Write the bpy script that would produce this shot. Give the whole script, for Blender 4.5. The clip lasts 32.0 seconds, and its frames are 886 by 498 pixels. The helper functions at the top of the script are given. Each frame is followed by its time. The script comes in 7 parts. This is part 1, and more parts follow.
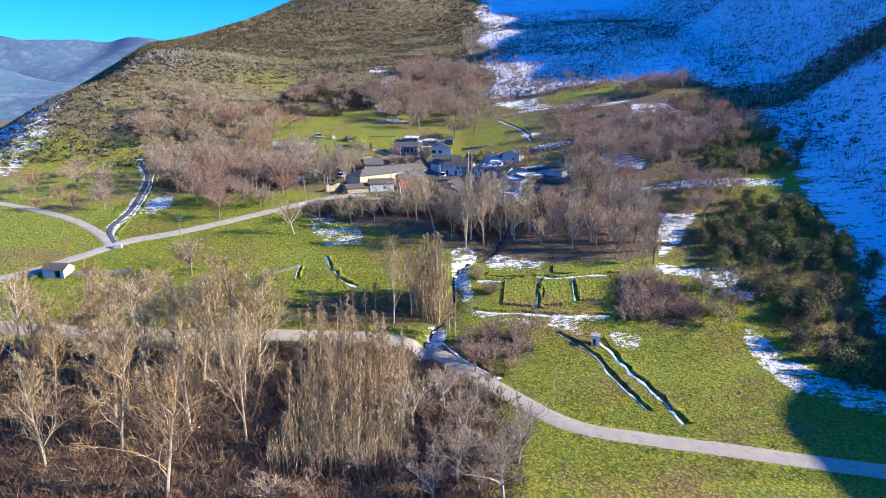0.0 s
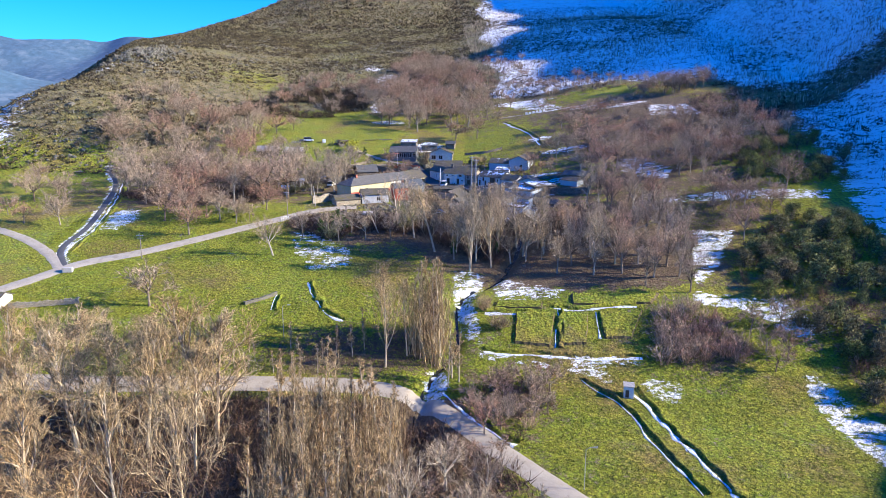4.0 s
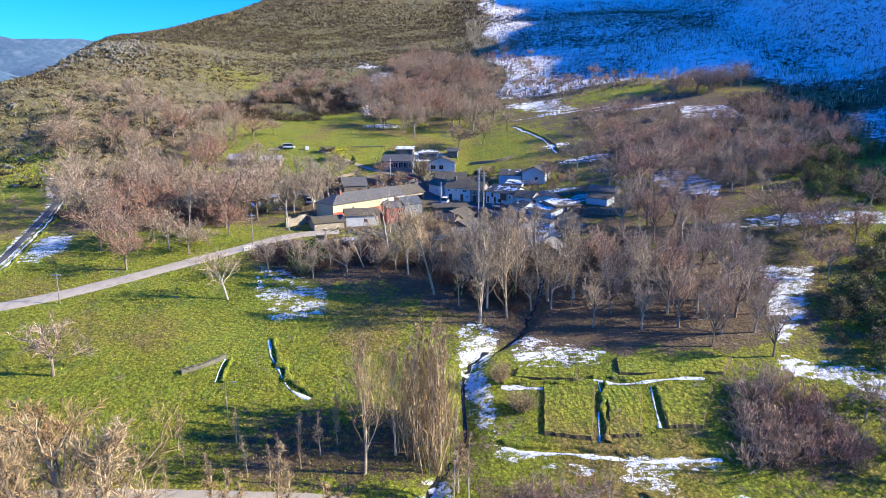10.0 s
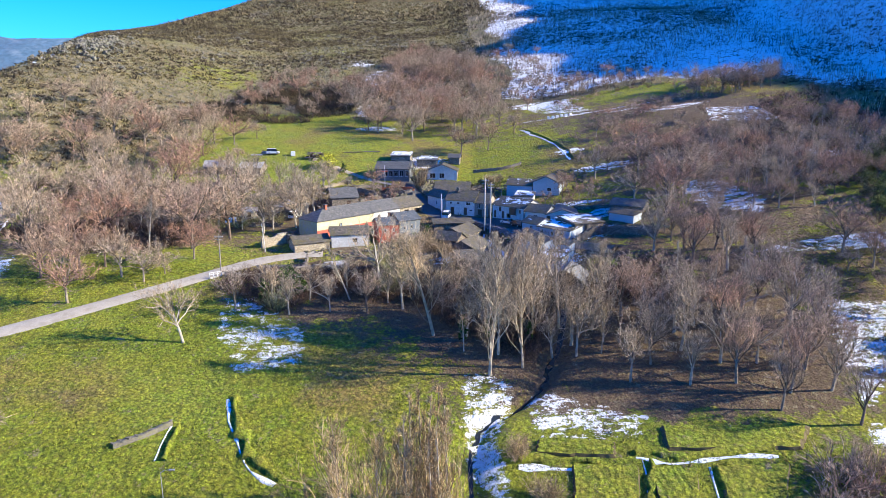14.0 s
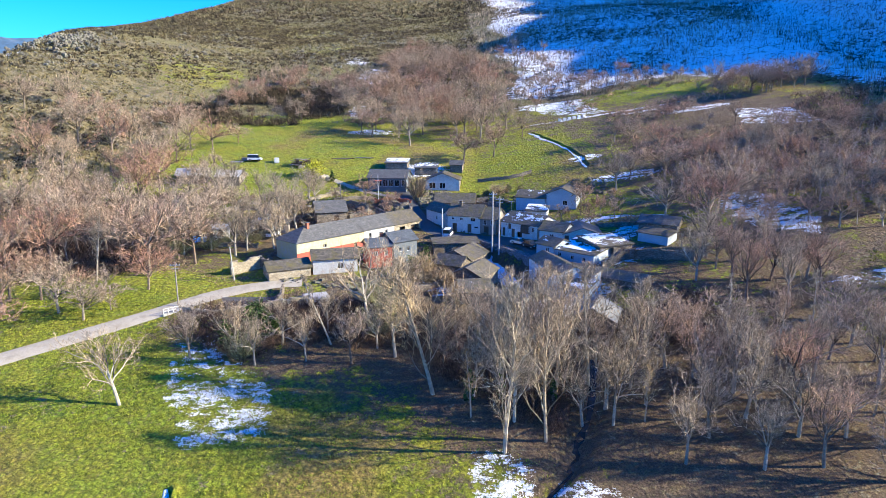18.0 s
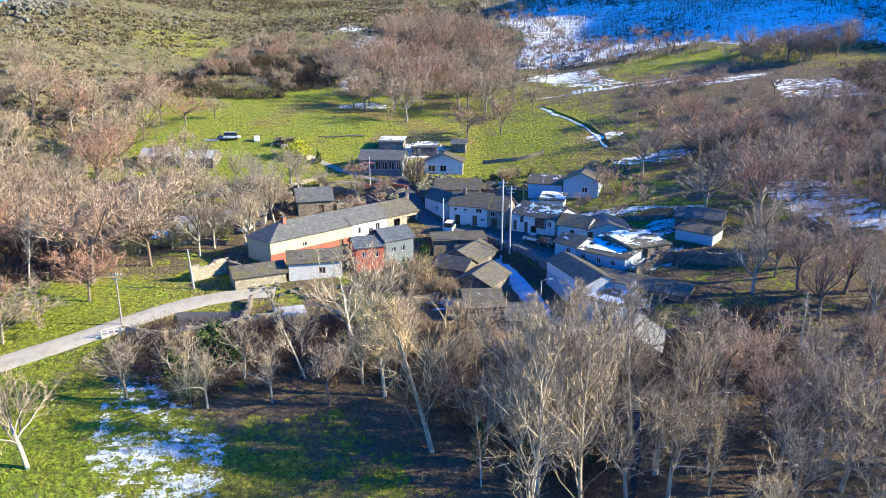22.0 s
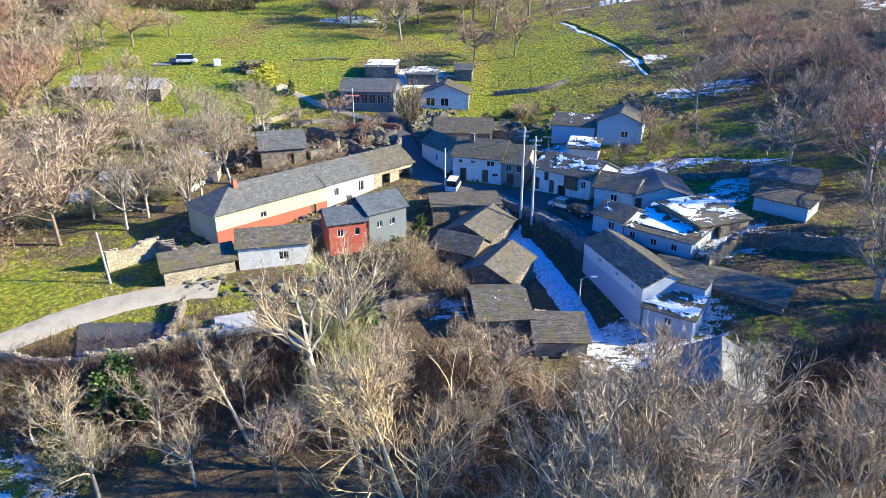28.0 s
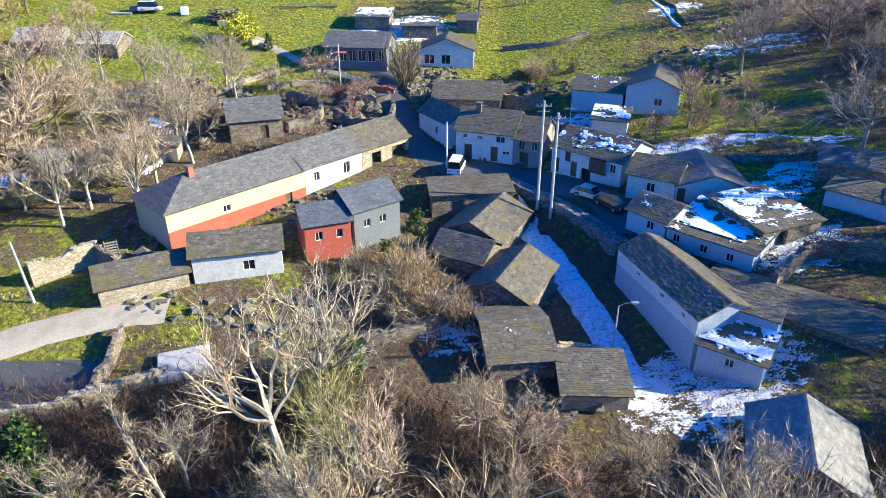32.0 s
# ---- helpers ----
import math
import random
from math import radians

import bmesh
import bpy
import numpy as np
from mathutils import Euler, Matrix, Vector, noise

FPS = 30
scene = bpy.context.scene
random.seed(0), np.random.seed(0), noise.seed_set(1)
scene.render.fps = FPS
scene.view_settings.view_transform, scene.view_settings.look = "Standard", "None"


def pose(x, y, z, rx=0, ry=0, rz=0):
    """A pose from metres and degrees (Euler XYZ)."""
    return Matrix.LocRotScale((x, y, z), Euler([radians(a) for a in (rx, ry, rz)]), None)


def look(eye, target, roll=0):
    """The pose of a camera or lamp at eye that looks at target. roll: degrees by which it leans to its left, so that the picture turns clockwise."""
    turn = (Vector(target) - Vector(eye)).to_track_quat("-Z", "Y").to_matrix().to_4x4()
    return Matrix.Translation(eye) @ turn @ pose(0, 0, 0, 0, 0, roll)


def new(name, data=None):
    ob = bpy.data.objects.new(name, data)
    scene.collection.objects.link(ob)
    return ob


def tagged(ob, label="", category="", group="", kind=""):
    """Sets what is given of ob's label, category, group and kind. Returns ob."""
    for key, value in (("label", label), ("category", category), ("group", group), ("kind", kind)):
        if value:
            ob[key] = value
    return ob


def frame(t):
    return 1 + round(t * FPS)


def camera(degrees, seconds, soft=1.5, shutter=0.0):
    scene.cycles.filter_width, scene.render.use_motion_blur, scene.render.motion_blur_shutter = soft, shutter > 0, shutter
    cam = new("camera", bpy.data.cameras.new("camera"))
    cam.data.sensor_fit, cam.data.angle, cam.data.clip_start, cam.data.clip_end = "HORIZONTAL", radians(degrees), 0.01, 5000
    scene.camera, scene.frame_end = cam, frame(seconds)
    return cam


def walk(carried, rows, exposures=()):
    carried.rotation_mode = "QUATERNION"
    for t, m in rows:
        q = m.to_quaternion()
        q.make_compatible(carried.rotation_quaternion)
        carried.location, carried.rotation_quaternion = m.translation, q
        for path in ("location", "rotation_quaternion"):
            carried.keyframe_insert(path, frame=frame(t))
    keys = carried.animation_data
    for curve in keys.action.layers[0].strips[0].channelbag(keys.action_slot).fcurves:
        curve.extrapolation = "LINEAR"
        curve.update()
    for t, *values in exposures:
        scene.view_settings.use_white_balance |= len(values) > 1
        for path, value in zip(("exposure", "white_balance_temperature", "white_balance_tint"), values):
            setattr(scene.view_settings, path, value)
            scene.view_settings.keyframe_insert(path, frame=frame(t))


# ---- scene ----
cam = camera(66.40, 32.0, soft=0.5)
walk(cam, [
    (0.0, pose(0.0, -3.38, 41.00, 77.24, 0, -0.53)),
    (1.0, pose(0.0, 3.64, 41.00, 77.24, 0, -0.53)),
    (2.0, pose(0.0, 10.64, 41.00, 77.24, 0, -0.53)),
    (3.0, pose(0.0, 17.60, 41.00, 77.24, 0, -0.53)),
    (4.0, pose(0.0, 24.52, 41.00, 77.24, 0, -0.53)),
    (5.0, pose(0.0, 31.41, 41.00, 77.24, 0, -0.53)),
    (6.0, pose(0.0, 38.25, 41.00, 77.24, 0, -0.53)),
    (7.0, pose(0.0, 45.03, 41.00, 77.24, 0, -0.53)),
    (8.0, pose(0.0, 51.77, 41.00, 77.24, 0, -0.53)),
    (9.0, pose(0.0, 58.44, 41.00, 77.24, 0, -0.53)),
    (10.0, pose(0.0, 65.05, 41.00, 77.24, 0, -0.53)),
    (11.0, pose(0.0, 71.59, 41.00, 77.24, 0, -0.53)),
    (12.0, pose(0.0, 78.07, 41.00, 77.24, 0, -0.53)),
    (13.0, pose(0.0, 84.46, 41.00, 77.24, 0, -0.53)),
    (14.0, pose(0.0, 90.78, 41.00, 77.24, 0, -0.53)),
    (15.0, pose(0.0, 97.01, 41.00, 77.24, 0, -0.53)),
    (16.0, pose(0.0, 103.15, 41.00, 77.24, 0, -0.53)),
    (17.0, pose(0.0, 109.20, 41.00, 77.24, 0, -0.53)),
    (18.0, pose(0.0, 115.16, 41.00, 77.24, 0, -0.53)),
    (19.0, pose(0.0, 121.01, 41.00, 77.24, 0, -0.53)),
    (19.7, pose(0.0, 125.04, 41.00, 77.24, 0, -0.53)),
    (20.0, pose(0.0, 126.75, 41.00, 77.16, 0, -0.53)),
    (20.3, pose(0.0, 128.46, 41.00, 76.88, 0, -0.53)),
    (21.0, pose(0.0, 132.39, 41.00, 76.03, 0, -0.53)),
    (22.0, pose(0.0, 137.91, 41.00, 74.81, 0, -0.53)),
    (23.0, pose(0.0, 143.31, 41.00, 73.60, 0, -0.53)),
    (24.0, pose(0.0, 148.59, 41.00, 72.39, 0, -0.53)),
    (25.0, pose(0.0, 153.75, 41.00, 71.17, 0, -0.53)),
    (26.0, pose(0.0, 158.77, 41.00, 69.96, 0, -0.53)),
    (27.0, pose(0.0, 163.65, 41.00, 68.74, 0, -0.53)),
    (28.0, pose(0.0, 168.40, 41.00, 67.53, 0, -0.53)),
    (29.0, pose(0.0, 173.00, 41.00, 66.32, 0, -0.53)),
    (30.0, pose(0.0, 177.46, 41.00, 65.10, 0, -0.53)),
    (31.0, pose(0.0, 181.76, 41.00, 63.89, 0, -0.53)),
    (32.0, pose(0.0, 185.90, 41.00, 62.68, 0, -0.53)),
], exposures=[(0.0, 1.24, 5500, 15), (12.0, 1.29, 5550, 13), (20.0, 1.5, 5600, 7), (24.0, 1.58, 5650, 3), (32.0, 1.5, 5600, 4)])


# ---- sky and sun ----
SUN_HEIGHT, SUN_FROM = 24.0, (1.0, -0.07)          # degrees above the horizon; the side it shines from
world = bpy.data.worlds.new("winter_sky")
scene.world = world
world.use_nodes = True
wn = world.node_tree.nodes
sky = wn.new("ShaderNodeTexSky")
sky.sky_type, sky.sun_disc = 'NISHITA', False
sky.sun_elevation = radians(SUN_HEIGHT)
sky.sun_rotation = math.atan2(SUN_FROM[0], SUN_FROM[1])
sky.altitude, sky.air_density, sky.dust_density, sky.ozone_density = 900, 1.0, 1.8, 4.5
deep = wn.new("ShaderNodeHueSaturation")              # the clear deep blue of a dry winter sky
deep.inputs["Hue"].default_value = 0.505
deep.inputs["Saturation"].default_value = 1.3
world.node_tree.links.new(sky.outputs[0], deep.inputs["Color"])
blue = wn.new("ShaderNodeMix")
blue.data_type, blue.blend_type = 'RGBA', 'MULTIPLY'
blue.inputs[0].default_value, blue.inputs[7].default_value = 1.0, (0.28, 0.88, 1.28, 1)
world.node_tree.links.new(deep.outputs[0], blue.inputs[6])
world.node_tree.links.new(blue.outputs[2], wn["Background"].inputs[0])
wn["Background"].inputs[1].default_value = 0.1
sun = new("sun", bpy.data.lights.new("sun", 'SUN'))
sun.data.energy, sun.data.angle, sun.data.color = 5.0, radians(0.6), (1.0, 0.8, 0.5)
sx, sy = Vector(SUN_FROM).normalized()
ce, se = math.cos(radians(SUN_HEIGHT)), math.sin(radians(SUN_HEIGHT))
sun.matrix_world = look((sx * ce * 100, sy * ce * 100, se * 100), (0, 0, 0))


# ---- materials ----
def nodes_of(name):
    m = bpy.data.materials.new(name)
    m.use_nodes = True
    t = m.node_tree
    return m, t.nodes, t.links, t.nodes["Principled BSDF"]


def ramp(n, stops):
    r = n.new("ShaderNodeValToRGB")
    e = r.color_ramp.elements
    while len(e) < len(stops):
        e.new(0.5)
    for k, (at, c) in enumerate(stops):
        e[k].position, e[k].color = at, (*c, 1)
    return r


def noise_of(n, l, coord, scale, detail=5, rough_=0.6):
    t = n.new("ShaderNodeTexNoise")
    t.inputs["Scale"].default_value, t.inputs["Detail"].default_value, t.inputs["Roughness"].default_value = scale, detail, rough_
    l.new(coord, t.inputs["Vector"])
    return t.outputs["Fac"]


def mix(n, l, fac, a, b, kind="MIX"):
    m = n.new("ShaderNodeMix")
    m.data_type, m.blend_type = 'RGBA', kind
    for sock, v in ((m.inputs[0], fac), (m.inputs[6], a), (m.inputs[7], b)):
        if isinstance(v, bpy.types.NodeSocket):
            l.new(v, sock)
        else:
            sock.default_value = (*v, 1) if isinstance(v, tuple) else v
    return m.outputs[2]


def calc(n, l, op, a, b=0.0, clamp=False):
    m = n.new("ShaderNodeMath")
    m.operation, m.use_clamp = op, clamp
    for sock, v in zip(m.inputs, (a, b)):
        if isinstance(v, bpy.types.NodeSocket):
            l.new(v, sock)
        else:
            sock.default_value = v
    return m.outputs[0]


def bumped(n, l, bsdf, height, strength, dist=0.05):
    b = n.new("ShaderNodeBump")
    b.inputs["Strength"].default_value, b.inputs["Distance"].default_value = strength, dist
    l.new(height, b.inputs["Height"])
    l.new(b.outputs[0], bsdf.inputs["Normal"])


def surface(name, dark, light, scale=0.6, fine=9.0, rough_=0.85, bump=0.4, dist=0.04, vary=0.25, metal=0.0, where="Object", stain=None):
    """A surface with patches at one scale, grain at another, and a shade of its own for each object."""
    m, n, l, bsdf = nodes_of(name)
    co = n.new("ShaderNodeTexCoord").outputs["Object"] if where == "Object" else n.new("ShaderNodeNewGeometry").outputs["Position"]
    big, small = noise_of(n, l, co, scale), noise_of(n, l, co, fine, 6, 0.7)
    c = mix(n, l, calc(n, l, 'ADD', calc(n, l, 'MULTIPLY', big, 1.4), -0.2, True), dark, light)
    c = mix(n, l, 0.55, c, ramp_out(n, l, small, [(0.3, (0.45,) * 3), (0.7, (1.35,) * 3)]), "MULTIPLY")
    if stain:
        s = noise_of(n, l, co, scale * 2.3, 4)
        c = mix(n, l, ramp_out(n, l, s, [(0.5, (0,) * 3), (0.68, (1,) * 3)]), c, stain)
    info = n.new("ShaderNodeObjectInfo").outputs["Random"]
    v = calc(n, l, 'ADD', calc(n, l, 'MULTIPLY', info, 2 * vary), 1 - vary)
    c = mix(n, l, 1.0, c, grey(n, l, v), "MULTIPLY")
    l.new(c, bsdf.inputs["Base Color"])
    bsdf.inputs["Roughness"].default_value, bsdf.inputs["Metallic"].default_value = rough_, metal
    bumped(n, l, bsdf, small, bump, dist)
    return m


def ramp_out(n, l, fac, stops):
    r = ramp(n, stops)
    l.new(fac, r.inputs[0])
    return r.outputs[0]


def grey(n, l, v):
    c = n.new("ShaderNodeCombineColor")
    for s in c.inputs:
        l.new(v, s)
    return c.outputs[0]


def bark(name, cols, vary=0.3):
    """Bark and twigs: each tree takes its tint from the row of colours."""
    m, n, l, bsdf = nodes_of(name)
    info = n.new("ShaderNodeObjectInfo").outputs["Random"]
    r = ramp(n, [((k + 0.5) / len(cols), c) for k, c in enumerate(cols)])
    l.new(info, r.inputs[0])
    co = n.new("ShaderNodeTexCoord").outputs["Object"]
    g = noise_of(n, l, co, 1.3, 5, 0.7)
    c = mix(n, l, 1.0, r.outputs[0], ramp_out(n, l, g, [(0.3, (1 - vary * 1.6,) * 3), (0.7, (1 + vary,) * 3)]), "MULTIPLY")
    # random tone per piece; its wide spread imitates lit and shaded twigs
    isl = n.new("ShaderNodeNewGeometry").outputs["Random Per Island"]
    c = mix(n, l, 1.0, c, ramp_out(n, l, isl, [(0.0, (0.22,) * 3), (0.6, (0.9,) * 3), (1.0, (1.75,) * 3)]), "MULTIPLY")
    l.new(c, bsdf.inputs["Base Color"])
    bsdf.inputs["Roughness"].default_value = 0.9
    return m


def stonework(name, dark, light, joint, scale=3.2, vary=0.15):
    """Rubble masonry: cells with dark joints, each stone its own tone."""
    m, n, l, bsdf = nodes_of(name)
    co = n.new("ShaderNodeTexCoord").outputs["Object"]
    mp = n.new("ShaderNodeMapping")
    mp.inputs["Scale"].default_value = (1, 1, 1.9)
    l.new(co, mp.inputs[0])
    vo = n.new("ShaderNodeTexVoronoi")
    ve = n.new("ShaderNodeTexVoronoi")
    ve.feature = 'DISTANCE_TO_EDGE'
    for v in (vo, ve):
        v.inputs["Scale"].default_value = scale
        l.new(mp.outputs[0], v.inputs["Vector"])
    sep = n.new("ShaderNodeSeparateColor")
    l.new(vo.outputs["Color"], sep.inputs[0])
    c = mix(n, l, sep.outputs[0], dark, light)
    g = noise_of(n, l, co, 0.5, 4)
    c = mix(n, l, 0.6, c, ramp_out(n, l, g, [(0.3, (0.6,) * 3), (0.7, (1.3,) * 3)]), "MULTIPLY")
    edge = ramp_out(n, l, ve.outputs["Distance"], [(0.0, (0,) * 3), (0.09, (1,) * 3)])
    c = mix(n, l, edge, joint, c)
    l.new(c, bsdf.inputs["Base Color"])
    bsdf.inputs["Roughness"].default_value = 0.92
    bumped(n, l, bsdf, edge, 0.7, 0.06)
    return m


def slate_surface(name, dark, light, moss, amount):
    """Slate slabs: a tone for every slab, moss and lichen in patches."""
    m, n, l, bsdf = nodes_of(name)
    geo = n.new("ShaderNodeNewGeometry")
    co = geo.outputs["Position"]
    c = mix(n, l, ramp_out(n, l, geo.outputs["Random Per Island"], [(0.0, (0.22,) * 3), (0.85, (0.62,) * 3), (1.0, (1,) * 3)]), dark, light)
    g = noise_of(n, l, co, 7.0, 6, 0.7)
    c = mix(n, l, 0.5, c, ramp_out(n, l, g, [(0.3, (0.6,) * 3), (0.7, (1.35,) * 3)]), "MULTIPLY")
    lay = n.new("ShaderNodeMapping")
    lay.inputs["Scale"].default_value = (1.6, 1.6, 7.0)
    l.new(co, lay.inputs[0])
    c = mix(n, l, 0.7, c, ramp_out(n, l, noise_of(n, l, lay.outputs[0], 0.6, 6, 0.75), [(0.36, (0.5,) * 3), (0.64, (1.45,) * 3)]), "MULTIPLY")
    s = noise_of(n, l, co, 0.55, 6, 0.7)
    c = mix(n, l, ramp_out(n, l, s, [(0.62 - amount * 0.3, (0,) * 3), (0.78 - amount * 0.25, (1,) * 3)]), c, moss)
    l.new(c, bsdf.inputs["Base Color"])
    bsdf.inputs["Roughness"].default_value = 0.62
    bumped(n, l, bsdf, g, 0.35, 0.03)
    return m


WATER = surface("stream_water", (0.012, 0.016, 0.018), (0.03, 0.035, 0.035), 0.5, 3.0, 0.12, 0.2, 0.03, 0.0, where="World")
SNOW = surface("snow", (0.78, 0.84, 0.92), (0.88, 0.91, 0.96), 0.8, 5.0, 0.6, 0.5, 0.06, 0.03, where="World")
MOTTLED = surface("mottled_snow", (0.56, 0.64, 0.74), (0.82, 0.88, 0.95), 0.9, 3.0, 0.7, 0.8, 0.12, 0.03, where="World", stain=(0.3, 0.33, 0.36))
ROAD_M = surface("worn_asphalt", (0.38, 0.335, 0.26), (0.5, 0.445, 0.35), 0.25, 6.0, 0.85, 0.15, 0.02, 0.05, where="World", stain=(0.33, 0.29, 0.22))
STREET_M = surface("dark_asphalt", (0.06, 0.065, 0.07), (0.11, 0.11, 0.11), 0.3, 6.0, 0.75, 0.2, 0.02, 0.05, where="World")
EDGE_BROWN = surface("brown_edge", (0.07, 0.055, 0.025), (0.18, 0.14, 0.06), 0.4, 4.0, 0.95, 0.6, 0.08, 0.1, where="World")
CREAM = surface("cream_render", (0.5, 0.45, 0.24), (0.6, 0.55, 0.35), 0.35, 4.0, 0.85, 0.15, 0.01, 0.03, stain=(0.5, 0.47, 0.38))
WHITE = surface("white_render", (0.56, 0.56, 0.53), (0.7, 0.7, 0.68), 0.4, 4.0, 0.85, 0.15, 0.01, 0.05, stain=(0.5, 0.48, 0.44))
# pale render with the blue cast of skylit shade mixed into its colour
SHADE_BLUE = surface("shade_blue_render", (0.36, 0.42, 0.48), (0.46, 0.52, 0.58), 0.4, 4.0, 0.85, 0.15, 0.01, 0.05)
GREYR = surface("grey_render", (0.13, 0.15, 0.165), (0.18, 0.2, 0.215), 0.4, 4.0, 0.85, 0.15, 0.01, 0.05)
RED = surface("red_paint", (0.36, 0.075, 0.045), (0.48, 0.12, 0.075), 0.5, 4.0, 0.75, 0.15, 0.01, 0.05, stain=(0.35, 0.08, 0.05))
CONCRETE = surface("concrete", (0.4, 0.38, 0.35), (0.55, 0.53, 0.5), 0.5, 6.0, 0.9, 0.2, 0.02, 0.05)
WOOD = surface("weathered_wood", (0.09, 0.055, 0.035), (0.17, 0.11, 0.07), 0.9, 8.0, 0.85, 0.3, 0.02, 0.2)
PALEWOOD = surface("grey_wood", (0.22, 0.19, 0.16), (0.34, 0.3, 0.26), 0.9, 8.0, 0.85, 0.3, 0.02, 0.15)
GLASS = surface("dark_window_glass", (0.015, 0.017, 0.02), (0.03, 0.034, 0.04), 1.0, 3.0, 0.08, 0.02, 0.005, 0.2)
METAL = surface("galvanised_metal", (0.45, 0.46, 0.48), (0.6, 0.61, 0.62), 1.0, 8.0, 0.45, 0.1, 0.01, 0.05, 0.6)
PAINTW = surface("white_paint", (0.7, 0.7, 0.7), (0.82, 0.82, 0.82), 1.0, 8.0, 0.4, 0.05, 0.01, 0.03)
RUBBER = surface("black_rubber", (0.015, 0.015, 0.015), (0.03, 0.03, 0.03), 1.0, 8.0, 0.7, 0.1, 0.01, 0.05)
BRICK = surface("red_brick", (0.3, 0.1, 0.06), (0.42, 0.16, 0.09), 2.0, 9.0, 0.85, 0.3, 0.02, 0.1)
ROCK = surface("lichened_rock", (0.11, 0.1, 0.08), (0.27, 0.245, 0.2), 0.5, 4.0, 0.95, 0.7, 0.1, 0.2, stain=(0.2, 0.2, 0.08))
MOSSROCK = surface("mossy_stone", (0.1, 0.09, 0.06), (0.24, 0.21, 0.15), 0.6, 4.0, 0.95, 0.7, 0.1, 0.2, where="World", stain=(0.2, 0.2, 0.05))
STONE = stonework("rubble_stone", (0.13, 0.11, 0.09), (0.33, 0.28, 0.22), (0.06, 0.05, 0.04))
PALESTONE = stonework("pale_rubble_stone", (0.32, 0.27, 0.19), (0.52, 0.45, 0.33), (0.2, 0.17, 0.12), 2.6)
DRYSTONE = stonework("dark_dry_stone", (0.12, 0.12, 0.12), (0.26, 0.26, 0.25), (0.03, 0.03, 0.03), 2.4)
SLATE = slate_surface("grey_slate", (0.08, 0.08, 0.078), (0.19, 0.185, 0.17), (0.2, 0.19, 0.12), 0.1)
OLDSLATE = slate_surface("mossy_slate", (0.06, 0.054, 0.044), (0.2, 0.175, 0.13), (0.14, 0.12, 0.035), 0.42)
NEWSLATE = slate_surface("blue_slate", (0.06, 0.07, 0.085), (0.14, 0.155, 0.17), (0.12, 0.13, 0.14), 0.0)
POPLAR_B = bark("poplar_bark", [(0.56, 0.46, 0.31), (0.64, 0.56, 0.42), (0.52, 0.4, 0.25)])
POPLAR_T = bark("poplar_twigs", [(0.52, 0.38, 0.18), (0.54, 0.42, 0.24), (0.46, 0.31, 0.14), (0.52, 0.4, 0.22)])
CHEST_B = bark("chestnut_bark", [(0.3, 0.235, 0.17), (0.42, 0.36, 0.28), (0.25, 0.18, 0.13)])
CHEST_T = bark("chestnut_twigs", [(0.45, 0.31, 0.2), (0.5, 0.39, 0.27), (0.48, 0.28, 0.185), (0.44, 0.345, 0.24), (0.52, 0.4, 0.27)])
MAPLE_T = bark("pale_chestnut_twigs", [(0.49, 0.35, 0.235), (0.55, 0.44, 0.31), (0.48, 0.3, 0.2), (0.45, 0.36, 0.25)])
ASH_T = bark("grey_twigs", [(0.5, 0.41, 0.28), (0.41, 0.33, 0.22), (0.56, 0.46, 0.32), (0.45, 0.35, 0.23)])
PALE_B = bark("pale_ash_bark", [(0.6, 0.54, 0.44), (0.64, 0.58, 0.48)])
ASH_B = bark("ash_bark", [(0.5, 0.44, 0.35), (0.43, 0.37, 0.29), (0.56, 0.5, 0.39)])
BUSH_T = bark("bush_twigs", [(0.16, 0.09, 0.055), (0.2, 0.13, 0.08), (0.13, 0.08, 0.055)])
GOLD_T = bark("straw_twigs", [(0.44, 0.34, 0.2), (0.4, 0.29, 0.16)])
MOSS_T = bark("lichened_twigs", [(0.36, 0.35, 0.15), (0.42, 0.38, 0.19)])
LEAF_D = bark("evergreen_leaves", [(0.19, 0.22, 0.05), (0.27, 0.27, 0.085), (0.22, 0.235, 0.065), (0.26, 0.215, 0.1)], 0.4)
LEAF_I = bark("ivy_leaves", [(0.07, 0.13, 0.02), (0.1, 0.16, 0.025)], 0.4)
LEAF_Y = bark("yellow_green_leaves", [(0.55, 0.52, 0.03), (0.5, 0.5, 0.03)], 0.3)
SCRUB_T = bark("heath_scrub", [(0.09, 0.068, 0.034), (0.12, 0.09, 0.045)], 0.4)
HEATH_T = bark("olive_heath", [(0.24, 0.2, 0.075), (0.28, 0.22, 0.1)], 0.4)
GRASS_T = bark("meadow_grass", [(0.29, 0.33, 0.02), (0.25, 0.31, 0.015)], 0.35)


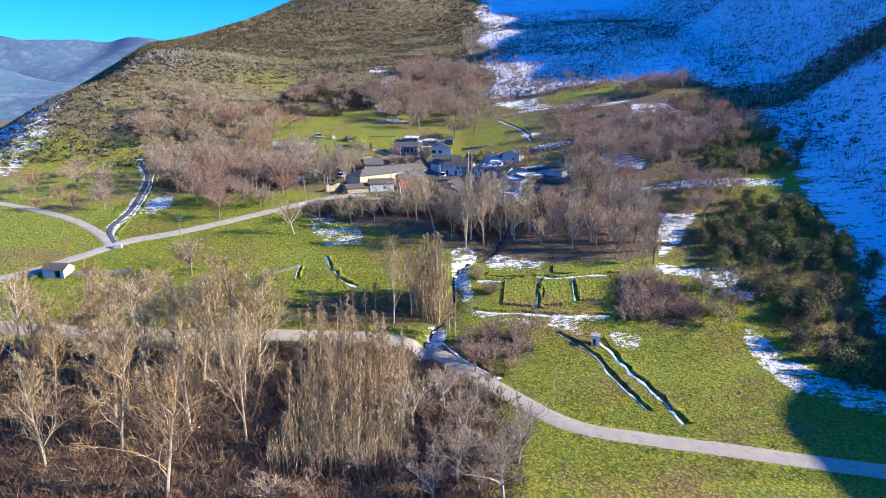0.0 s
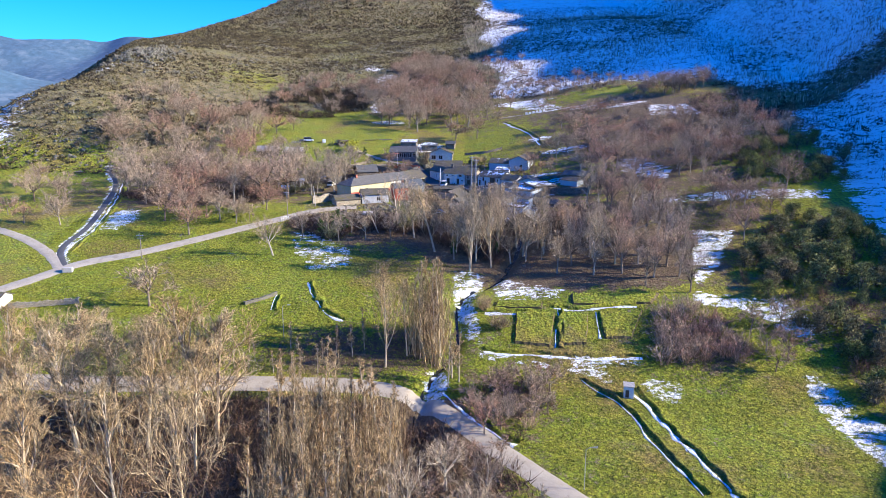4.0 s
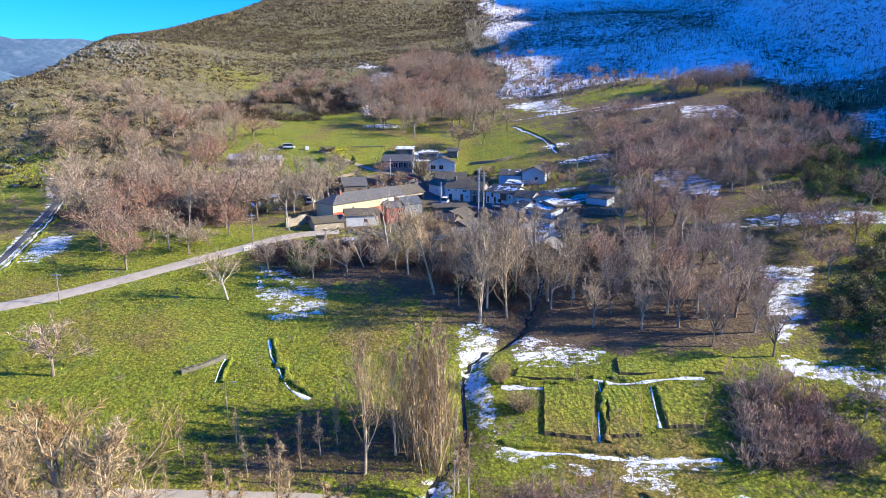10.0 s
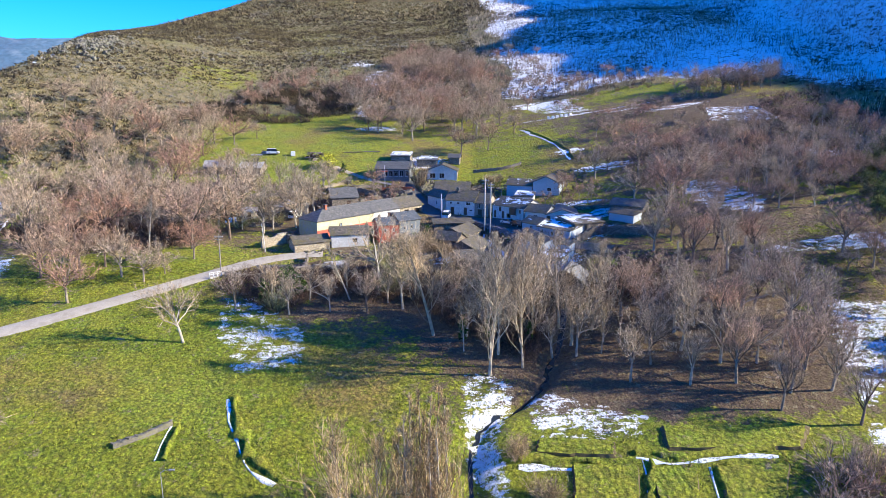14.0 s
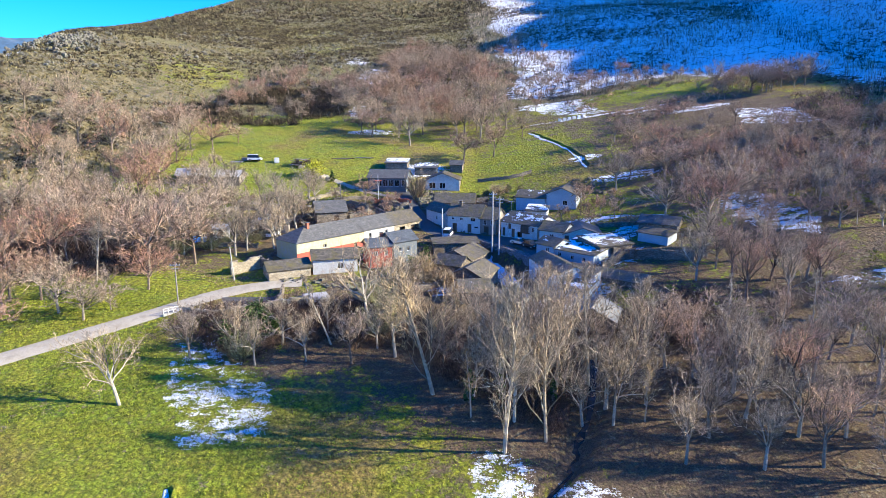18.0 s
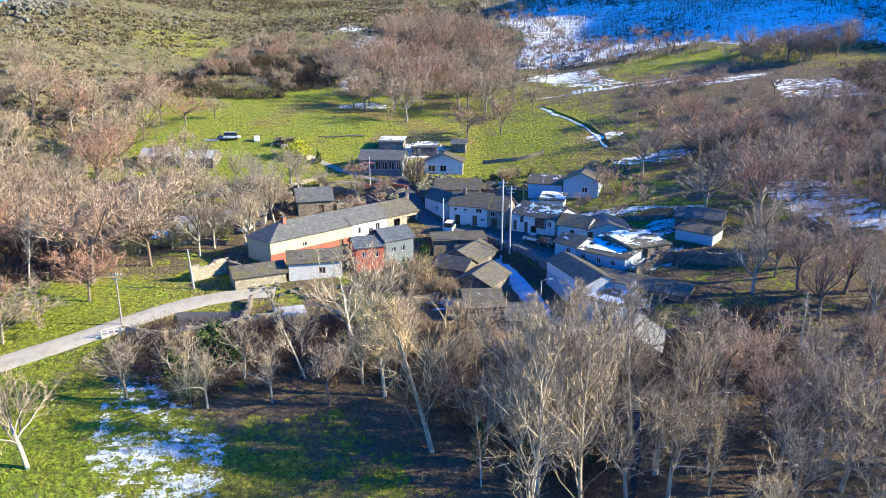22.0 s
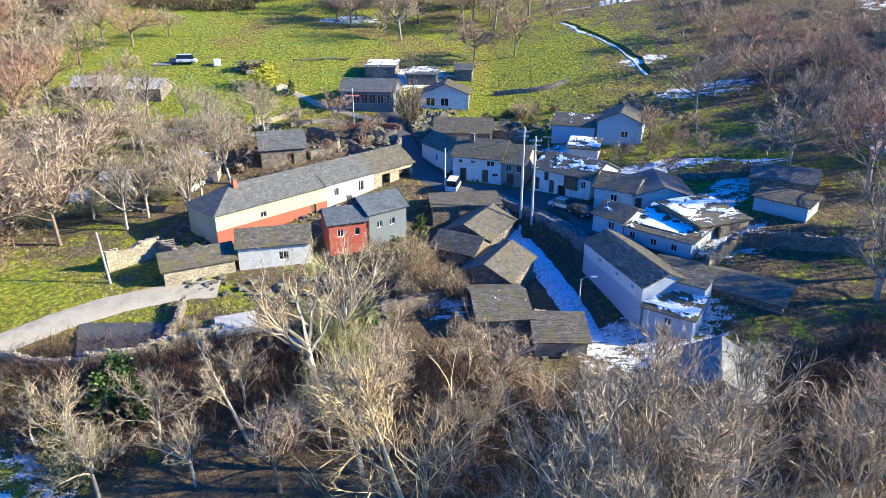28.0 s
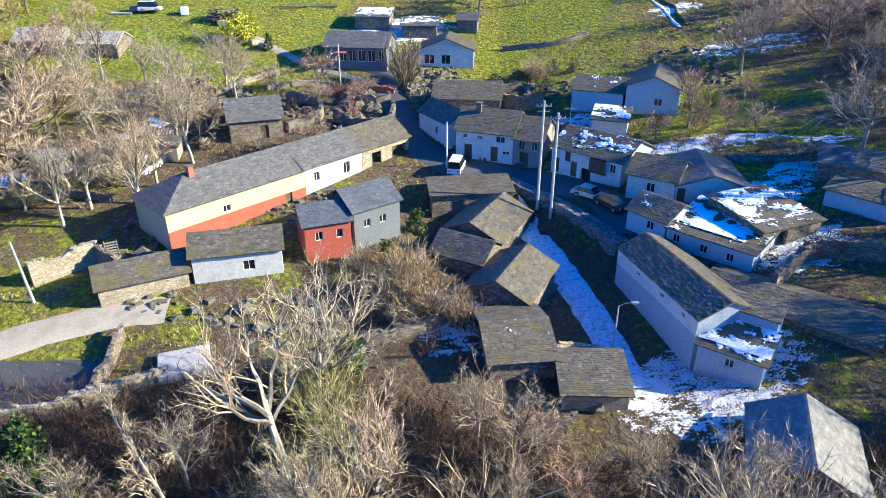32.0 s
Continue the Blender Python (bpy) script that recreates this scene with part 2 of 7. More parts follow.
def ground_surface():
    """Grass, dead leaves with some painted shade, heath and snow on one sheet, by the masks that the sheet carries."""
    m, n, l, bsdf = nodes_of("winter_ground")
    geo = n.new("ShaderNodeNewGeometry")
    co = geo.outputs["Position"]

    def mask(key):
        a = n.new("ShaderNodeAttribute")
        a.attribute_name = key
        return a.outputs["Fac"]
    n1, n2, n3, n4 = (noise_of(n, l, co, s, d, r) for s, d, r in ((0.035, 5, 0.6), (0.22, 6, 0.65), (1.1, 6, 0.7), (4.5, 4, 0.7)))
    grass = mix(n, l, ramp_out(n, l, n1, [(0.35, (0,) * 3), (0.65, (1,) * 3)]), (0.25, 0.3, 0.011), (0.32, 0.305, 0.015))
    grass = mix(n, l, ramp_out(n, l, n2, [(0.45, (0,) * 3), (0.75, (1,) * 3)]), grass, (0.18, 0.295, 0.009))
    grass = mix(n, l, ramp_out(n, l, n3, [(0.5, (0,) * 3), (0.72, (0.8,) * 3)]), grass, (0.34, 0.28, 0.04))
    dry = calc(n, l, 'MULTIPLY', calc(n, l, 'ADD', n1, -0.42), calc(n, l, 'ADD', n2, 0.3))
    grass = mix(n, l, ramp_out(n, l, dry, [(0.09, (0,) * 3), (0.17, (0.75,) * 3)]), grass, (0.27, 0.18, 0.06))
    tus = n.new("ShaderNodeTexVoronoi")
    tus.inputs["Scale"].default_value = 1.5
    l.new(co, tus.inputs["Vector"])
    # shade between tussocks is painted: bright clump centres, darkened gaps
    grass = mix(n, l, 0.75, grass, ramp_out(n, l, tus.outputs["Distance"], [(0.1, (1.35,) * 3), (0.75, (0.4,) * 3)]), "MULTIPLY")
    litter_and_shade = mix(n, l, n2, (0.045, 0.031, 0.019), (0.19, 0.13, 0.077))
    litter_and_shade = mix(n, l, ramp_out(n, l, n3, [(0.5, (0,) * 3), (0.7, (0.7,) * 3)]), litter_and_shade, (0.2, 0.165, 0.06))
    heath = mix(n, l, ramp_out(n, l, n2, [(0.35, (0,) * 3), (0.65, (1,) * 3)]), (0.045, 0.038, 0.02), (0.23, 0.185, 0.075))
    heath = mix(n, l, ramp_out(n, l, n3, [(0.53, (0,) * 3), (0.62, (1,) * 3)]), heath, (0.3, 0.27, 0.19))
    heath = mix(n, l, ramp_out(n, l, n1, [(0.5, (0,) * 3), (0.66, (0.6,) * 3)]), heath, (0.2, 0.19, 0.04))
    wob = calc(n, l, 'ADD', calc(n, l, 'MULTIPLY', n2, 0.9), calc(n, l, 'MULTIPLY', n3, 0.7))
    wob = calc(n, l, 'MULTIPLY', calc(n, l, 'ADD', wob, -0.8), 2.6)

    def cut(key, hard=5.0, noisy=1.0):
        v = calc(n, l, 'ADD', mask(key), calc(n, l, 'MULTIPLY', wob, noisy))
        return calc(n, l, 'ADD', calc(n, l, 'MULTIPLY', calc(n, l, 'ADD', v, -0.5), hard), 0.5, True)
    c = mix(n, l, cut("litter_and_shade", 3.0), grass, litter_and_shade)
    c = mix(n, l, cut("heath", 2.5), c, heath)
    c = mix(n, l, 0.8, c, ramp_out(n, l, n4, [(0.32, (0.35,) * 3), (0.68, (1.6,) * 3)]), "MULTIPLY")
    streak = n.new("ShaderNodeMapping")
    streak.inputs["Scale"].default_value = (0.06, 0.28, 0.5)
    l.new(co, streak.inputs[0])
    n5 = noise_of(n, l, streak.outputs[0], 1.0, 6, 0.75)
    broken = calc(n, l, 'ADD', calc(n, l, 'MULTIPLY', calc(n, l, 'ADD', n4, -0.5), 2.6), calc(n, l, 'MULTIPLY', calc(n, l, 'ADD', n5, -0.5), 3.6))
    broken = calc(n, l, 'ADD', broken, calc(n, l, 'ADD', calc(n, l, 'MULTIPLY', n3, 2.6), -1.3))
    strokes = n.new("ShaderNodeMapping")
    strokes.inputs["Scale"].default_value = (0.35, 0.75, 1.0)
    l.new(co, strokes.inputs[0])
    n6 = noise_of(n, l, strokes.outputs[0], 1.0, 4, 0.7)
    broken = calc(n, l, 'ADD', broken, calc(n, l, 'MULTIPLY', calc(n, l, 'ADD', n6, -0.5), 3.8))
    sn = calc(n, l, 'MULTIPLY', mask("snow"), calc(n, l, 'ADD', broken, 1.0))
    sn = calc(n, l, 'ADD', calc(n, l, 'MULTIPLY', calc(n, l, 'ADD', sn, -0.5), 13.0), 0.5, True)
    c = mix(n, l, sn, c, (0.9, 0.93, 0.97))
    l.new(c, bsdf.inputs["Base Color"])
    bsdf.inputs["Roughness"].default_value = 0.95
    h = calc(n, l, 'ADD', calc(n, l, 'MULTIPLY', n3, 1.0), calc(n, l, 'MULTIPLY', n4, 0.35))
    h = calc(n, l, 'ADD', h, calc(n, l, 'MULTIPLY', tus.outputs["Distance"], -0.35))
    bumped(n, l, bsdf, h, 1.0, 0.8)
    return m


GROUND_M = ground_surface()


def drift_surface():
    """Old snow, holed by grass and earth."""
    m, n, l, bsdf = nodes_of("broken_snow")
    co = n.new("ShaderNodeNewGeometry").outputs["Position"]
    a, b = noise_of(n, l, co, 1.6, 5, 0.7), noise_of(n, l, co, 7.0, 4, 0.7)
    k = calc(n, l, 'ADD', calc(n, l, 'MULTIPLY', a, 0.6), calc(n, l, 'MULTIPLY', b, 0.4))
    l.new(mix(n, l, ramp_out(n, l, k, [(0.43, (0,) * 3), (0.47, (1,) * 3)]), (0.1, 0.1, 0.025), (0.84, 0.88, 0.95)), bsdf.inputs["Base Color"])
    bsdf.inputs["Roughness"].default_value = 0.7
    bumped(n, l, bsdf, b, 0.7, 0.08)
    return m


DRIFT_M = drift_surface()

# ---- the lie of the land ----
def smooth01(v):
    v = np.clip(v, 0.0, 1.0)
    return v * v * (3 - 2 * v)


def bump(x, y, cx, cy, rx, ry):
    return np.exp(-((x - cx) / rx) ** 2 - ((y - cy) / ry) ** 2)


WAVES = {}


def rough(x, y, s, seed):
    """Smooth waves in many directions: cheap rolling relief, about -1 to 1."""
    if seed not in WAVES:
        r = np.random.RandomState(seed)
        WAVES[seed] = [(math.cos(a), math.sin(a), p, q) for a, p, q in r.uniform((0, 0, 0.6), (2 * np.pi, 2 * np.pi, 1.7), (7, 3))]
    out = 0
    for ca, sa, p, q in WAVES[seed]:
        out = out + np.sin((x * ca + y * sa) * (q / s) + p)
    return out / 4.0


RISE_Y = (-400, 60, 120, 145, 158, 171, 187, 203, 232, 250, 272, 300, 330, 345, 368, 402, 470, 600, 800, 1130, 1500, 2200)
RISE_Z = (-26, -19, -17.5, -16.6, -13.4, -8.6, -4.4, -1, 4.8, 6.8, 8.6, 13, 22, 25.5, 28.5, 37, 55, 83, 121, 180, 215, 225)


def land(x, y):
    """Height of the ground at x, y, in metres."""
    x, y = np.asarray(x, float), np.asarray(y, float)
    z = sum(np.interp(y + d, RISE_Y, RISE_Z) for d in (-8, -4, 0, 4, 8)) / 5
    # meadow side of the valley lies a little higher, the stream bed lower
    z = z + 1.0 * smooth01((-20 - x) / 40) * smooth01((200 - y) / 40) * smooth01((y - 140) / 15)
    # the right bank and its steep shaded hill
    z = z + np.maximum(np.minimum(x, 150) - 12, 0) * (0.05 + 0.11 * smooth01((y - 190) / 80)) * smooth01((y - 140) / 40) * smooth01((900 - y) / 400)
    foot = np.interp(y, (0, 100, 150, 200, 250, 300, 362, 480, 700), (88, 90, 112, 132, 142, 150, 165, 170, 190))
    # crest beyond view, its heights set to throw shade over the slopes
    crest = np.interp(y, (0, 108, 138, 200, 335, 370, 400, 700, 850), (110, 105, 75, 84, 95, 150, 282, 320, 600))
    # waves along the unseen crest break up its shadow edge
    crest = crest * (1 + (0.09 * rough(y, 0 * y, 14, 33) + 0.13 * rough(y, 0 * y, 31, 34)) * smooth01((y - 330) / 40))
    z = z + crest * (1 - np.exp(-0.95 * (np.sqrt(np.maximum(x - foot, 0) ** 2 + 225) - 15) / crest))
    z = z + 70 * smooth01((x + 250) / 170) * smooth01((y - 640) / 480)
    # the rocky spur on the left
    z = z + 21 * smooth01((-85 - x) / 85) * smooth01((y - 272) / 62) * smooth01((640 - y) / 240)
    edge = np.interp(y, (200, 290, 330, 430, 605, 1130), (222, 184, 170, 170, 238, 195))
    z = z - 0.56 * (np.sqrt(np.maximum(-x - edge, 0) ** 2 + 100) - 10)
    z = np.maximum(z, -70 + 0.02 * np.abs(x))
    # the sunken lane below the retaining wall
    off = ((x - 9.6) * 16.5 + (y - 267.7) * 10.1) / 19.35
    z = z - 2.2 * smooth01((-off - 0.2) / 1.4) * smooth01((off + 20) / 9) * smooth01((y - 226) / 10) * smooth01((268 - y) / 5)
    # the stream bed
    run = np.interp(y, (60, 120, 140, 153, 163, 175, 182.5, 186, 191, 201, 212), (-2, -3, -4, -1.5, 4, 4.6, 6.8, 12, 16.5, 21, 24))
    z = z - 1.6 * np.exp(-((x - run) / 2.2) ** 2) * smooth01((212 - y) / 20)
    far = smooth01((np.hypot(x, y - 250) - 150) / 300)
    z = z + rough(x, y, 16, 3) * 0.22 + rough(x, y, 45, 5) * (0.1 + 2.2 * far) + rough(x, y, 11, 9) * 0.5 * smooth01((y - 340) / 60)
    return z



def near_path(x, y, pts):
    """Distance from each x, y to a line of points."""
    best = np.full(np.shape(x), 1e9)
    for (ax, ay), (bx, by) in zip(pts, pts[1:]):
        dx, dy = bx - ax, by - ay
        t = np.clip(((x - ax) * dx + (y - ay) * dy) / (dx * dx + dy * dy), 0, 1)
        best = np.minimum(best, np.hypot(x - ax - t * dx, y - ay - t * dy))
    return best


def bent(pts, step=1.5):
    """The line of points as a smooth curve, in even steps."""
    p = [np.array(q, float) for q in pts]
    p = [2 * p[0] - p[1]] + p + [2 * p[-1] - p[-2]]
    out = []
    for a, b, c, d in zip(p, p[1:], p[2:], p[3:]):
        k = max(2, int(np.linalg.norm(c - b) / step))
        for t in np.arange(k) / k:
            out.append(0.5 * (2 * b + (c - a) * t + (2 * a - 5 * b + 4 * c - d) * t * t + (3 * b - a - 3 * c + d) * t ** 3))
    return np.array(out + [p[-2]])


MAIN_ROAD = [(118, 84), (96, 89), (72.6, 94.8), (51, 101), (36, 105), (24, 110), (12.5, 125), (3, 139), (-5, 146.5), (-17, 150), (-40, 150.5), (-70, 150), (-105, 153), (-150, 160), (-230, 172)]
UPPER_ROAD = [(-230, 150), (-150, 164), (-117, 174), (-103, 187), (-94, 198), (-79, 206.5), (-53, 225), (-40, 236), (-31, 240.5), (-26, 241.5)]
LANE = [(-97, 196), (-103.5, 208), (-104, 225), (-110, 250), (-118.5, 275), (-128, 290)]
WEST_LANE = [(-98, 196), (-106, 205), (-118.5, 215), (-135, 224), (-152, 231), (-200, 250)]
STREET = [(-10, 305), (-6.5, 292), (-2.5, 279), (2.0, 272.5), (7.3, 270.8), (13.0, 268.3), (19.1, 262.4), (21.0, 257.5), (20.6, 252.5)]
SNOW_LANE = [(6.4, 268.6), (9.2, 264), (12, 257), (13.6, 250.5), (15.2, 243.5), (16.4, 237), (17.0, 231.5)]
STREAM = [(-2, 60), (-3, 120), (-4, 140), (-1.5, 153), (4, 163), (4.6, 175), (6.8, 182.5), (12, 186), (16.5, 191), (18.5, 196), (21, 201), (24, 212)]


def spots(x, y, rows, top=0.68):
    return sum(np.clip(1.0 * bump(x, y, *r), 0, top) for r in rows)


def inside_all(x, y, poly):
    hit = np.zeros(np.shape(x), bool)
    for (ax, ay), (bx, by) in zip(poly, poly[1:] + poly[:1]):
        if ay != by:
            hit ^= ((ay > y) != (by > y)) & (x < (bx - ax) * (y - ay) / (by - ay) + ax)
    return hit


SNOW_PATCHES = [([(3.8, 193.7), (12, 193.5), (9.5, 180), (3.5, 181.6)], 0.46), ([(14.7, 189), (31.3, 182), (28.6, 176), (13.7, 179)], 0.46),
                ([(5, 180), (8.5, 178.3), (10, 168.2), (9.5, 159), (5.4, 171)], 0.48), ([(9.7, 161), (23.4, 156.5), (22.9, 154.5), (9.5, 158.6)], 0.55),
                ([(27.3, 159.2), (44.5, 159.5), (43.1, 155.5), (31.5, 154.9), (27.3, 153.4)], 0.53), ([(27.5, 154.4), (32.7, 155), (36.5, 150.7), (33.7, 149.3)], 0.56)]
SNOW_PATCHES += [([(40.2, 150.7), (46.8, 151.8), (49.7, 149.8), (45.6, 141.5), (41.7, 145)], 0.47), ([(60.7, 178.5), (78.1, 174.2), (85.6, 164), (78.5, 162), (69.5, 170), (59.8, 174)], 0.58),
                 ([(71.3, 210.4), (83, 208), (71, 189.3), (62.2, 180), (66.5, 196)], 0.54), ([(74.1, 152), (78.3, 149.8), (79.4, 138.9), (82.7, 130.3), (91, 123), (85, 111), (76, 119), (71.5, 124), (71.5, 142)], 0.6)]
SNOW_PATCHES += [([(67, 276), (75, 274.6), (80, 253), (75, 244), (65.4, 252), (63.5, 264)], 0.52), ([(95, 336.7), (110, 330.5), (114.4, 313.4), (100.6, 318), (92.4, 323)], 0.52), ([(36, 383), (54, 385), (62, 362), (56, 360), (40, 372)], 0.5)]
SNOW_PATCHES += [([(-43, 221), (-36, 221), (-23, 206), (-22, 196), (-33, 193), (-40, 206)], 0.43), ([(88, 120), (104, 112), (112, 96), (96, 96), (84, 110)], 0.47), ([(15, 233), (20, 232), (26.5, 229.5), (25, 225), (16, 225.5), (14.6, 229)], 0.54), ([(2, 243), (5, 241.5), (4.6, 236.5), (1, 238)], 0.5), ([(92, 230), (118, 226), (116, 221), (80, 226)], 0.55)]


def grid_axis(lo, hi, fine, far_lo, far_hi, middle, reach):
    """Fine steps from lo to hi, middling ones for a stretch past them, then ever longer ones."""
    near = np.arange(lo, hi + 0.01, fine)
    def out(end, stretch):
        even = np.arange(middle, stretch, middle)
        k = np.concatenate([even, even[-1] + np.cumsum(middle * 1.13 ** np.arange(1, 200))])
        return k[k < end]
    return np.concatenate([(lo - out(lo - far_lo, min(reach, 140)))[::-1], near, near[-1] + out(far_hi - hi, reach)])


def build_ground():
    xs, ys = grid_axis(-135, 120, 1.5, -4600, 4600, 3.0, 110), grid_axis(84, 400, 1.5, -2600, 4700, 2.6, 380)
    X, Y = np.meshgrid(xs, ys)
    Z = land(X, Y)
    w, h = len(xs), len(ys)
    idx = np.arange(w * h).reshape(h, w)
    quads = np.stack([idx[:-1, :-1], idx[:-1, 1:], idx[1:, 1:], idx[1:, :-1]], -1).reshape(-1, 4)
    me = bpy.data.meshes.new("ground")
    me.from_pydata(np.stack([X, Y, Z], -1).reshape(-1, 3).tolist(), [], quads.tolist())
    me.polygons.foreach_set("use_smooth", np.ones(len(quads), bool))
    # where dead leaves lie: under the woods and by the stream
    # in the hamlet and on the right slope it also stands in for shade
    litter_and_shade = (1.4 * smooth01((148 - Y) / 6) * smooth01((12 - X) / 8) + 1.3 * bump(X, Y, 42, 202, 36, 19) + 0.8 * bump(X, Y, 42, 189, 26, 7) + 1.1 * bump(X, Y, -16, 222, 24, 13) + 0.9 * bump(X, Y, 12, 206, 16, 12) + 1.0 * bump(X, Y, 56, 161, 12, 9) + 1.0 * bump(X, Y, 14, 145, 9, 8)
              + 1.0 * bump(X, Y, -84, 264, 42, 30) - 0.6 * bump(X, Y, -60, 236, 22, 8) + 0.55 * bump(X, Y, 0, 390, 32, 50) + 0.85 * bump(X, Y, 92, 300, 42, 50) + 0.25 * bump(X, Y, 58, 300, 20, 24) + 0.75 * bump(X, Y, 86, 335, 34, 26) + 0.45 * bump(X, Y, 50, 360, 40, 22)
              + 0.7 * bump(X, Y, 70, 235, 30, 25) + 0.55 * bump(X, Y, -5, 160, 14, 10) + 1.0 * bump(X, Y, -20, 161, 16, 7)
              + 0.5 * bump(X, Y, -34, 276, 24, 20) + 0.9 * bump(X, Y, 8, 250, 36, 28) + 0.9 * bump(X, Y, -4, 288, 26, 12) + 0.7 * bump(X, Y, 97, 160, 14, 40)
              + 0.55 * bump(X, Y, -5, 290, 14, 8) + 0.5 * bump(X, Y, 12, 120, 8, 16))
    heath = np.maximum(smooth01((Y - 376 - 7 * rough(X, Y, 30, 8)) / 12) * 0.95, smooth01((-X - 86) / 14) * smooth01((Y - 292) / 20))
    heath = np.maximum(heath, smooth01((X - 118) / 25)) - 0.7 * bump(X, Y, -108, 438, 22, 26) - 0.5 * bump(X, Y, -90, 610, 34, 36) - 0.5 * bump(X, Y, -60, 520, 20, 20)
    hill = smooth01((X - 20 - 0.05 * (Y - 400) - 9 * rough(X, Y, 20, 22)) / 26) * smooth01((Y - 386 + 14 * smooth01((X - 95) / 20)) / 22)
    shade = smooth01((X - np.interp(Y, (0, 150, 200, 250, 300, 362, 480), (96, 98, 110, 118, 132, 130, 50))) / 20) * (0.3 + 0.7 * smooth01((np.abs(Y - 318 + 6 * rough(X, Y, 25, 27)) - 8) / 16))
    snow = (0.98 + 0.15 * rough(X, Y, 30, 21) + 0.09 * rough(X, 2.6 * Y, 14, 24)) * np.maximum(hill, shade) + 0.2 * smooth01((Y - 640) / 200) * smooth01((X + 160) / 100)
    snow = snow + spots(X, Y, [(83, 228, 14, 2.2), (-24, 364, 8, 4), (-31, 392, 4, 10), (-30, 450, 7, 14), (-42, 482, 8, 10), (110, 282, 4, 5)], 0.54) + spots(X, Y, [(44, 317, 5, 2), (52, 300, 9, 3)], 0.48)
    snow = snow + spots(X, Y, [(45, 384, 16, 4), (86, 344, 12, 3), (69, 352, 8, 1.6)], 0.5)
    for poly, top in SNOW_PATCHES:
        d = near_path(X, Y, poly + poly[:1])
        snow = snow + top * np.clip(0.6 + np.where(inside_all(X, Y, poly), d, -d) / 2.6, 0, 1)
    snow = snow + spots(X, Y, [(0, 150, 2.2, 6), (-6, 320, 10, 5), (-97, 230, 5, 9), (36, 247, 6, 5), (34, 272, 5, 2), (23, 233, 9, 4), (2, 240, 6, 5), (40, 271, 7, 1.2), (50, 268, 4, 1.2), (38, 258, 5, 3), (44, 262, 4, 2), (30, 268, 4, 2), (22, 283, 6, 3)])
    snow = snow + spots(X, Y, [(-188, 300, 14, 40), (-176, 395, 8, 12), (-204, 380, 20, 60)], 0.37) + spots(X, Y, [(60, 358, 34, 1.2)], 0.5)
    for path, width, amount in ((LANE, 1.3, 0.5), (STREAM, 2.0, 0.15)):
        snow = snow + amount * np.clip(2 - near_path(X, Y, path) / width, 0, 1) * (Y > 100)
    for key, v in (("litter_and_shade", litter_and_shade), ("heath", heath), ("snow", snow)):
        at = me.attributes.new(key, 'FLOAT', 'POINT')
        at.data.foreach_set("value", np.clip(v, 0, 1.2).astype(np.float32).ravel())
    me.materials.append(GROUND_M)
    return tagged(new("ground", me), "winter meadows, heath slopes and patches of old snow", "ground", kind="structure")


build_ground()


def ribbon(name, pts, width, lift, material, label, category, uneven=0.0, kind="structure", thick=0.0, seed=1, ragged=False):
    """A strip that follows the ground: road, track or drift."""
    c = bent(pts, 1.2)
    d = np.gradient(c, axis=0)
    d /= np.linalg.norm(d, axis=1)[:, None]
    side = np.stack([-d[:, 1], d[:, 0]], -1)
    r = np.random.RandomState(seed)
    verts, faces, n = [], [], 7
    for k, (p, s) in enumerate(zip(c, side)):
        wl, wr = (width / 2 * (1 + uneven * r.uniform(-1, 1)) for _ in (0, 1))
        if ragged:
            f = 0.25 + 1.1 * abs(noise.noise(Vector((k * 0.33, seed * 3.1, 0)))) * 1.6
            wl, wr = wl * f, wr * f
            p = p + s * 0.7 * noise.noise(Vector((k * 0.21, seed * 1.7, 5)))
        for u in np.linspace(-wl, wr, n):
            q = p + s * u
            edge = 1 - (abs(2 * u / (wl + wr))) ** 4
            verts.append((q[0], q[1], float(land(q[0], q[1])) + lift * max(edge, -0.2) + thick * edge))
        if k:
            a = (k - 1) * n
            faces += [(a + i, a + i + 1, a + n + i + 1, a + n + i) for i in range(n - 1)]
    me = bpy.data.meshes.new(name)
    me.from_pydata(verts, [], [f[::-1] for f in faces])
    me.polygons.foreach_set("use_smooth", np.ones(len(faces), bool))
    me.materials.append(material)
    return tagged(new(name, me), label, category, kind=kind)


ribbon("road", MAIN_ROAD, 4.6, 0.16, ROAD_M, "narrow pale asphalt road across the valley floor", "road", 0.05)
ribbon("road", UPPER_ROAD, 4.2, 0.16, ROAD_M, "narrow pale asphalt road climbing to the hamlet", "road", 0.05, seed=2)
ribbon("road", LANE, 1.9, 0.12, STREET_M, "dark wet lane with snow on its verge", "road", 0.1, seed=3)
ribbon("road", WEST_LANE, 3.0, 0.13, ROAD_M, "pale track leaving the road junction", "road", 0.1, seed=4)
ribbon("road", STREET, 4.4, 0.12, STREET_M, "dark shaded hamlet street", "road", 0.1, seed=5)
ribbon("snow_strip", SNOW_LANE, 3.1, 0.12, MOTTLED, "mottled bluish snow on the sunken lane", "snow", 0.14, "stuff", 0.06, 6)
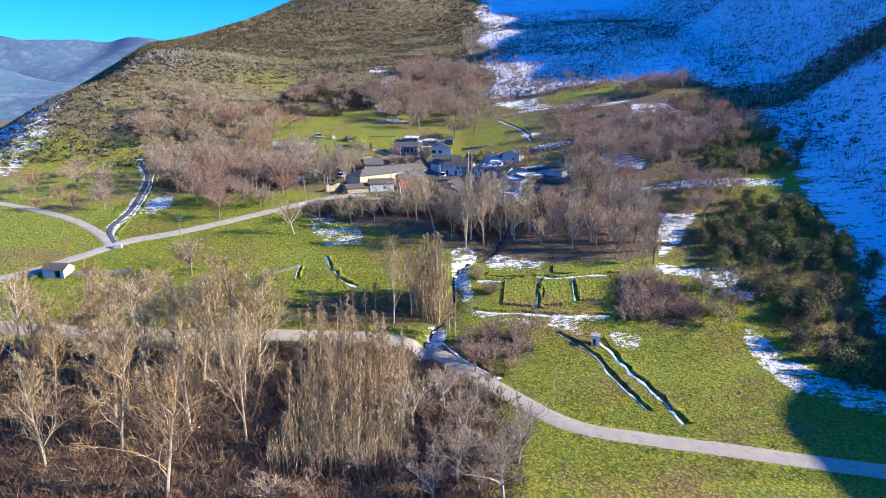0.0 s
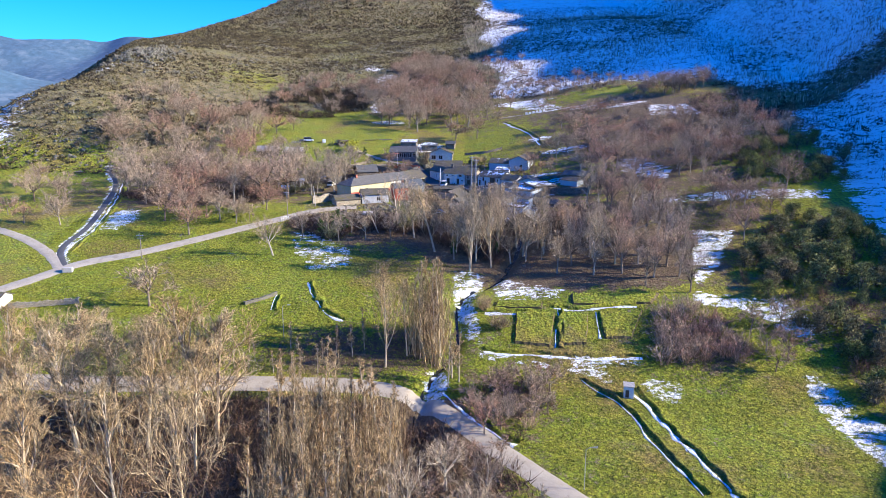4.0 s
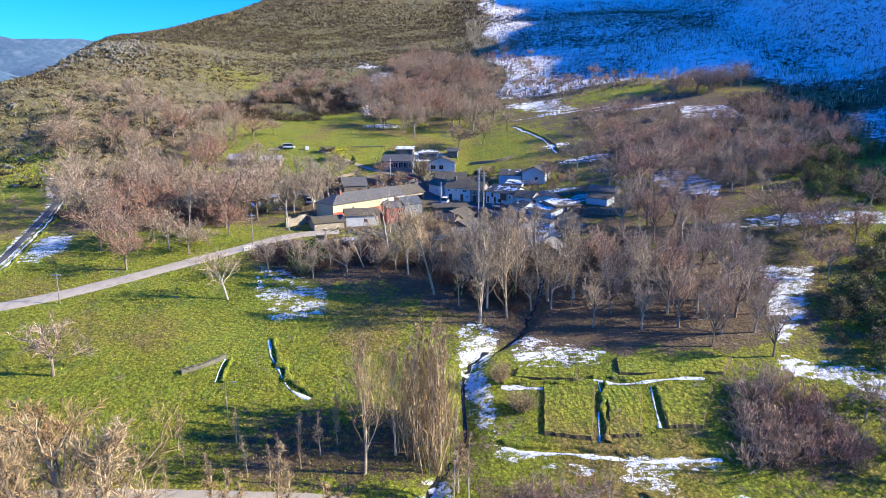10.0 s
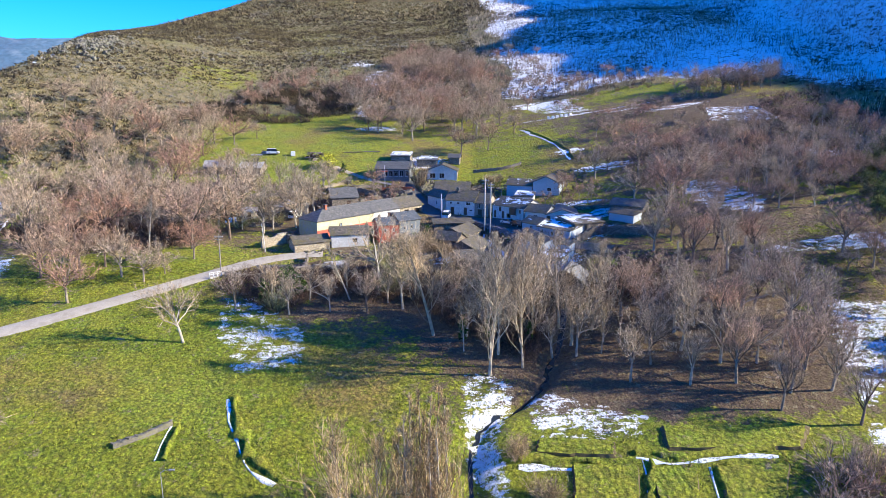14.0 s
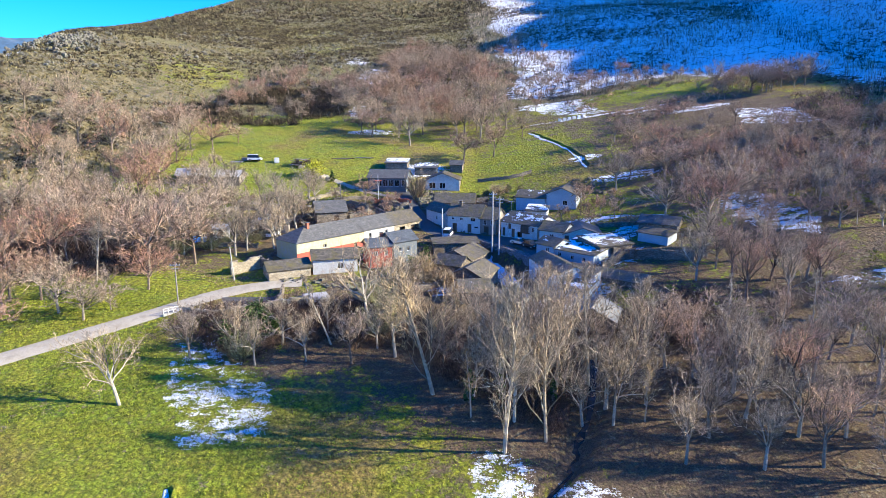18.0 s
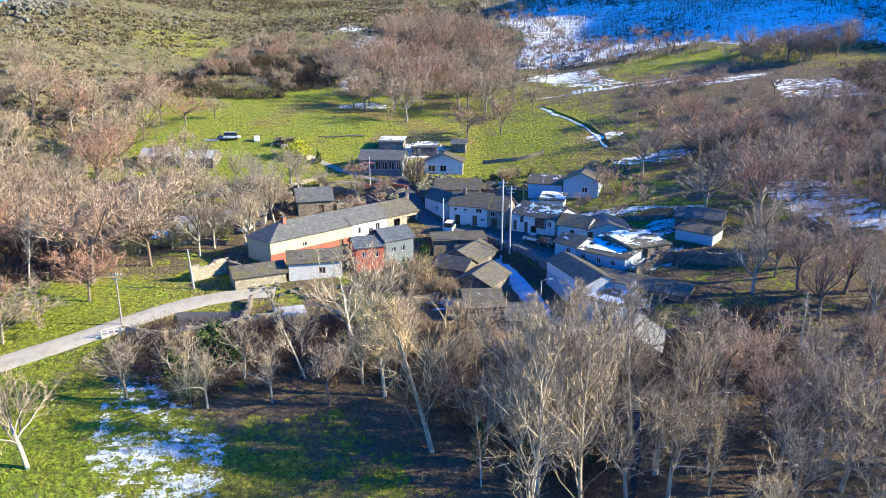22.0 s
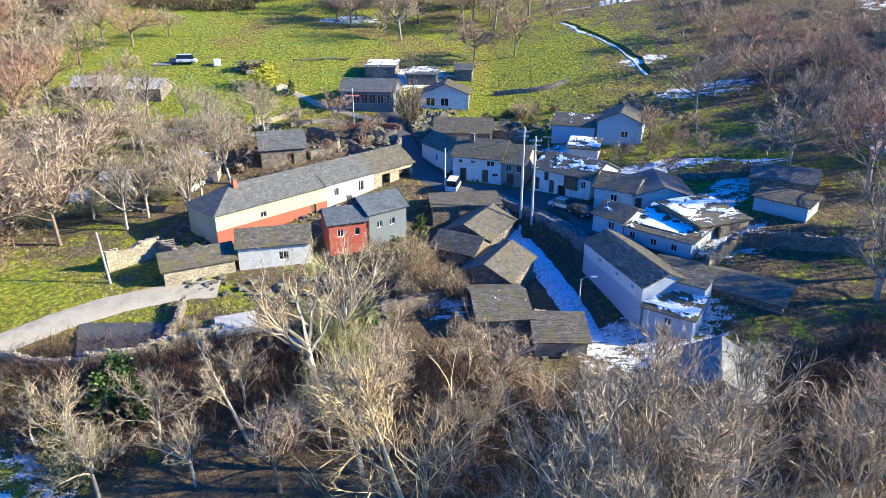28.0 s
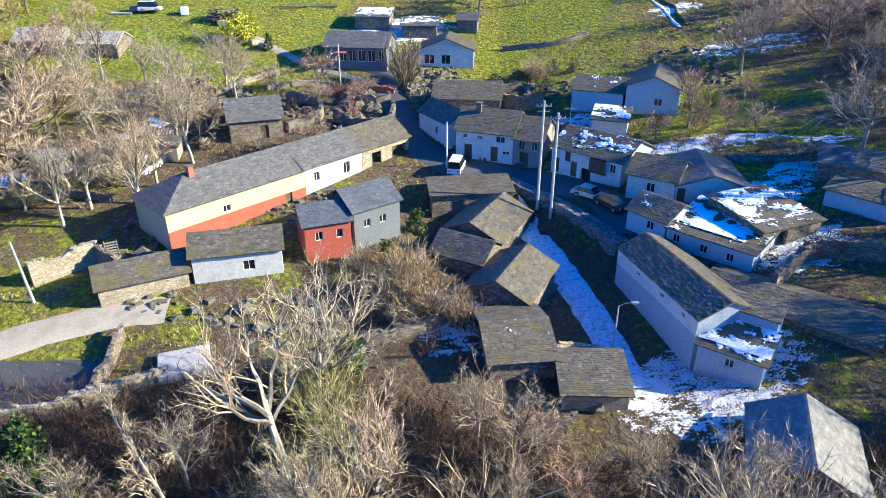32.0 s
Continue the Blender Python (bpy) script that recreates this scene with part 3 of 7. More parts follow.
DRIFTS = [([(0.8, 148), (5.5, 140), (10, 133), (13.5, 129.5)], 1.6), ([(29, 151), (35, 142), (37.5, 128), (40, 115)], 0.7), ([(38, 148), (40.5, 137), (43, 124), (45.3, 110)], 1.5),
          ([(-32, 187), (-30, 181), (-26, 174.5), (-21.5, 170.7)], 0.8), ([(-38.5, 181), (-38.6, 174.5)], 0.5), ([(36.3, 172), (35.8, 168), (35.3, 163.3)], 0.8), ([(27.9, 173.6), (26.5, 167), (25.5, 161)], 0.35),
          ([(11, 173.5), (18, 172.8), (22, 172.6)], 1.1), ([(27, 174), (33, 173), (40, 173.4), (46, 173.4)], 0.9), ([(-100.5, 203), (-101.5, 210), (-101.5, 225), (-107.5, 250), (-116, 275)], 1.0),
          ([(31, 346), (35, 336), (41, 322), (43, 310)], 1.6), ([(39, 273), (45, 270.5), (52, 267.5)], 0.9), ([(9.9, 160.3), (20, 158.8), (30, 157.5), (43, 157)], 1.2)]
ribbon("water", STREAM, 1.1, 0.1, WATER, "dark narrow stream in its bed", "stream", 0.25, "structure", 0.0, 9)
for k, (pts, width) in enumerate(DRIFTS):
    ribbon("snow_drift", pts, width * 0.9, 0.07, DRIFT_M, "line of old snow left in a furrow", "snow", 0.45, "stuff", 0.03, 20 + k, True)
    c = bent(pts, 1.5)
    d = np.gradient(c, axis=0)
    d /= np.linalg.norm(d, axis=1)[:, None]
    side = np.stack([d[:, 1], -d[:, 0]], -1)
    side *= np.where(side[:, :1] + 0.25 * side[:, 1:] < 0, -1, 1)
    # bank added on the sunward side of each drift to shade its snow
    ribbon("shade_bank", list(c + side * (width * 0.5 + 0.75)), 1.9, 0.0, GROUND_M, "low grassy bank added on the sun side to shade a furrow", "bank", 0.3, "stuff", 0.5 if c[0][1] < 200 else 0.3, 60 + k, True)


def garden_plot(quad, label, high=0.45):
    """A raised garden bed: turf on top, a darker brown down its steps."""
    a, b, c, d = (np.array(q, float) for q in quad)
    n, m = 14, 12
    verts, faces, mats = [], [], []
    r = np.random.RandomState(int(a[0] * 10))
    for j in range(m + 1):
        for i in range(n + 1):
            u, v = (min(max((e - 1) / (top - 2) * 0.92 + 0.04, 0), 1) for e, top in ((i, n), (j, m)))
            q = (a * (1 - u) + b * u) * (1 - v) + (d * (1 - u) + c * u) * v + r.uniform(-0.16, 0.16, 2)
            rim = min(i, n - i, j, m - j)
            verts.append((q[0], q[1], float(land(q[0], q[1])) + (-0.25 if rim == 0 else high + r.uniform(-0.07, 0.07))))
    for j in range(m):
        for i in range(n):
            k = j * (n + 1) + i
            faces.append((k, k + n + 1, k + n + 2, k + 1))
            mats.append(1 if min(i, n - 1 - i, j, m - 1 - j) == 0 else 0)
    ob = tagged(new("garden_plot"), label, "garden bed", "garden plots by the stream")
    o = verts[len(verts) // 2]
    ob.matrix_world = pose(o[0], o[1], o[2] - high)
    for key, (name, material) in enumerate((("turf", GROUND_M), ("earth_edge", EDGE_BROWN))):
        some = [q for q, k in zip(faces, mats) if k == key]
        used = sorted({i for q in some for i in q})
        at = {i: k for k, i in enumerate(used)}
        me = bpy.data.meshes.new(name)
        me.from_pydata([(verts[i][0] - o[0], verts[i][1] - o[1], verts[i][2] - o[2] + high) for i in used], [], [tuple(at[i] for i in q) for q in some])
        me.materials.append(material)
        new(name, me).parent = ob


for quad in ([(18, 173.5), (27.2, 172.8), (24.4, 161.2), (16.6, 162.7)], [(28.9, 172.6), (34.6, 172), (32.2, 161.6), (26.8, 161.6)], [(36.9, 172), (47.4, 172.2), (42.2, 162.9), (36.2, 163.1)],
             [(31.5, 179.4), (53, 178), (50, 174), (31, 175)], [(14, 178.3), (25, 176.9), (24.5, 174.2), (13.3, 175.4)]):
    garden_plot(quad, "grassy garden bed with darker edges")


def far_range(name, y0, x0, x1, top, seed, material, label):
    """A far mountain range, built as a ridge with spurs."""
    xs = np.linspace(x0, x1, 90)
    verts, faces, n = [], [], 12
    for i, x in enumerate(xs):
        t = i / 89
        crest = top * (0.55 + 0.45 * math.sin(math.pi * min(1, t * 1.15 + 0.08))) + 60 * float(rough(x, y0, 260, seed)) + 14 * float(rough(x, y0, 60, seed + 1))
        for j in range(n):
            f = j / (n - 1)
            verts.append((x, y0 - 1100 * (1 - f) + 90 * float(rough(x, j * 90, 190, seed + 2)), -90 + (crest + 90) * f ** 1.25 + 22 * float(rough(x, j * 110, 120, seed + 3)) * (f < 0.99)))
        if i:
            a = (i - 1) * n
            faces += [(a + j, a + n + j, a + n + j + 1, a + j + 1) for j in range(n - 1)]
    me = bpy.data.meshes.new(name)
    me.from_pydata(verts, [], faces)
    me.polygons.foreach_set("use_smooth", np.ones(len(faces), bool))
    me.materials.append(material)
    tagged(new(name, me), label, "mountain", kind="structure")


# the blue haze of distance is mixed straight into the base colour
FAR_M = surface("haze_tinted_mountain", (0.06, 0.125, 0.19), (0.1, 0.165, 0.24), 0.006, 0.04, 1.0, 0.0, 0.1, 0.0, where="World", stain=(0.15, 0.21, 0.27))
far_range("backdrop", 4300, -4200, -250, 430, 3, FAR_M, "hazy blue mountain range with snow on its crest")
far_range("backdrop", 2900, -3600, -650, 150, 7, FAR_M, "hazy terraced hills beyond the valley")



# ---- building kit ----
def part(name, data, material, parent, label="", kind=""):
    """Links verts and faces (or a mesh) as one mesh object under a thing or a part."""
    if isinstance(data, tuple):
        me = bpy.data.meshes.new(name)
        me.from_pydata([tuple(v) for v in data[0]], [], data[1])
        me.materials.append(material)
    else:
        me = data
    ob = new(name, me)
    ob.parent = parent
    return tagged(ob, label, kind=kind)


def empty(name, m, label, category, group="", kind=""):
    ob = new(name)
    ob.matrix_world = m
    ob.empty_display_size = 0.2
    return tagged(ob, label, category, group, kind)


def boxes(rows):
    """Boxes (x0, y0, z0, x1, y1, z1) as one set of verts and faces."""
    v, f = [], []
    for x0, y0, z0, x1, y1, z1 in rows:
        a = len(v)
        v += [(x0, y0, z0), (x1, y0, z0), (x1, y1, z0), (x0, y1, z0), (x0, y0, z1), (x1, y0, z1), (x1, y1, z1), (x0, y1, z1)]
        f += [(a, a + 3, a + 2, a + 1), (a + 4, a + 5, a + 6, a + 7), (a, a + 1, a + 5, a + 4), (a + 1, a + 2, a + 6, a + 5), (a + 2, a + 3, a + 7, a + 6), (a + 3, a, a + 4, a + 7)]
    return v, f


def tube(v, f, pts, r0, r1, n):
    """Adds a tapered tube along pts; r1 of 0 ends it in a point."""
    pts = [Vector(p) for p in pts]
    base = len(v)
    for k, p in enumerate(pts):
        d = (pts[min(k + 1, len(pts) - 1)] - pts[max(k - 1, 0)]).normalized()
        s = d.cross(Vector((0.3, 0.9, 0.17)))
        s.normalize()
        u = d.cross(s)
        t = k / (len(pts) - 1)
        r = r0 + (r1 - r0) * t
        if k == len(pts) - 1 and r1 == 0:
            v.append(tuple(p))
            a = base + (k - 1) * n
            f += [(a + i, a + (i + 1) % n, len(v) - 1) for i in range(n)]
            return
        v += [tuple(p + (s * math.cos(2 * math.pi * i / n) + u * math.sin(2 * math.pi * i / n)) * r) for i in range(n)]
        if k:
            a = base + (k - 1) * n
            f += [(a + i, a + (i + 1) % n, a + n + (i + 1) % n, a + n + i) for i in range(n)]
    f.append(tuple(range(len(v) - n, len(v))))


def wall_sheet(length, z0, z1, holes, thick):
    """A wall along x, outer face at y = 0, with openings (x, z, w, h) that go right through."""
    xs = sorted({0, length, *(h[0] for h in holes), *(h[0] + h[2] for h in holes)})
    zs = sorted({z0, z1, *(h[1] for h in holes), *(h[1] + h[3] for h in holes)})
    nx, nz = len(xs), len(zs)
    full = {}
    for i in range(nx - 1):
        for j in range(nz - 1):
            cx, cz = (xs[i] + xs[i + 1]) / 2, (zs[j] + zs[j + 1]) / 2
            full[i, j] = not any(h[0] < cx < h[0] + h[2] and h[1] < cz < h[1] + h[3] for h in holes)
    v = [(x, y, z) for y in (0, thick) for z in zs for x in xs]
    at = lambda i, j, k: k * nx * nz + j * nx + i
    f = []
    for (i, j), solid in full.items():
        if not solid:
            continue
        f += [(at(i, j, 0), at(i + 1, j, 0), at(i + 1, j + 1, 0), at(i, j + 1, 0)), (at(i, j, 1), at(i, j + 1, 1), at(i + 1, j + 1, 1), at(i + 1, j, 1))]
        if not full.get((i - 1, j)):
            f.append((at(i, j, 0), at(i, j + 1, 0), at(i, j + 1, 1), at(i, j, 1)))
        if not full.get((i + 1, j)):
            f.append((at(i + 1, j, 0), at(i + 1, j, 1), at(i + 1, j + 1, 1), at(i + 1, j + 1, 0)))
        if not full.get((i, j - 1)):
            f.append((at(i, j, 0), at(i, j, 1), at(i + 1, j, 1), at(i + 1, j, 0)))
        if not full.get((i, j + 1)):
            f.append((at(i, j + 1, 0), at(i + 1, j + 1, 0), at(i + 1, j + 1, 1), at(i, j + 1, 1)))
    return v, f


def slabs(quad, w, h, lift, seed, gap=0.0):
    """Overlapping roof slabs on a sloping quad (low left, low right, high right, high left)."""
    a, b, c, d = (np.array(p, float) for p in quad)
    r = np.random.RandomState(seed)
    width, run = max(np.linalg.norm(b - a), np.linalg.norm(c - d)), np.linalg.norm((d + c - a - b) / 2)
    nrm = np.cross(b - a + c - d, d - a + c - b)
    nrm /= np.linalg.norm(nrm)
    v, f = [], []
    rows_n = max(1, int(run / h))
    lines = np.sort(np.clip((np.arange(rows_n) + r.uniform(-0.18, 0.18, rows_n)) / rows_n, 0, 1))
    for j in range(rows_n):
        lo, hi = lines[j], min(1.0, lines[j] + 1.45 / rows_n)
        la, lb, ha, hb = a + (d - a) * lo, b + (c - b) * lo, a + (d - a) * hi, b + (c - b) * hi
        n = max(1, int(np.linalg.norm(lb - la) / w))
        cuts = (np.arange(n + 1) + np.concatenate([[0], r.uniform(-0.42, 0.42, n - 1), [0]])) / n if n > 1 else np.array([0.0, 1.0])
        for s, t in zip(cuts, cuts[1:]):
            if r.rand() < gap:
                continue
            jl = r.uniform(-0.3, 0.12) * h / max(run, 0.1)
            up = lift * r.uniform(0.6, 2.2)
            p0, p1, p2, p3 = la + (lb - la) * s, la + (lb - la) * t, ha + (hb - ha) * t, ha + (hb - ha) * s
            drop = (d - a) * jl
            p0, p1 = p0 + drop + nrm * (up + 0.012), p1 + drop + nrm * (up + 0.012 * r.rand())
            k = len(v)
            v += [p0, p1, p2 + nrm * 0.012, p3 + nrm * 0.012, p0 - nrm * up, p1 - nrm * up]
            f += [(k, k + 1, k + 2, k + 3), (k + 4, k + 5, k + 1, k)]
    return v, f


def merged(*sets):
    v, f = [], []
    for a, b in sets:
        k = len(v)
        v += [tuple(p) for p in a]
        f += [tuple(i + k for i in q) for q in b]
    return v, f


def slab_solid(quad, t):
    """A roof plane with thickness t under it."""
    q = [Vector(p) for p in quad]
    n = (q[1] - q[0]).cross(q[3] - q[0]).normalized()
    v = q + [p - n * t for p in q]
    f = [(0, 1, 2, 3), (7, 6, 5, 4), (0, 4, 5, 1), (1, 5, 6, 2), (2, 6, 7, 3), (3, 7, 4, 0)]
    return [tuple(p) for p in v], f


SEED = [100]


def house(A, B, depth, h, label, roof="gable", rise=1.8, wall=STONE, cover=OLDSLATE, holes=(), side=(), band=None, snow=0.0, base=None, over=0.35,
          category="house", top_band=None, gallery=None, chimney=None, hip=0.0, gap=0.02, frame_m=PAINTW, name="house", slab=(0.25, 0.2), side_wall=None, ridge_at=0.5):
    """A house on the front line A-B (left to right as seen from the valley). holes: (along 0-1, sill, width, height, kind)."""
    ax, ay, bx, by = *A, *B
    L = math.hypot(bx - ax, by - ay)
    yaw = math.degrees(math.atan2(by - ay, bx - ax))
    u, n = ((bx - ax) / L, (by - ay) / L), (-(by - ay) / L, (bx - ax) / L)
    ground = [float(land(ax + u[0] * s * L + n[0] * q, ay + u[1] * s * L + n[1] * q)) for s in (0, 0.5, 1) for q in (0, depth)]
    z0 = base if base is not None else (min(ground) * 0.5 + float(land((ax + bx) / 2, (ay + by) / 2)) * 0.5)
    low = min(ground) - z0 - 0.4
    ob = empty(name, pose(ax, ay, z0, 0, 0, yaw), label, category, "houses of the hamlet" if category == "house" else "")
    SEED[0] += 1
    t, side_wall = 0.35, side_wall or wall
    fr = [(s * L - w / 2, z, w, hh) for s, z, w, hh, k in holes]
    part("front_wall", wall_sheet(L, low, h, fr, t), wall, ob)
    if band:
        # painted foot of the wall, a thin coat proud of it
        part("plinth", wall_sheet(L, low, band[0], [q for q in fr if q[1] < band[0]], 0.03), band[1], ob).location = (0, -0.034, 0)
    if top_band:
        part("painted_band", wall_sheet(L, top_band[0], h - 0.02, [q for q in fr if q[1] > top_band[0]], 0.03), top_band[1], ob, "white-painted upper wall").location = (0, -0.034, 0)
    if gallery:
        g0, g1, gz0, gz1 = gallery
        gal = part("timber_gallery", boxes([(g0 * L, -0.5, gz0, g1 * L, -0.02, gz0 + 0.12)]), WOOD, ob, "brown timber gallery")
        part("top_rail", boxes([(g0 * L, -0.5, gz1 - 0.1, g1 * L, -0.02, gz1)]), WOOD, gal)
        nb = int((g1 - g0) * L / 0.22)
        for k in range(nb):
            x0 = g0 * L + k * (g1 - g0) * L / nb
            part("board", boxes([(x0 + 0.01, -0.52, gz0 + 0.08, x0 + 0.2, -0.47, gz1 - 0.04)]), WOOD, gal)
    for s, z, w, hh, kind in holes:
        x0 = s * L - w / 2
        if kind == "gap":
            # a dark panel behind the gap stands in for the unlit inside
            part("dark_opening", boxes([(x0 - 0.1, t + 0.6, z - 0.1, x0 + w + 0.1, t + 0.7, z + hh + 0.1)]), WOOD, ob)
            continue
        opening = part("door" if kind == "door" else "window", boxes([(x0, 0.12, z, x0 + 0.07, 0.24, z + hh), (x0 + w - 0.07, 0.12, z, x0 + w, 0.24, z + hh), (x0, 0.12, z + hh - 0.07, x0 + w, 0.24, z + hh), (x0, 0.06 if kind != "door" else 0.12, z, x0 + w, 0.24, z + 0.06)]
                       + ([(x0 + w / 2 - 0.03, 0.14, z, x0 + w / 2 + 0.03, 0.22, z + hh)] if kind == "win" and w > 0.7 else [])), frame_m if kind == "win" else WOOD, ob)
        part("pane" if kind == "win" else "door_leaf", boxes([(x0 + 0.07, 0.17, z + 0.06, x0 + w - 0.07, 0.2, z + hh - 0.07)]), GLASS if kind == "win" else WOOD, opening)
    # the other walls; gable ends rise to the ridge
    apex = h + rise
    def gable(x0, x1):
        v, f = boxes([(x0, t, low, x1, depth, h)])
        if roof == "gable" and not hip:
            k, m = len(v), depth * ridge_at
            v += [(x0, 0, h), (x1, 0, h), (x1, depth, h), (x0, depth, h), (x0, m, apex - 0.05), (x1, m, apex - 0.05)]
            f += [(k, k + 3, k + 4), (k + 1, k + 5, k + 2), (k, k + 4, k + 5, k + 1), (k + 3, k + 2, k + 5, k + 4)]
        elif roof == "shed":
            k = len(v)
            v += [(x0, 0, h), (x1, 0, h), (x1, depth, h), (x0, depth, h), (x0, depth, apex - 0.05), (x1, depth, apex - 0.05)]
            f += [(k, k + 3, k + 4), (k + 1, k + 5, k + 2), (k, k + 4, k + 5, k + 1), (k + 3, k + 2, k + 5, k + 4)]
        return v, f
    part("side_wall", gable(0, t), side_wall, ob)
    part("side_wall", gable(L - t, L), side_wall, ob)
    back_h = h if roof != "shed" else apex - 0.05
    part("back_wall", boxes([(t, depth - t, low, L - t, depth, back_h)]), side_wall, ob)
    if roof == "gablex":
        for y0 in (0.0, depth - t):
            part("gable_wall", ([(0, y0, h), (L, y0, h), (L / 2, y0, apex - 0.05), (0, y0 + t, h), (L, y0 + t, h), (L / 2, y0 + t, apex - 0.05)], [(0, 1, 2), (3, 5, 4), (0, 2, 5, 3), (1, 4, 5, 2)]), wall, ob)
    o, e = over, over * rise / max(depth * ridge_at if roof == "gable" else (depth if roof == "shed" else L / 2), 0.5)
    m = depth * ridge_at
    if roof == "gable":
        l0, r0 = (hip - o if hip else -o), L + o
        e2 = over * rise / (depth - m)
        faces = [[(-o, -o, h - e), (L + o, -o, h - e), (r0, m, apex), (l0, m, apex)], [(L + o, depth + o, h - e2), (-o, depth + o, h - e2), (l0, m, apex), (r0, m, apex)]]
        if hip:
            faces.append([(-o, depth + o, h - e2), (-o, -o, h - e), (l0, m, apex), (l0, m + 0.01, apex)])
    elif roof == "shed":
        faces = [[(-o, -o, h - e), (L + o, -o, h - e), (L + o, depth + o, apex + e), (-o, depth + o, apex + e)]]
    elif roof == "gablex":
        faces = [[(-o, depth + o, h - e), (-o, -o, h - e), (L / 2, -o, apex), (L / 2, depth + o, apex)], [(L + o, -o, h - e), (L + o, depth + o, h - e), (L / 2, depth + o, apex), (L / 2, -o, apex)]]
    lift = Vector((0, 0, 0.14))
    deck = part("roof", merged(*[slab_solid([Vector(p) + lift for p in q], 0.12) for q in faces]), cover, ob)
    part("slate_covering", merged(*[slabs([Vector(p) + lift for p in q], *slab, 0.02, SEED[0] * 7 + k, gap) for k, q in enumerate(faces)]), cover, deck, kind="stuff")
    if snow:
        rr = random.Random(SEED[0])
        for q in faces[:1]:
            a, b, c, d = (Vector(p) + lift + Vector((0, 0, 0.05)) for p in q)
            v, f = [], []
            nu, nv = max(4, int((b - a).length / 0.1)), max(4, int((d - a).length / 0.1))
            off = rr.uniform(0, 50)
            at = {}
            for i in range(nu + 1):
                for j in range(nv + 1):
                    p = a.lerp(b, i / nu).lerp(d.lerp(c, i / nu), j / nv)
                    k = noise.noise(Vector((i * 0.04 + off, j * 0.055, 0))) + 0.6 * noise.noise(Vector((i * 0.12 + off, j * 0.15, 4))) + 0.45 * noise.noise(Vector((i * 0.35 + off, j * 0.5, 9)))
                    k += (snow - 0.5) * 1.6 - 0.6 * (j < nv * 0.18)
                    if k > 0 and 0 < i < nu and 0 < j < nv:
                        at[i, j] = len(v)
                        v.append(tuple(p + Vector((0, 0, 0.02 + min(k, 0.5) * 0.18))))
            for (i, j), k0 in at.items():
                if (i + 1, j) in at and (i + 1, j + 1) in at and (i, j + 1) in at:
                    f.append((k0, at[i + 1, j], at[i + 1, j + 1], at[i, j + 1]))
            if f:
                part("roof_snow", (v, f), SNOW, ob, "patchy melting snow on the slates", "stuff")
    if chimney:
        s, q = chimney
        ch = part("chimney", boxes([(s * L - 0.3, q * depth - 0.3, h, s * L + 0.3, q * depth + 0.3, apex + 0.9)]), BRICK if wall is CREAM or wall is RED else STONE, ob)
        part("chimney_cap", boxes([(s * L - 0.4, q * depth - 0.4, apex + 0.9, s * L + 0.4, q * depth + 0.4, apex + 1.0)]), SLATE, ch)
    return ob



# ---- the hamlet ----
W = "win"
PALEROOF = slate_surface("pale_fibre_slate", (0.16, 0.16, 0.15), (0.27, 0.265, 0.245), (0.2, 0.2, 0.16), 0.1)
yb = (np.array((-28.9, 251.6)), np.array((-4.0, 277.6)))
def along(s):
    return tuple(yb[0] + (yb[1] - yb[0]) * s)
house(along(0), along(0.5), 7.4, 4.4, "long cream-rendered house with a red foot and slate roof", wall=CREAM, cover=SLATE, rise=2.3, hip=5.0, base=7.0, band=(1.3, RED),
      holes=[(0.4, 2.3, 0.9, 0.8, W), (0.86, 0.2, 1.0, 1.9, "door")], chimney=(0.28, 0.42), side_wall=CREAM)
house(along(0.502), along(0.76), 7.4, 4.3, "white rendered row house under grey slates", wall=WHITE, cover=SLATE, rise=2.2, base=7.2,
      holes=[(0.2, 2.2, 0.8, 1.2, W), (0.72, 1.9, 1.0, 1.6, W)])
house(along(0.762), along(1.0), 7.4, 3.6, "stone barn with a sagging mossy slate roof", wall=PALESTONE, cover=OLDSLATE, rise=2.2, base=7.9,
      holes=[(0.3, 0.6, 1.6, 2.2, "gap"), (0.78, 0.6, 2.6, 2.2, "gap")], gap=0.04)
house((-24.6, 245.6), (-16.0, 247.6), 5.0, 3.0, "low whitewashed house with a mossy slate roof", wall=WHITE, cover=OLDSLATE, rise=1.5, holes=[(0.62, 0.9, 1.2, 1.1, W)])
house((-32.4, 241.6), (-25.0, 245.3), 5.0, 2.0, "low stone barn under a mossy slate roof", wall=PALESTONE, cover=OLDSLATE, rise=1.3, category="barn", name="barn", gap=0.05)
house((-13.8, 249.3), (-9.2, 251.0), 5.2, 4.3, "narrow red-painted house with a slate roof", wall=RED, cover=NEWSLATE, rise=1.3, holes=[(0.3, 2.4, 0.8, 1.0, W), (0.75, 2.4, 0.7, 1.0, W)], chimney=(0.75, 0.7))
house((-8.9, 251.6), (-4.2, 255.2), 5.6, 4.6, "grey rendered house with a blue slate roof", wall=GREYR, cover=NEWSLATE, rise=1.6, holes=[(0.28, 2.4, 0.8, 0.9, W), (0.62, 2.4, 0.8, 0.9, W)])
house((2.6, 275.6), (10.2, 272.9), 7.4, 4.1, "two-storey white house with small upper windows", wall=WHITE, cover=OLDSLATE, rise=2.2,
      holes=[(0.16, 3.0, 0.7, 0.6, W), (0.42, 3.0, 0.8, 0.6, W), (0.78, 2.8, 1.3, 0.9, W), (0.22, 0.1, 1.1, 2.1, "door"), (0.68, 0.1, 1.0, 2.1, "door"), (0.88, 1.2, 1.0, 0.5, W)], chimney=(0.3, 0.4))
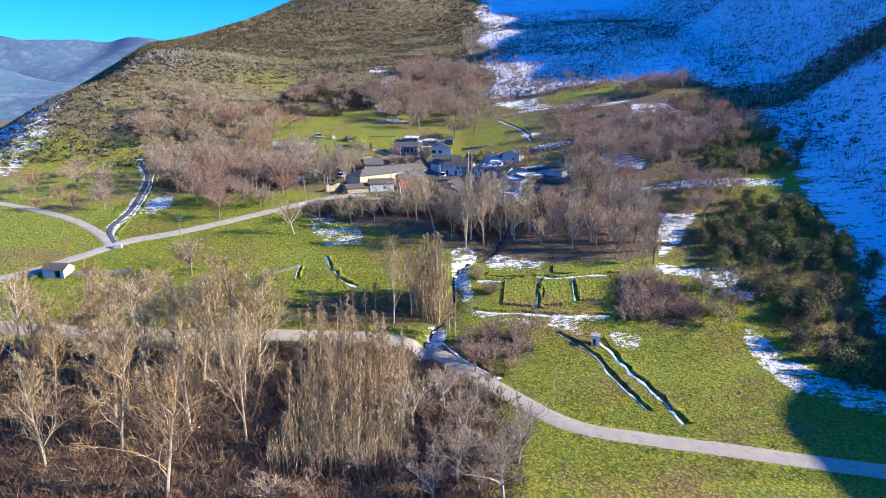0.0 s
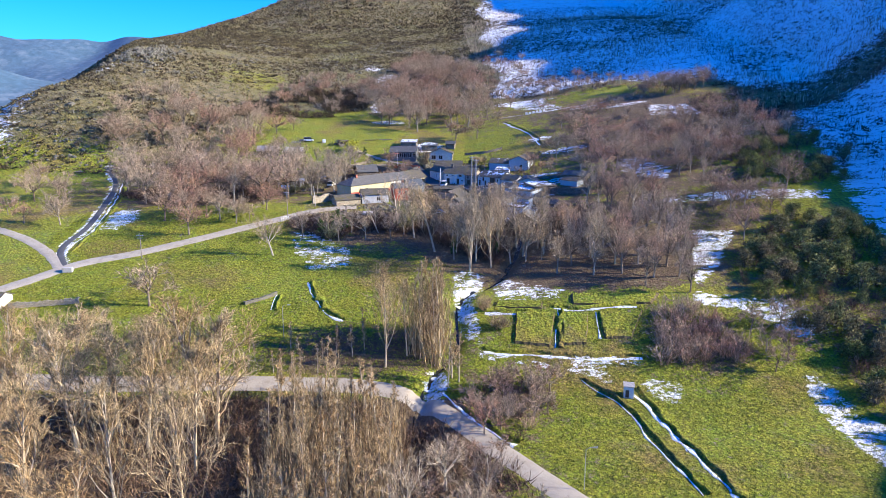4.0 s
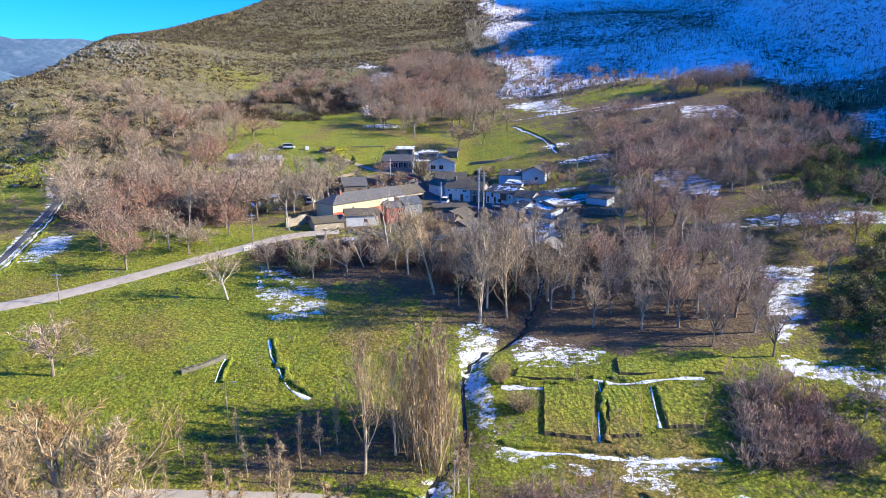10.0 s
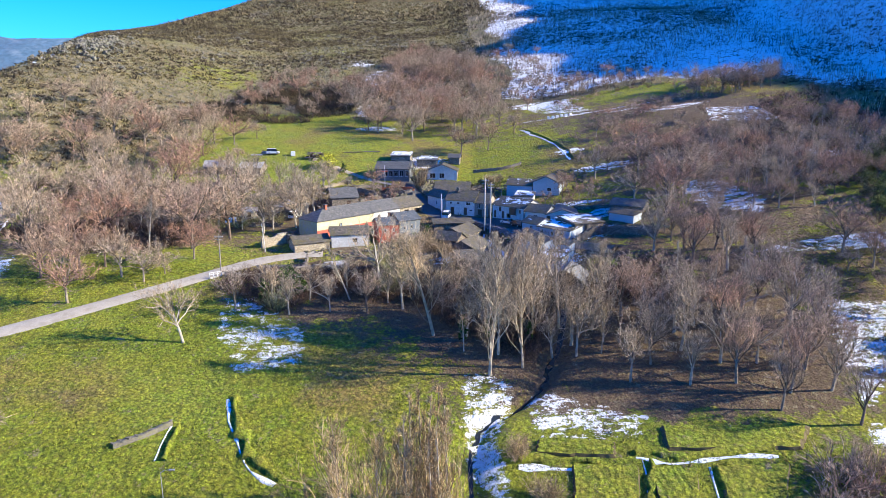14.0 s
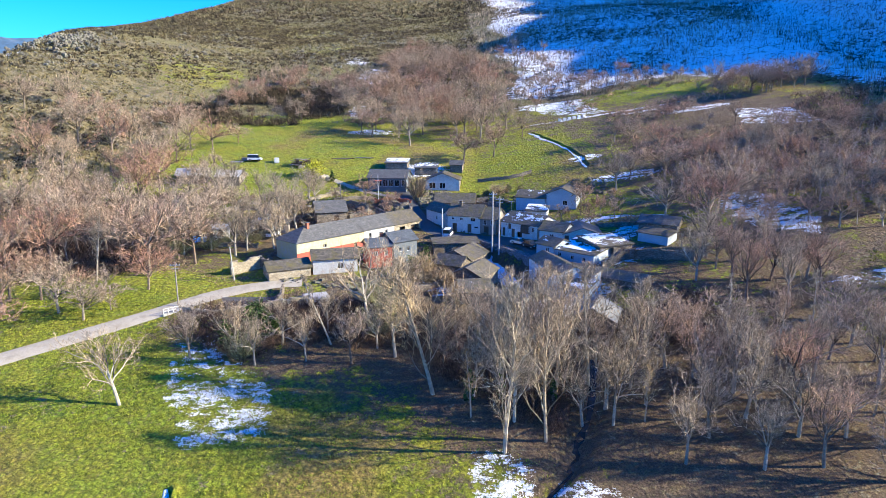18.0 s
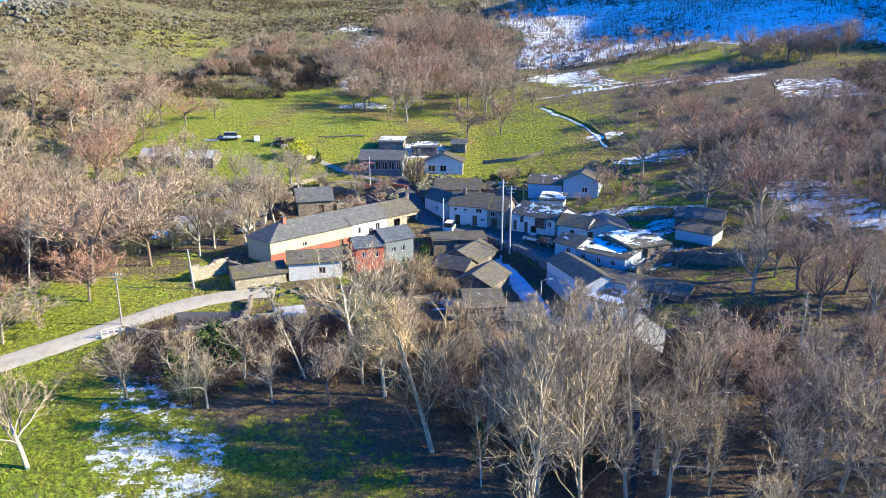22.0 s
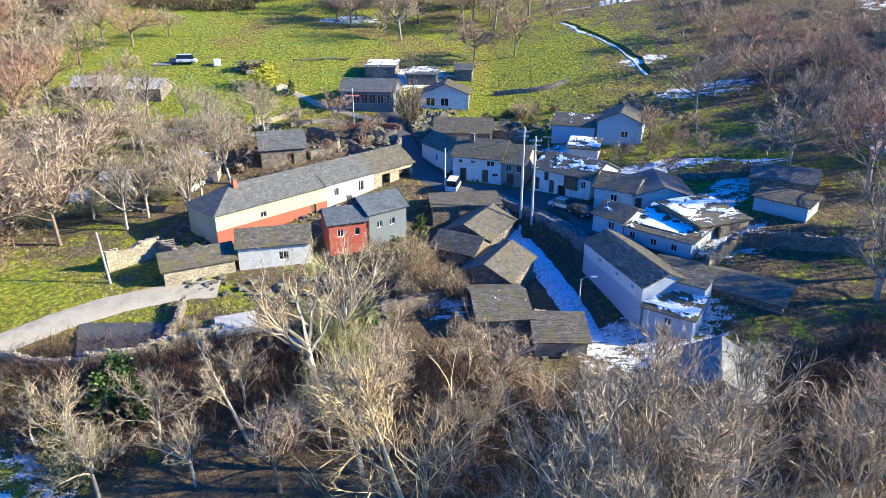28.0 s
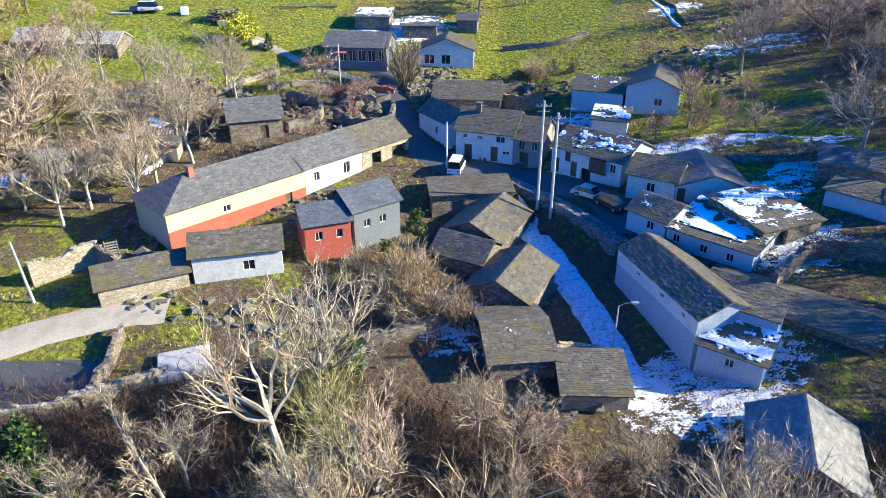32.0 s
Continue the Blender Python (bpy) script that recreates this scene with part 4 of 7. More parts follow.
house((10.25, 272.9), (13.8, 271.4), 7.2, 3.9, "timber-fronted grey house with a balcony", wall=PALEWOOD, cover=OLDSLATE, rise=2.1, holes=[(0.3, 2.4, 0.9, 1.2, W), (0.75, 2.4, 0.8, 1.2, W), (0.4, 0.1, 1.2, 2.0, "door")])
house((-2.6, 284.5), (1.6, 277.6), 5.0, 3.4, "small white house at the bend of the street", wall=WHITE, cover=OLDSLATE, rise=1.6, holes=[(0.6, 1.2, 0.8, 1.0, W)])
house((-0.5, 287.5), (9.5, 286.4), 6.5, 3.4, "ruined stone barn with broken slates", wall=STONE, cover=OLDSLATE, rise=1.9, gap=0.12, holes=[(0.5, 0.1, 1.4, 2.0, "gap")])
house((15.0, 270.0), (22.4, 263.2), 8.2, 3.5, "white house with a brown timber gallery", wall=WHITE, cover=OLDSLATE, rise=1.8, snow=0.45, gallery=(0.58, 0.8, 1.5, 3.3),
      holes=[(0.08, 0.1, 0.8, 2.0, "door"), (0.24, 1.9, 0.8, 1.3, "door"), (0.34, 0.1, 0.9, 2.0, "door"), (0.52, 0.1, 1.4, 1.5, "gap"), (0.88, 1.9, 0.8, 1.1, W)])
house((22.5, 260.6), (27.2, 257.6), 6.5, 3.0, "white house with one window", wall=WHITE, cover=OLDSLATE, rise=1.5, holes=[(0.5, 1.2, 1.0, 1.1, W)])
house((27.3, 257.5), (35.2, 256.6), 9.0, 2.3, "white gabled house with a dark slate roof", roof="gablex", wall=WHITE, cover=SLATE, rise=1.3, base=9.7, holes=[(0.08, 0.1, 0.9, 1.9, "door"), (0.68, 0.7, 1.2, 1.1, W)])
house((20.9, 253.6), (24.0, 249.9), 5.6, 3.2, "narrow two-storey grey house", wall=SHADE_BLUE, cover=OLDSLATE, rise=1.2, snow=0.25, base=7.7, holes=[(0.6, 1.7, 0.9, 1.0, W)])
house((24.1, 249.7), (30.6, 243.4), 7.6, 2.9, "pale house under a snow-covered mossy roof", roof="shed", wall=SHADE_BLUE, cover=OLDSLATE, rise=0.9, snow=0.72, base=7.6,
      holes=[(0.12, 1.5, 0.8, 0.9, W), (0.45, 1.3, 0.8, 0.9, W), (0.75, 1.3, 0.8, 0.9, W)])
house((32.4, 246.0), (39.6, 248.8), 8.0, 2.3, "dark stone barn with snow on a flat roof", roof="shed", wall=STONE, cover=OLDSLATE, rise=0.6, snow=0.6, holes=[(0.3, 0.1, 2.0, 1.8, "gap")], category="barn", name="barn")
house((42.0, 253.4), (46.6, 248.4), 3.6, 1.9, "grey lean-to with a mossy roof", roof="shed", wall=SHADE_BLUE, cover=OLDSLATE, rise=0.6, category="shed", name="shed")
house((43.6, 258.6), (50.6, 254.6), 6.0, 2.0, "old stone byre with a slate roof", wall=STONE, cover=SLATE, rise=1.3, snow=0.2, category="barn", name="barn")
# the L-shaped house by the sunken lane
house((18.6, 247.4), (22.2, 234.0), 6.0, 5.1, "long white and grey house along the sunken lane", wall=SHADE_BLUE, cover=OLDSLATE, rise=1.3, base=4.1, over=0.2, slab=(0.27, 0.22), top_band=(3.5, WHITE),
      holes=[(0.3, 4.2, 0.6, 0.35, W), (0.6, 4.2, 0.6, 0.35, W), (0.85, 4.2, 0.6, 0.35, W)])
house((22.3, 233.4), (26.6, 230.2), 3.6, 3.1, "grey wing with a snowy lean-to roof", roof="shed", wall=SHADE_BLUE, cover=OLDSLATE, rise=1.0, snow=0.62, base=4.2, slab=(0.27, 0.22), holes=[(0.5, 1.7, 0.8, 0.8, W)])
house((24.4, 236.4), (28.6, 233.2), 2.6, 4.6, "plain grey block rising above the lean-to", roof="shed", wall=SHADE_BLUE, cover=OLDSLATE, rise=0.3, base=4.8, over=0.15)
house((25.0, 240.6), (36.4, 231.6), 6.4, 3.2, "long stone wing with a lit slate roof", wall=STONE, cover=OLDSLATE, rise=0.9, base=5.0, holes=[(0.62, 1.2, 0.7, 0.7, W), (0.86, 1.2, 0.9, 1.0, W)], slab=(0.27, 0.22))
house((21.6, 220.0), (28.3, 217.4), 7.5, 2.6, "grey barn with a plain gabled roof", roof="gablex", wall=STONE, cover=PALEROOF, rise=1.9, category="barn", name="barn", slab=(0.27, 0.22))
# roofs between the lanes
house((6.9, 252.2), (11.2, 260.4), 7.2, 2.1, "old stone barn with a lit slate slope", wall=STONE, cover=OLDSLATE, rise=1.7, category="barn", name="barn", base=5.4, gap=0.05, slab=(0.27, 0.22))
house((8.6, 240.6), (12.4, 248.0), 6.6, 2.1, "old stone barn with a lit slate slope", wall=STONE, cover=OLDSLATE, rise=1.6, category="barn", name="barn", base=4.8, gap=0.05, slab=(0.27, 0.22))
house((-0.6, 250.6), (4.6, 247.6), 5.0, 2.2, "dark stone barn with a mossy roof", wall=STONE, cover=OLDSLATE, rise=1.5, category="barn", name="barn", base=5.2, gap=0.05)
house((-0.6, 262.6), (9.4, 263.8), 4.4, 2.3, "low stone outbuilding beside the street", roof="shed", wall=STONE, cover=OLDSLATE, rise=0.5, category="barn", name="barn", base=6.4)
house((4.4, 231.8), (10.0, 232.4), 8.4, 2.3, "stone ruin with a dark slate roof", wall=STONE, cover=OLDSLATE, rise=1.3, category="barn", name="barn", snow=0.15, gap=0.06, slab=(0.27, 0.22), base=4.2)
house((10.1, 228.8), (15.4, 228.6), 4.6, 1.9, "stone ruin with a mossy brown roof", roof="shed", wall=PALESTONE, cover=OLDSLATE, rise=0.8, category="barn", name="barn", gap=0.08, slab=(0.27, 0.22))
# the upper houses
house((-19.4, 305.8), (-8.6, 304.2), 8.0, 4.0, "low grey house with a glazed porch", wall=GREYR, cover=SLATE, rise=1.9, holes=[(0.3, 1.6, 1.3, 1.9, W), (0.45, 1.6, 1.3, 1.9, W), (0.6, 1.6, 1.3, 1.9, W), (0.76, 1.6, 1.3, 1.9, W), (0.92, 1.6, 1.0, 1.9, W)])
house((-3.2, 306.6), (6.4, 305.6), 7.0, 3.0, "stone house with a pale slate roof", roof="gablex", wall=WHITE, cover=OLDSLATE, rise=1.9, side_wall=STONE, holes=[(0.2, 0.6, 1.8, 1.6, W), (0.5, 0.6, 1.6, 1.6, W)])
house((27.6, 283.8), (34.6, 281.2), 9.0, 4.0, "pale rendered house with a low gabled slate roof", roof="gablex", wall=SHADE_BLUE, cover=OLDSLATE, rise=1.6, holes=[(0.62, 1.4, 1.2, 1.1, W)])
house((20.4, 287.2), (27.4, 284.4), 6.5, 3.3, "stone annex with a snowy slate roof", wall=SHADE_BLUE, cover=OLDSLATE, rise=1.5, snow=0.3)
house((21.8, 278.6), (26.4, 277.0), 4.0, 2.3, "small outhouse with snow on its roof", roof="shed", wall=WHITE, cover=OLDSLATE, rise=0.8, snow=0.7, category="shed", name="shed")
house((-29.5, 279.6), (-22.4, 281.8), 8.0, 3.0, "stone barn with a grey slate roof", wall=STONE, cover=SLATE, rise=2.2, holes=[(0.65, 0.1, 1.1, 2.0, "door")], category="barn", name="barn")
house((-39.2, 273.8), (-35.4, 274.2), 3.0, 2.1, "weathered wooden shed with a tin roof", roof="shed", wall=PALEWOOD, cover=SLATE, rise=0.5, category="shed", name="shed")
house((-52.2, 270.4), (-48.6, 271.4), 3.2, 2.2, "small white shed with a pale roof", wall=WHITE, cover=METAL, rise=0.7, category="shed", name="shed", holes=[(0.5, 0.1, 0.9, 1.8, "door")])
house((4.0, 319.0), (7.6, 318.4), 4.0, 2.4, "small stone hut with a slate roof", wall=STONE, cover=SLATE, rise=1.0, category="hut", name="hut")
house((-15.5, 320.5), (-9.0, 319.6), 4.5, 2.4, "low dark shed with snow on its roof", roof="shed", wall=STONE, cover=SLATE, rise=0.8, snow=0.75, category="shed", name="shed")
house((-6.5, 317.0), (0.0, 316.6), 4.5, 2.2, "low dark shed with snow on its roof", roof="shed", wall=STONE, cover=SLATE, rise=0.8, snow=0.55, category="shed", name="shed")
house((-75.0, 310.0), (-66.5, 311.0), 7.0, 2.6, "low stone barn with a pale roof", wall=STONE, cover=CONCRETE, rise=1.6, category="barn", name="barn")
house((-63.5, 309.5), (-56.5, 309.0), 6.0, 2.6, "low stone barn with a pale roof", wall=STONE, cover=CONCRETE, rise=1.5, category="barn", name="barn")
house((-106.5, 174.4), (-100.6, 174.0), 5.0, 2.5, "small pale house beside the road", wall=WHITE, cover=OLDSLATE, rise=1.1, holes=[(0.7, 0.2, 1.6, 1.9, "gap")])
house((36.0, 145.4), (37.8, 145.0), 1.8, 2.3, "little white concrete pump hut", roof="shed", wall=PAINTW, cover=CONCRETE, rise=0.15, category="hut", name="hut", over=0.12, holes=[(0.35, 0.1, 0.7, 1.6, "door")])


def stone_wall(pts, h, thick, material, label, seed, name="stone_wall", coping=True):
    """A standing wall of rough stone with an uneven top and coping stones."""
    r = random.Random(seed)
    c = bent(pts, 0.9)
    ob = empty(name, pose(c[0][0], c[0][1], float(land(*c[0]))), label, "wall", kind="structure")
    o = np.array((c[0][0], c[0][1], float(land(*c[0]))))
    v, f = [], []
    d = np.gradient(c, axis=0)
    d /= np.linalg.norm(d, axis=1)[:, None]
    tops = []
    for k, (p, q) in enumerate(zip(c, d)):
        s = np.array((-q[1], q[0])) * thick / 2
        z = float(land(*p))
        top = z + h * r.uniform(0.82, 1.12)
        tops.append((p, q, top))
        for w, zz in ((s, min(float(land(*(p + s))), float(land(*(p - s)))) - 0.6), (s * 0.8, top), (-s * 0.8, top), (-s, min(float(land(*(p + s))), float(land(*(p - s)))) - 0.6)):
            v.append(tuple(np.array((p[0] + w[0], p[1] + w[1], zz)) - o))
        if k:
            a = 4 * (k - 1)
            f += [(a + i, a + i + 1, a + 5 + i, a + 4 + i) for i in range(3)]
    f += [(3, 2, 1, 0), tuple(range(len(v) - 4, len(v)))]
    part("wall_body", (v, f), material, ob)
    if coping:
        rows = []
        for p, q, top in tops[::1]:
            for _ in range(2):
                w = r.uniform(0.25, 0.45)
                x, y = p[0] - o[0] + r.uniform(-0.4, 0.4) * q[0], p[1] - o[1] + r.uniform(-0.4, 0.4) * q[1]
                rows.append((x - w / 2, y - w / 2, top - o[2] - 0.1, x + w / 2, y + w / 2, top - o[2] + r.uniform(0.03, 0.16)))
        part("coping_stones", boxes(rows), material, ob, kind="stuff")
    return ob


stone_wall([(9.4, 268.2), (12.5, 264.5), (15.6, 259.6), (18.2, 254.6), (19.9, 250.6)], 0.5, 2.0, DRYSTONE, "dark dry-stone retaining wall above the sunken lane", 1)
# sunlight on this ruin is put in through the paler stone
stone_wall([(-40.8, 245.3), (-38.5, 247.5), (-36.2, 249.6)], 2.4, 0.7, PALESTONE, "ruined stone wall in sunlit pale stone", 2)
stone_wall([(-36.2, 249.8), (-32.5, 247.0), (-28.4, 246.2)], 2.2, 0.6, STONE, "broken stone wall of a yard", 3)
# paler stone again carries the sunlit look
stone_wall([(-35, 227.5), (-30, 228.6), (-23, 232.2)], 1.6, 0.6, PALESTONE, "garden wall in sunlit pale stone", 4)
stone_wall([(-14.8, 292.6), (-9.5, 291.5), (-7.4, 292.2)], 1.9, 0.7, STONE, "mossy stone ruin wall", 5)
stone_wall([(-15.5, 286.5), (-11.5, 283.5), (-7.4, 283.6), (-6.6, 288.5)], 2.0, 0.7, STONE, "tumbled stone wall of a ruin", 6)
stone_wall([(10.4, 292), (13, 290.4), (16.6, 290.2)], 2.4, 0.6, STONE, "ruined stone gable", 7)
stone_wall([(2.5, 297), (9, 297), (14, 298)], 1.3, 0.6, STONE, "garden terrace wall", 8)
stone_wall([(31.5, 240.5), (37, 244.5), (44, 242.5), (49, 240)], 2.0, 0.6, STONE, "dark yard wall", 9)
stone_wall([(12, 312), (22, 311), (27.5, 312.5)], 0.8, 0.7, STONE, "terrace wall across the orchard", 10)
stone_wall([(-99, 175), (-92, 176), (-84, 177.5)], 1.2, 0.5, PALESTONE, "low wall beside the road", 11)
stone_wall([(-45, 176.8), (-41.5, 179), (-38.5, 181.4)], 0.7, 0.7, ROCK, "low line of field stones", 12)
stone_wall([(14.2, 236.6), (11.2, 236.2), (10.6, 233.8), (13.5, 233.6), (15.6, 232.4)], 1.5, 0.6, PALESTONE, "pale ruin wall by the lane", 13)
stone_wall([(-60, 290), (-50, 292), (-42, 290), (-34, 291)], 0.9, 0.5, PALESTONE, "low wall of a track", 14)
stone_wall([(-17, 297), (-12, 297.8), (-7, 296.5)], 0.9, 0.5, BRICK, "low red and white garden wall", 15)


def pole(x, y, h, r, material, label, arm="none", lean=0.0, name="utility_pole"):
    ob = empty(name, pose(x, y, float(land(x, y)), 0, lean, 0), label, "pole", "poles along the road")
    v, f = [], []
    tube(v, f, [(0, 0, -0.6), (0, 0, h * 0.5), (0, 0, h)], r, r * 0.65, 8)
    part("shaft", (v, f), material, ob)
    if arm == "cross":
        part("crossarm", boxes([(-0.9, -0.05, h - 0.7, 0.9, 0.05, h - 0.55), (-0.7, -0.05, h - 1.3, 0.7, 0.05, h - 1.18)]), METAL, ob)
        for x0 in (-0.8, -0.3, 0.3, 0.8):
            part("insulator", boxes([(x0 - 0.05, -0.05, h - 0.55, x0 + 0.05, 0.05, h - 0.35)]), PAINTW, ob)
    if arm == "lamp":
        v, f = [], []
        tube(v, f, [(0, 0, h - 0.1), (0.5, 0, h + 0.25), (1.3, 0, h + 0.3)], 0.04, 0.03, 6)
        part("lamp_arm", (v, f), METAL, ob)
        part("lamp_head", boxes([(1.1, -0.12, h + 0.2, 1.75, 0.12, h + 0.36)]), METAL, ob)
    return ob


pole(12.3, 262.3, 13.0, 0.2, CONCRETE, "tall concrete power pole", "cross")
pole(13.6, 260.0, 12.4, 0.2, CONCRETE, "tall concrete power pole", "cross")
pole(1.3, 272.0, 6.4, 0.13, PAINTW, "slim white-painted street pole", "none", name="street_pole")
pole(-15.9, 298.2, 7.2, 0.1, PAINTW, "white pole with a red roof panel beside it", "none", name="flag_pole")
pole(-45.9, 230.6, 8.2, 0.14, PALEWOOD, "weathered wooden power pole beside the road", "cross")
pole(-79.0, 201.6, 6.8, 0.13, PALEWOOD, "weathered wooden power pole beside the road", "cross")
pole(-39.4, 242.6, 6.6, 0.15, CONCRETE, "leaning concrete pole at the hamlet's edge", "none", -4.0)
pole(16.0, 236.6, 5.6, 0.1, CONCRETE, "slim pole beside the snowy lane", "lamp", name="street_lamp")
pole(22.3, 116.6, 6.8, 0.07, METAL, "slim roadside street lamp", "lamp", name="street_lamp")
pole(-101.7, 157.5, 6.8, 0.07, METAL, "slim roadside street lamp", "lamp", name="street_lamp")
pole(-33.5, 165.0, 7.2, 0.07, METAL, "slim roadside street lamp", "lamp", name="street_lamp")
pole(-25.6, 294.5, 6.0, 0.1, PALEWOOD, "wooden pole by the garden", "none")


def railing(p, q, posts):
    """A white metal railing on a low parapet where the road crosses a culvert."""
    (ax, ay), (bx, by) = p, q
    L = math.hypot(bx - ax, by - ay)
    ob = empty("bridge_railing", pose(ax, ay, float(land(ax, ay)), 0, 0, math.degrees(math.atan2(by - ay, bx - ax))), "white metal railing on a low parapet beside the road", "railing")
    part("parapet", boxes([(0, -0.15, -0.8, L, 0.15, 0.45)]), CONCRETE, ob)
    for k in range(posts):
        x = 0.08 + (L - 0.16) * k / (posts - 1)
        part("post", boxes([(x - 0.05, -0.05, 0.45, x + 0.05, 0.05, 1.35)]), PAINTW, ob)
    for z in (0.85, 1.27):
        part("rail", boxes([(0, -0.035, z, L, 0.035, z + 0.08)]), PAINTW, ob)


railing((-47.2, 226.9), (-45.2, 228.7), 4)
# the sunlit look of this wall is in its pale stone colour
stone_wall([(-44.4, 228.6), (-40.0, 227.4), (-35.2, 227.4)], 0.9, 0.6, PALESTONE, "low wall in sunlit pale stone between the road and the meadow", 27)


def cable(p, q, sag):
    """A hanging wire between two poles."""
    a, b = Vector(p), Vector(q)
    v, f = [], []
    tube(v, f, [a.lerp(b, t / 12) - Vector((0, 0, sag * 4 * (t / 12) * (1 - t / 12))) for t in range(13)], 0.018, 0.018, 3)
    me = bpy.data.meshes.new("power_cable")
    me.from_pydata(v, [], f)
    me.materials.append(RUBBER)
    tagged(new("power_cable", me), "thin black overhead cable", "cable", "overhead cables")


for a, b in (((-79.0, 201.6, 6.0), (-45.9, 230.6, 7.5)), ((-45.9, 230.6, 7.5), (-39.4, 242.6, 6.0)), ((12.3, 262.3, 12.3), (1.3, 272.0, 6.2)), ((13.6, 260.0, 11.8), (16.0, 236.6, 5.4))):
    cable((a[0], a[1], float(land(a[0], a[1])) + a[2]), (b[0], b[1], float(land(b[0], b[1])) + b[2]), 0.9)


def car(x, y, yaw, body_m, label, van=False, dz=0.15):
    """A parked car: body, cabin glass, wheels and lights."""
    ob = empty("van" if van else "car", pose(x, y, float(land(x, y)) + dz, 0, 0, yaw), label, "van" if van else "car")
    L, w, hb, hc = (4.3, 0.86, 0.82, 1.42) if not van else (4.4, 0.9, 0.95, 1.9)
    prof = [(-L / 2, 0.3), (-L / 2 + 0.05, hb - 0.05), (-L / 2 + (0.9 if not van else 0.1), hb + 0.06), (L / 2 - 0.95, hb), (L / 2 - 0.1, hb - 0.16), (L / 2, 0.34)]
    v = [(px, s * w * (1 if pz < 0.7 else 0.96), pz) for s in (-1, 1) for px, pz in prof]
    n = len(prof)
    part("body", (v, [tuple(range(n)), tuple(range(2 * n - 1, n - 1, -1))] + [((i + 1) % n, i, n + i, n + (i + 1) % n) for i in range(n)]), body_m, ob)
    c0, c1, c2, c3 = (-1.55, -1.0, 0.45, 1.1) if not van else (-2.1, -2.0, 0.9, 1.5)
    v = [(px, s * (w - (0.04 if pz < 1 else 0.2)), pz) for s in (-1, 1) for px, pz in ((c0, hb + 0.02), (c1, hc), (c2, hc), (c3, hb + 0.01))]
    part("glazing", (v, [(0, 1, 2, 3), (7, 6, 5, 4), (1, 0, 4, 5), (3, 2, 6, 7)]), GLASS, ob)
    part("roof", boxes([(c1 - 0.04, -w + 0.17, hc - 0.02, c2 + 0.04, w - 0.17, hc + 0.04)]), body_m, ob)
    for sx_ in (-1.3, 1.35):
        for s in (-1, 1):
            v, f = [], []
            tube(v, f, [(sx_, s * (w - 0.1), 0.32), (sx_, s * (w + 0.04), 0.32)], 0.32, 0.32, 14)
            wheel = part("wheel", (v, f), RUBBER, ob)
            v, f = [], []
            tube(v, f, [(sx_, s * (w + 0.02), 0.32), (sx_, s * (w + 0.055), 0.32)], 0.18, 0.17, 10)
            part("rim", (v, f), METAL, wheel)
    for s in (-0.55, 0.55):
        part("headlight", boxes([(L / 2 - 0.08, s - 0.15, 0.56, L / 2 + 0.015, s + 0.15, 0.68)]), PAINTW, ob)
        part("tail_light", boxes([(-L / 2 - 0.01, s - 0.12, 0.6, -L / 2 + 0.06, s + 0.12, 0.75)]), RED, ob)


car(18.4, 261.6, -42, METAL, "silver car parked on the shaded street")
car(20.3, 258.6, -60, RUBBER, "dark car parked on the shaded street")
car(2.6, 271.0, 78, PAINTW, "white van parked beside the stone wall", True)
car(-38.4, 271.2, 80, PAINTW, "white van parked behind the sheds", True)
car(-56.5, 327.0, 4, PAINTW, "white van parked on the upper meadow", True)


def block(name, x, y, size, material, label, category, yaw=0.0, sink=0.1):
    """A squared block with worn corners."""
    a, b, c = size
    bm = bmesh.new()
    bmesh.ops.create_cube(bm, size=1.0, matrix=Matrix.Diagonal((a, b, c, 1)))
    bmesh.ops.bevel(bm, geom=bm.edges[:], offset=min(size) * 0.08, segments=1, affect='EDGES')
    me = bpy.data.meshes.new(name)
    bm.to_mesh(me)
    bm.free()
    me.materials.append(material)
    ob = new(name, me)
    ob.matrix_world = pose(x, y, float(land(x, y)) + c / 2 - sink, 0, 0, yaw)
    return tagged(ob, label, category)


block("concrete_block", -94.6, 193.4, (2.4, 1.2, 1.3), CONCRETE, "pale concrete block at the road junction", "block", 10)
block("concrete_slab", -22.0, 233.8, (4.4, 3.6, 0.9), CONCRETE, "pale concrete slab roof of a cistern", "slab", 20, 0.2)
for k, x in enumerate((43.5, 45.2, 46.9, 48.6, 50.3, 52.0)):
    block("beehive", x, 358 + 0.1 * k, (1.1, 0.8, 1.0), PAINTW, "white beehive box in a row on the slope", "beehive", 4 * k)
for x, y, a in ((-31.5, 313, 20), (-33.5, 314.2, 50), (-41, 321.5, 5)):
    block("stacked_stone", x, y, (1.8, 1.1, 0.9), PALESTONE, "heap of pale building stone on the grass", "stone", a)
block("red_awning", -16.4, 304.0, (1.8, 1.4, 0.12), RED, "red sheet awning over the porch steps", "awning", -6, -3.4)
for x, y, a, sz in ((-41, 277.5, 10, (2.2, 1.4, 1.0)), (-42.6, 279.5, 60, (1.4, 1.2, 0.8)), (-39.8, 280.2, 35, (1.8, 0.9, 0.7)), (-44.5, 276.2, 80, (1.2, 1.0, 1.1))):
    block("scrap_crate", x, y, sz, PALEWOOD, "weathered crate in a cluttered yard", "crate", a)


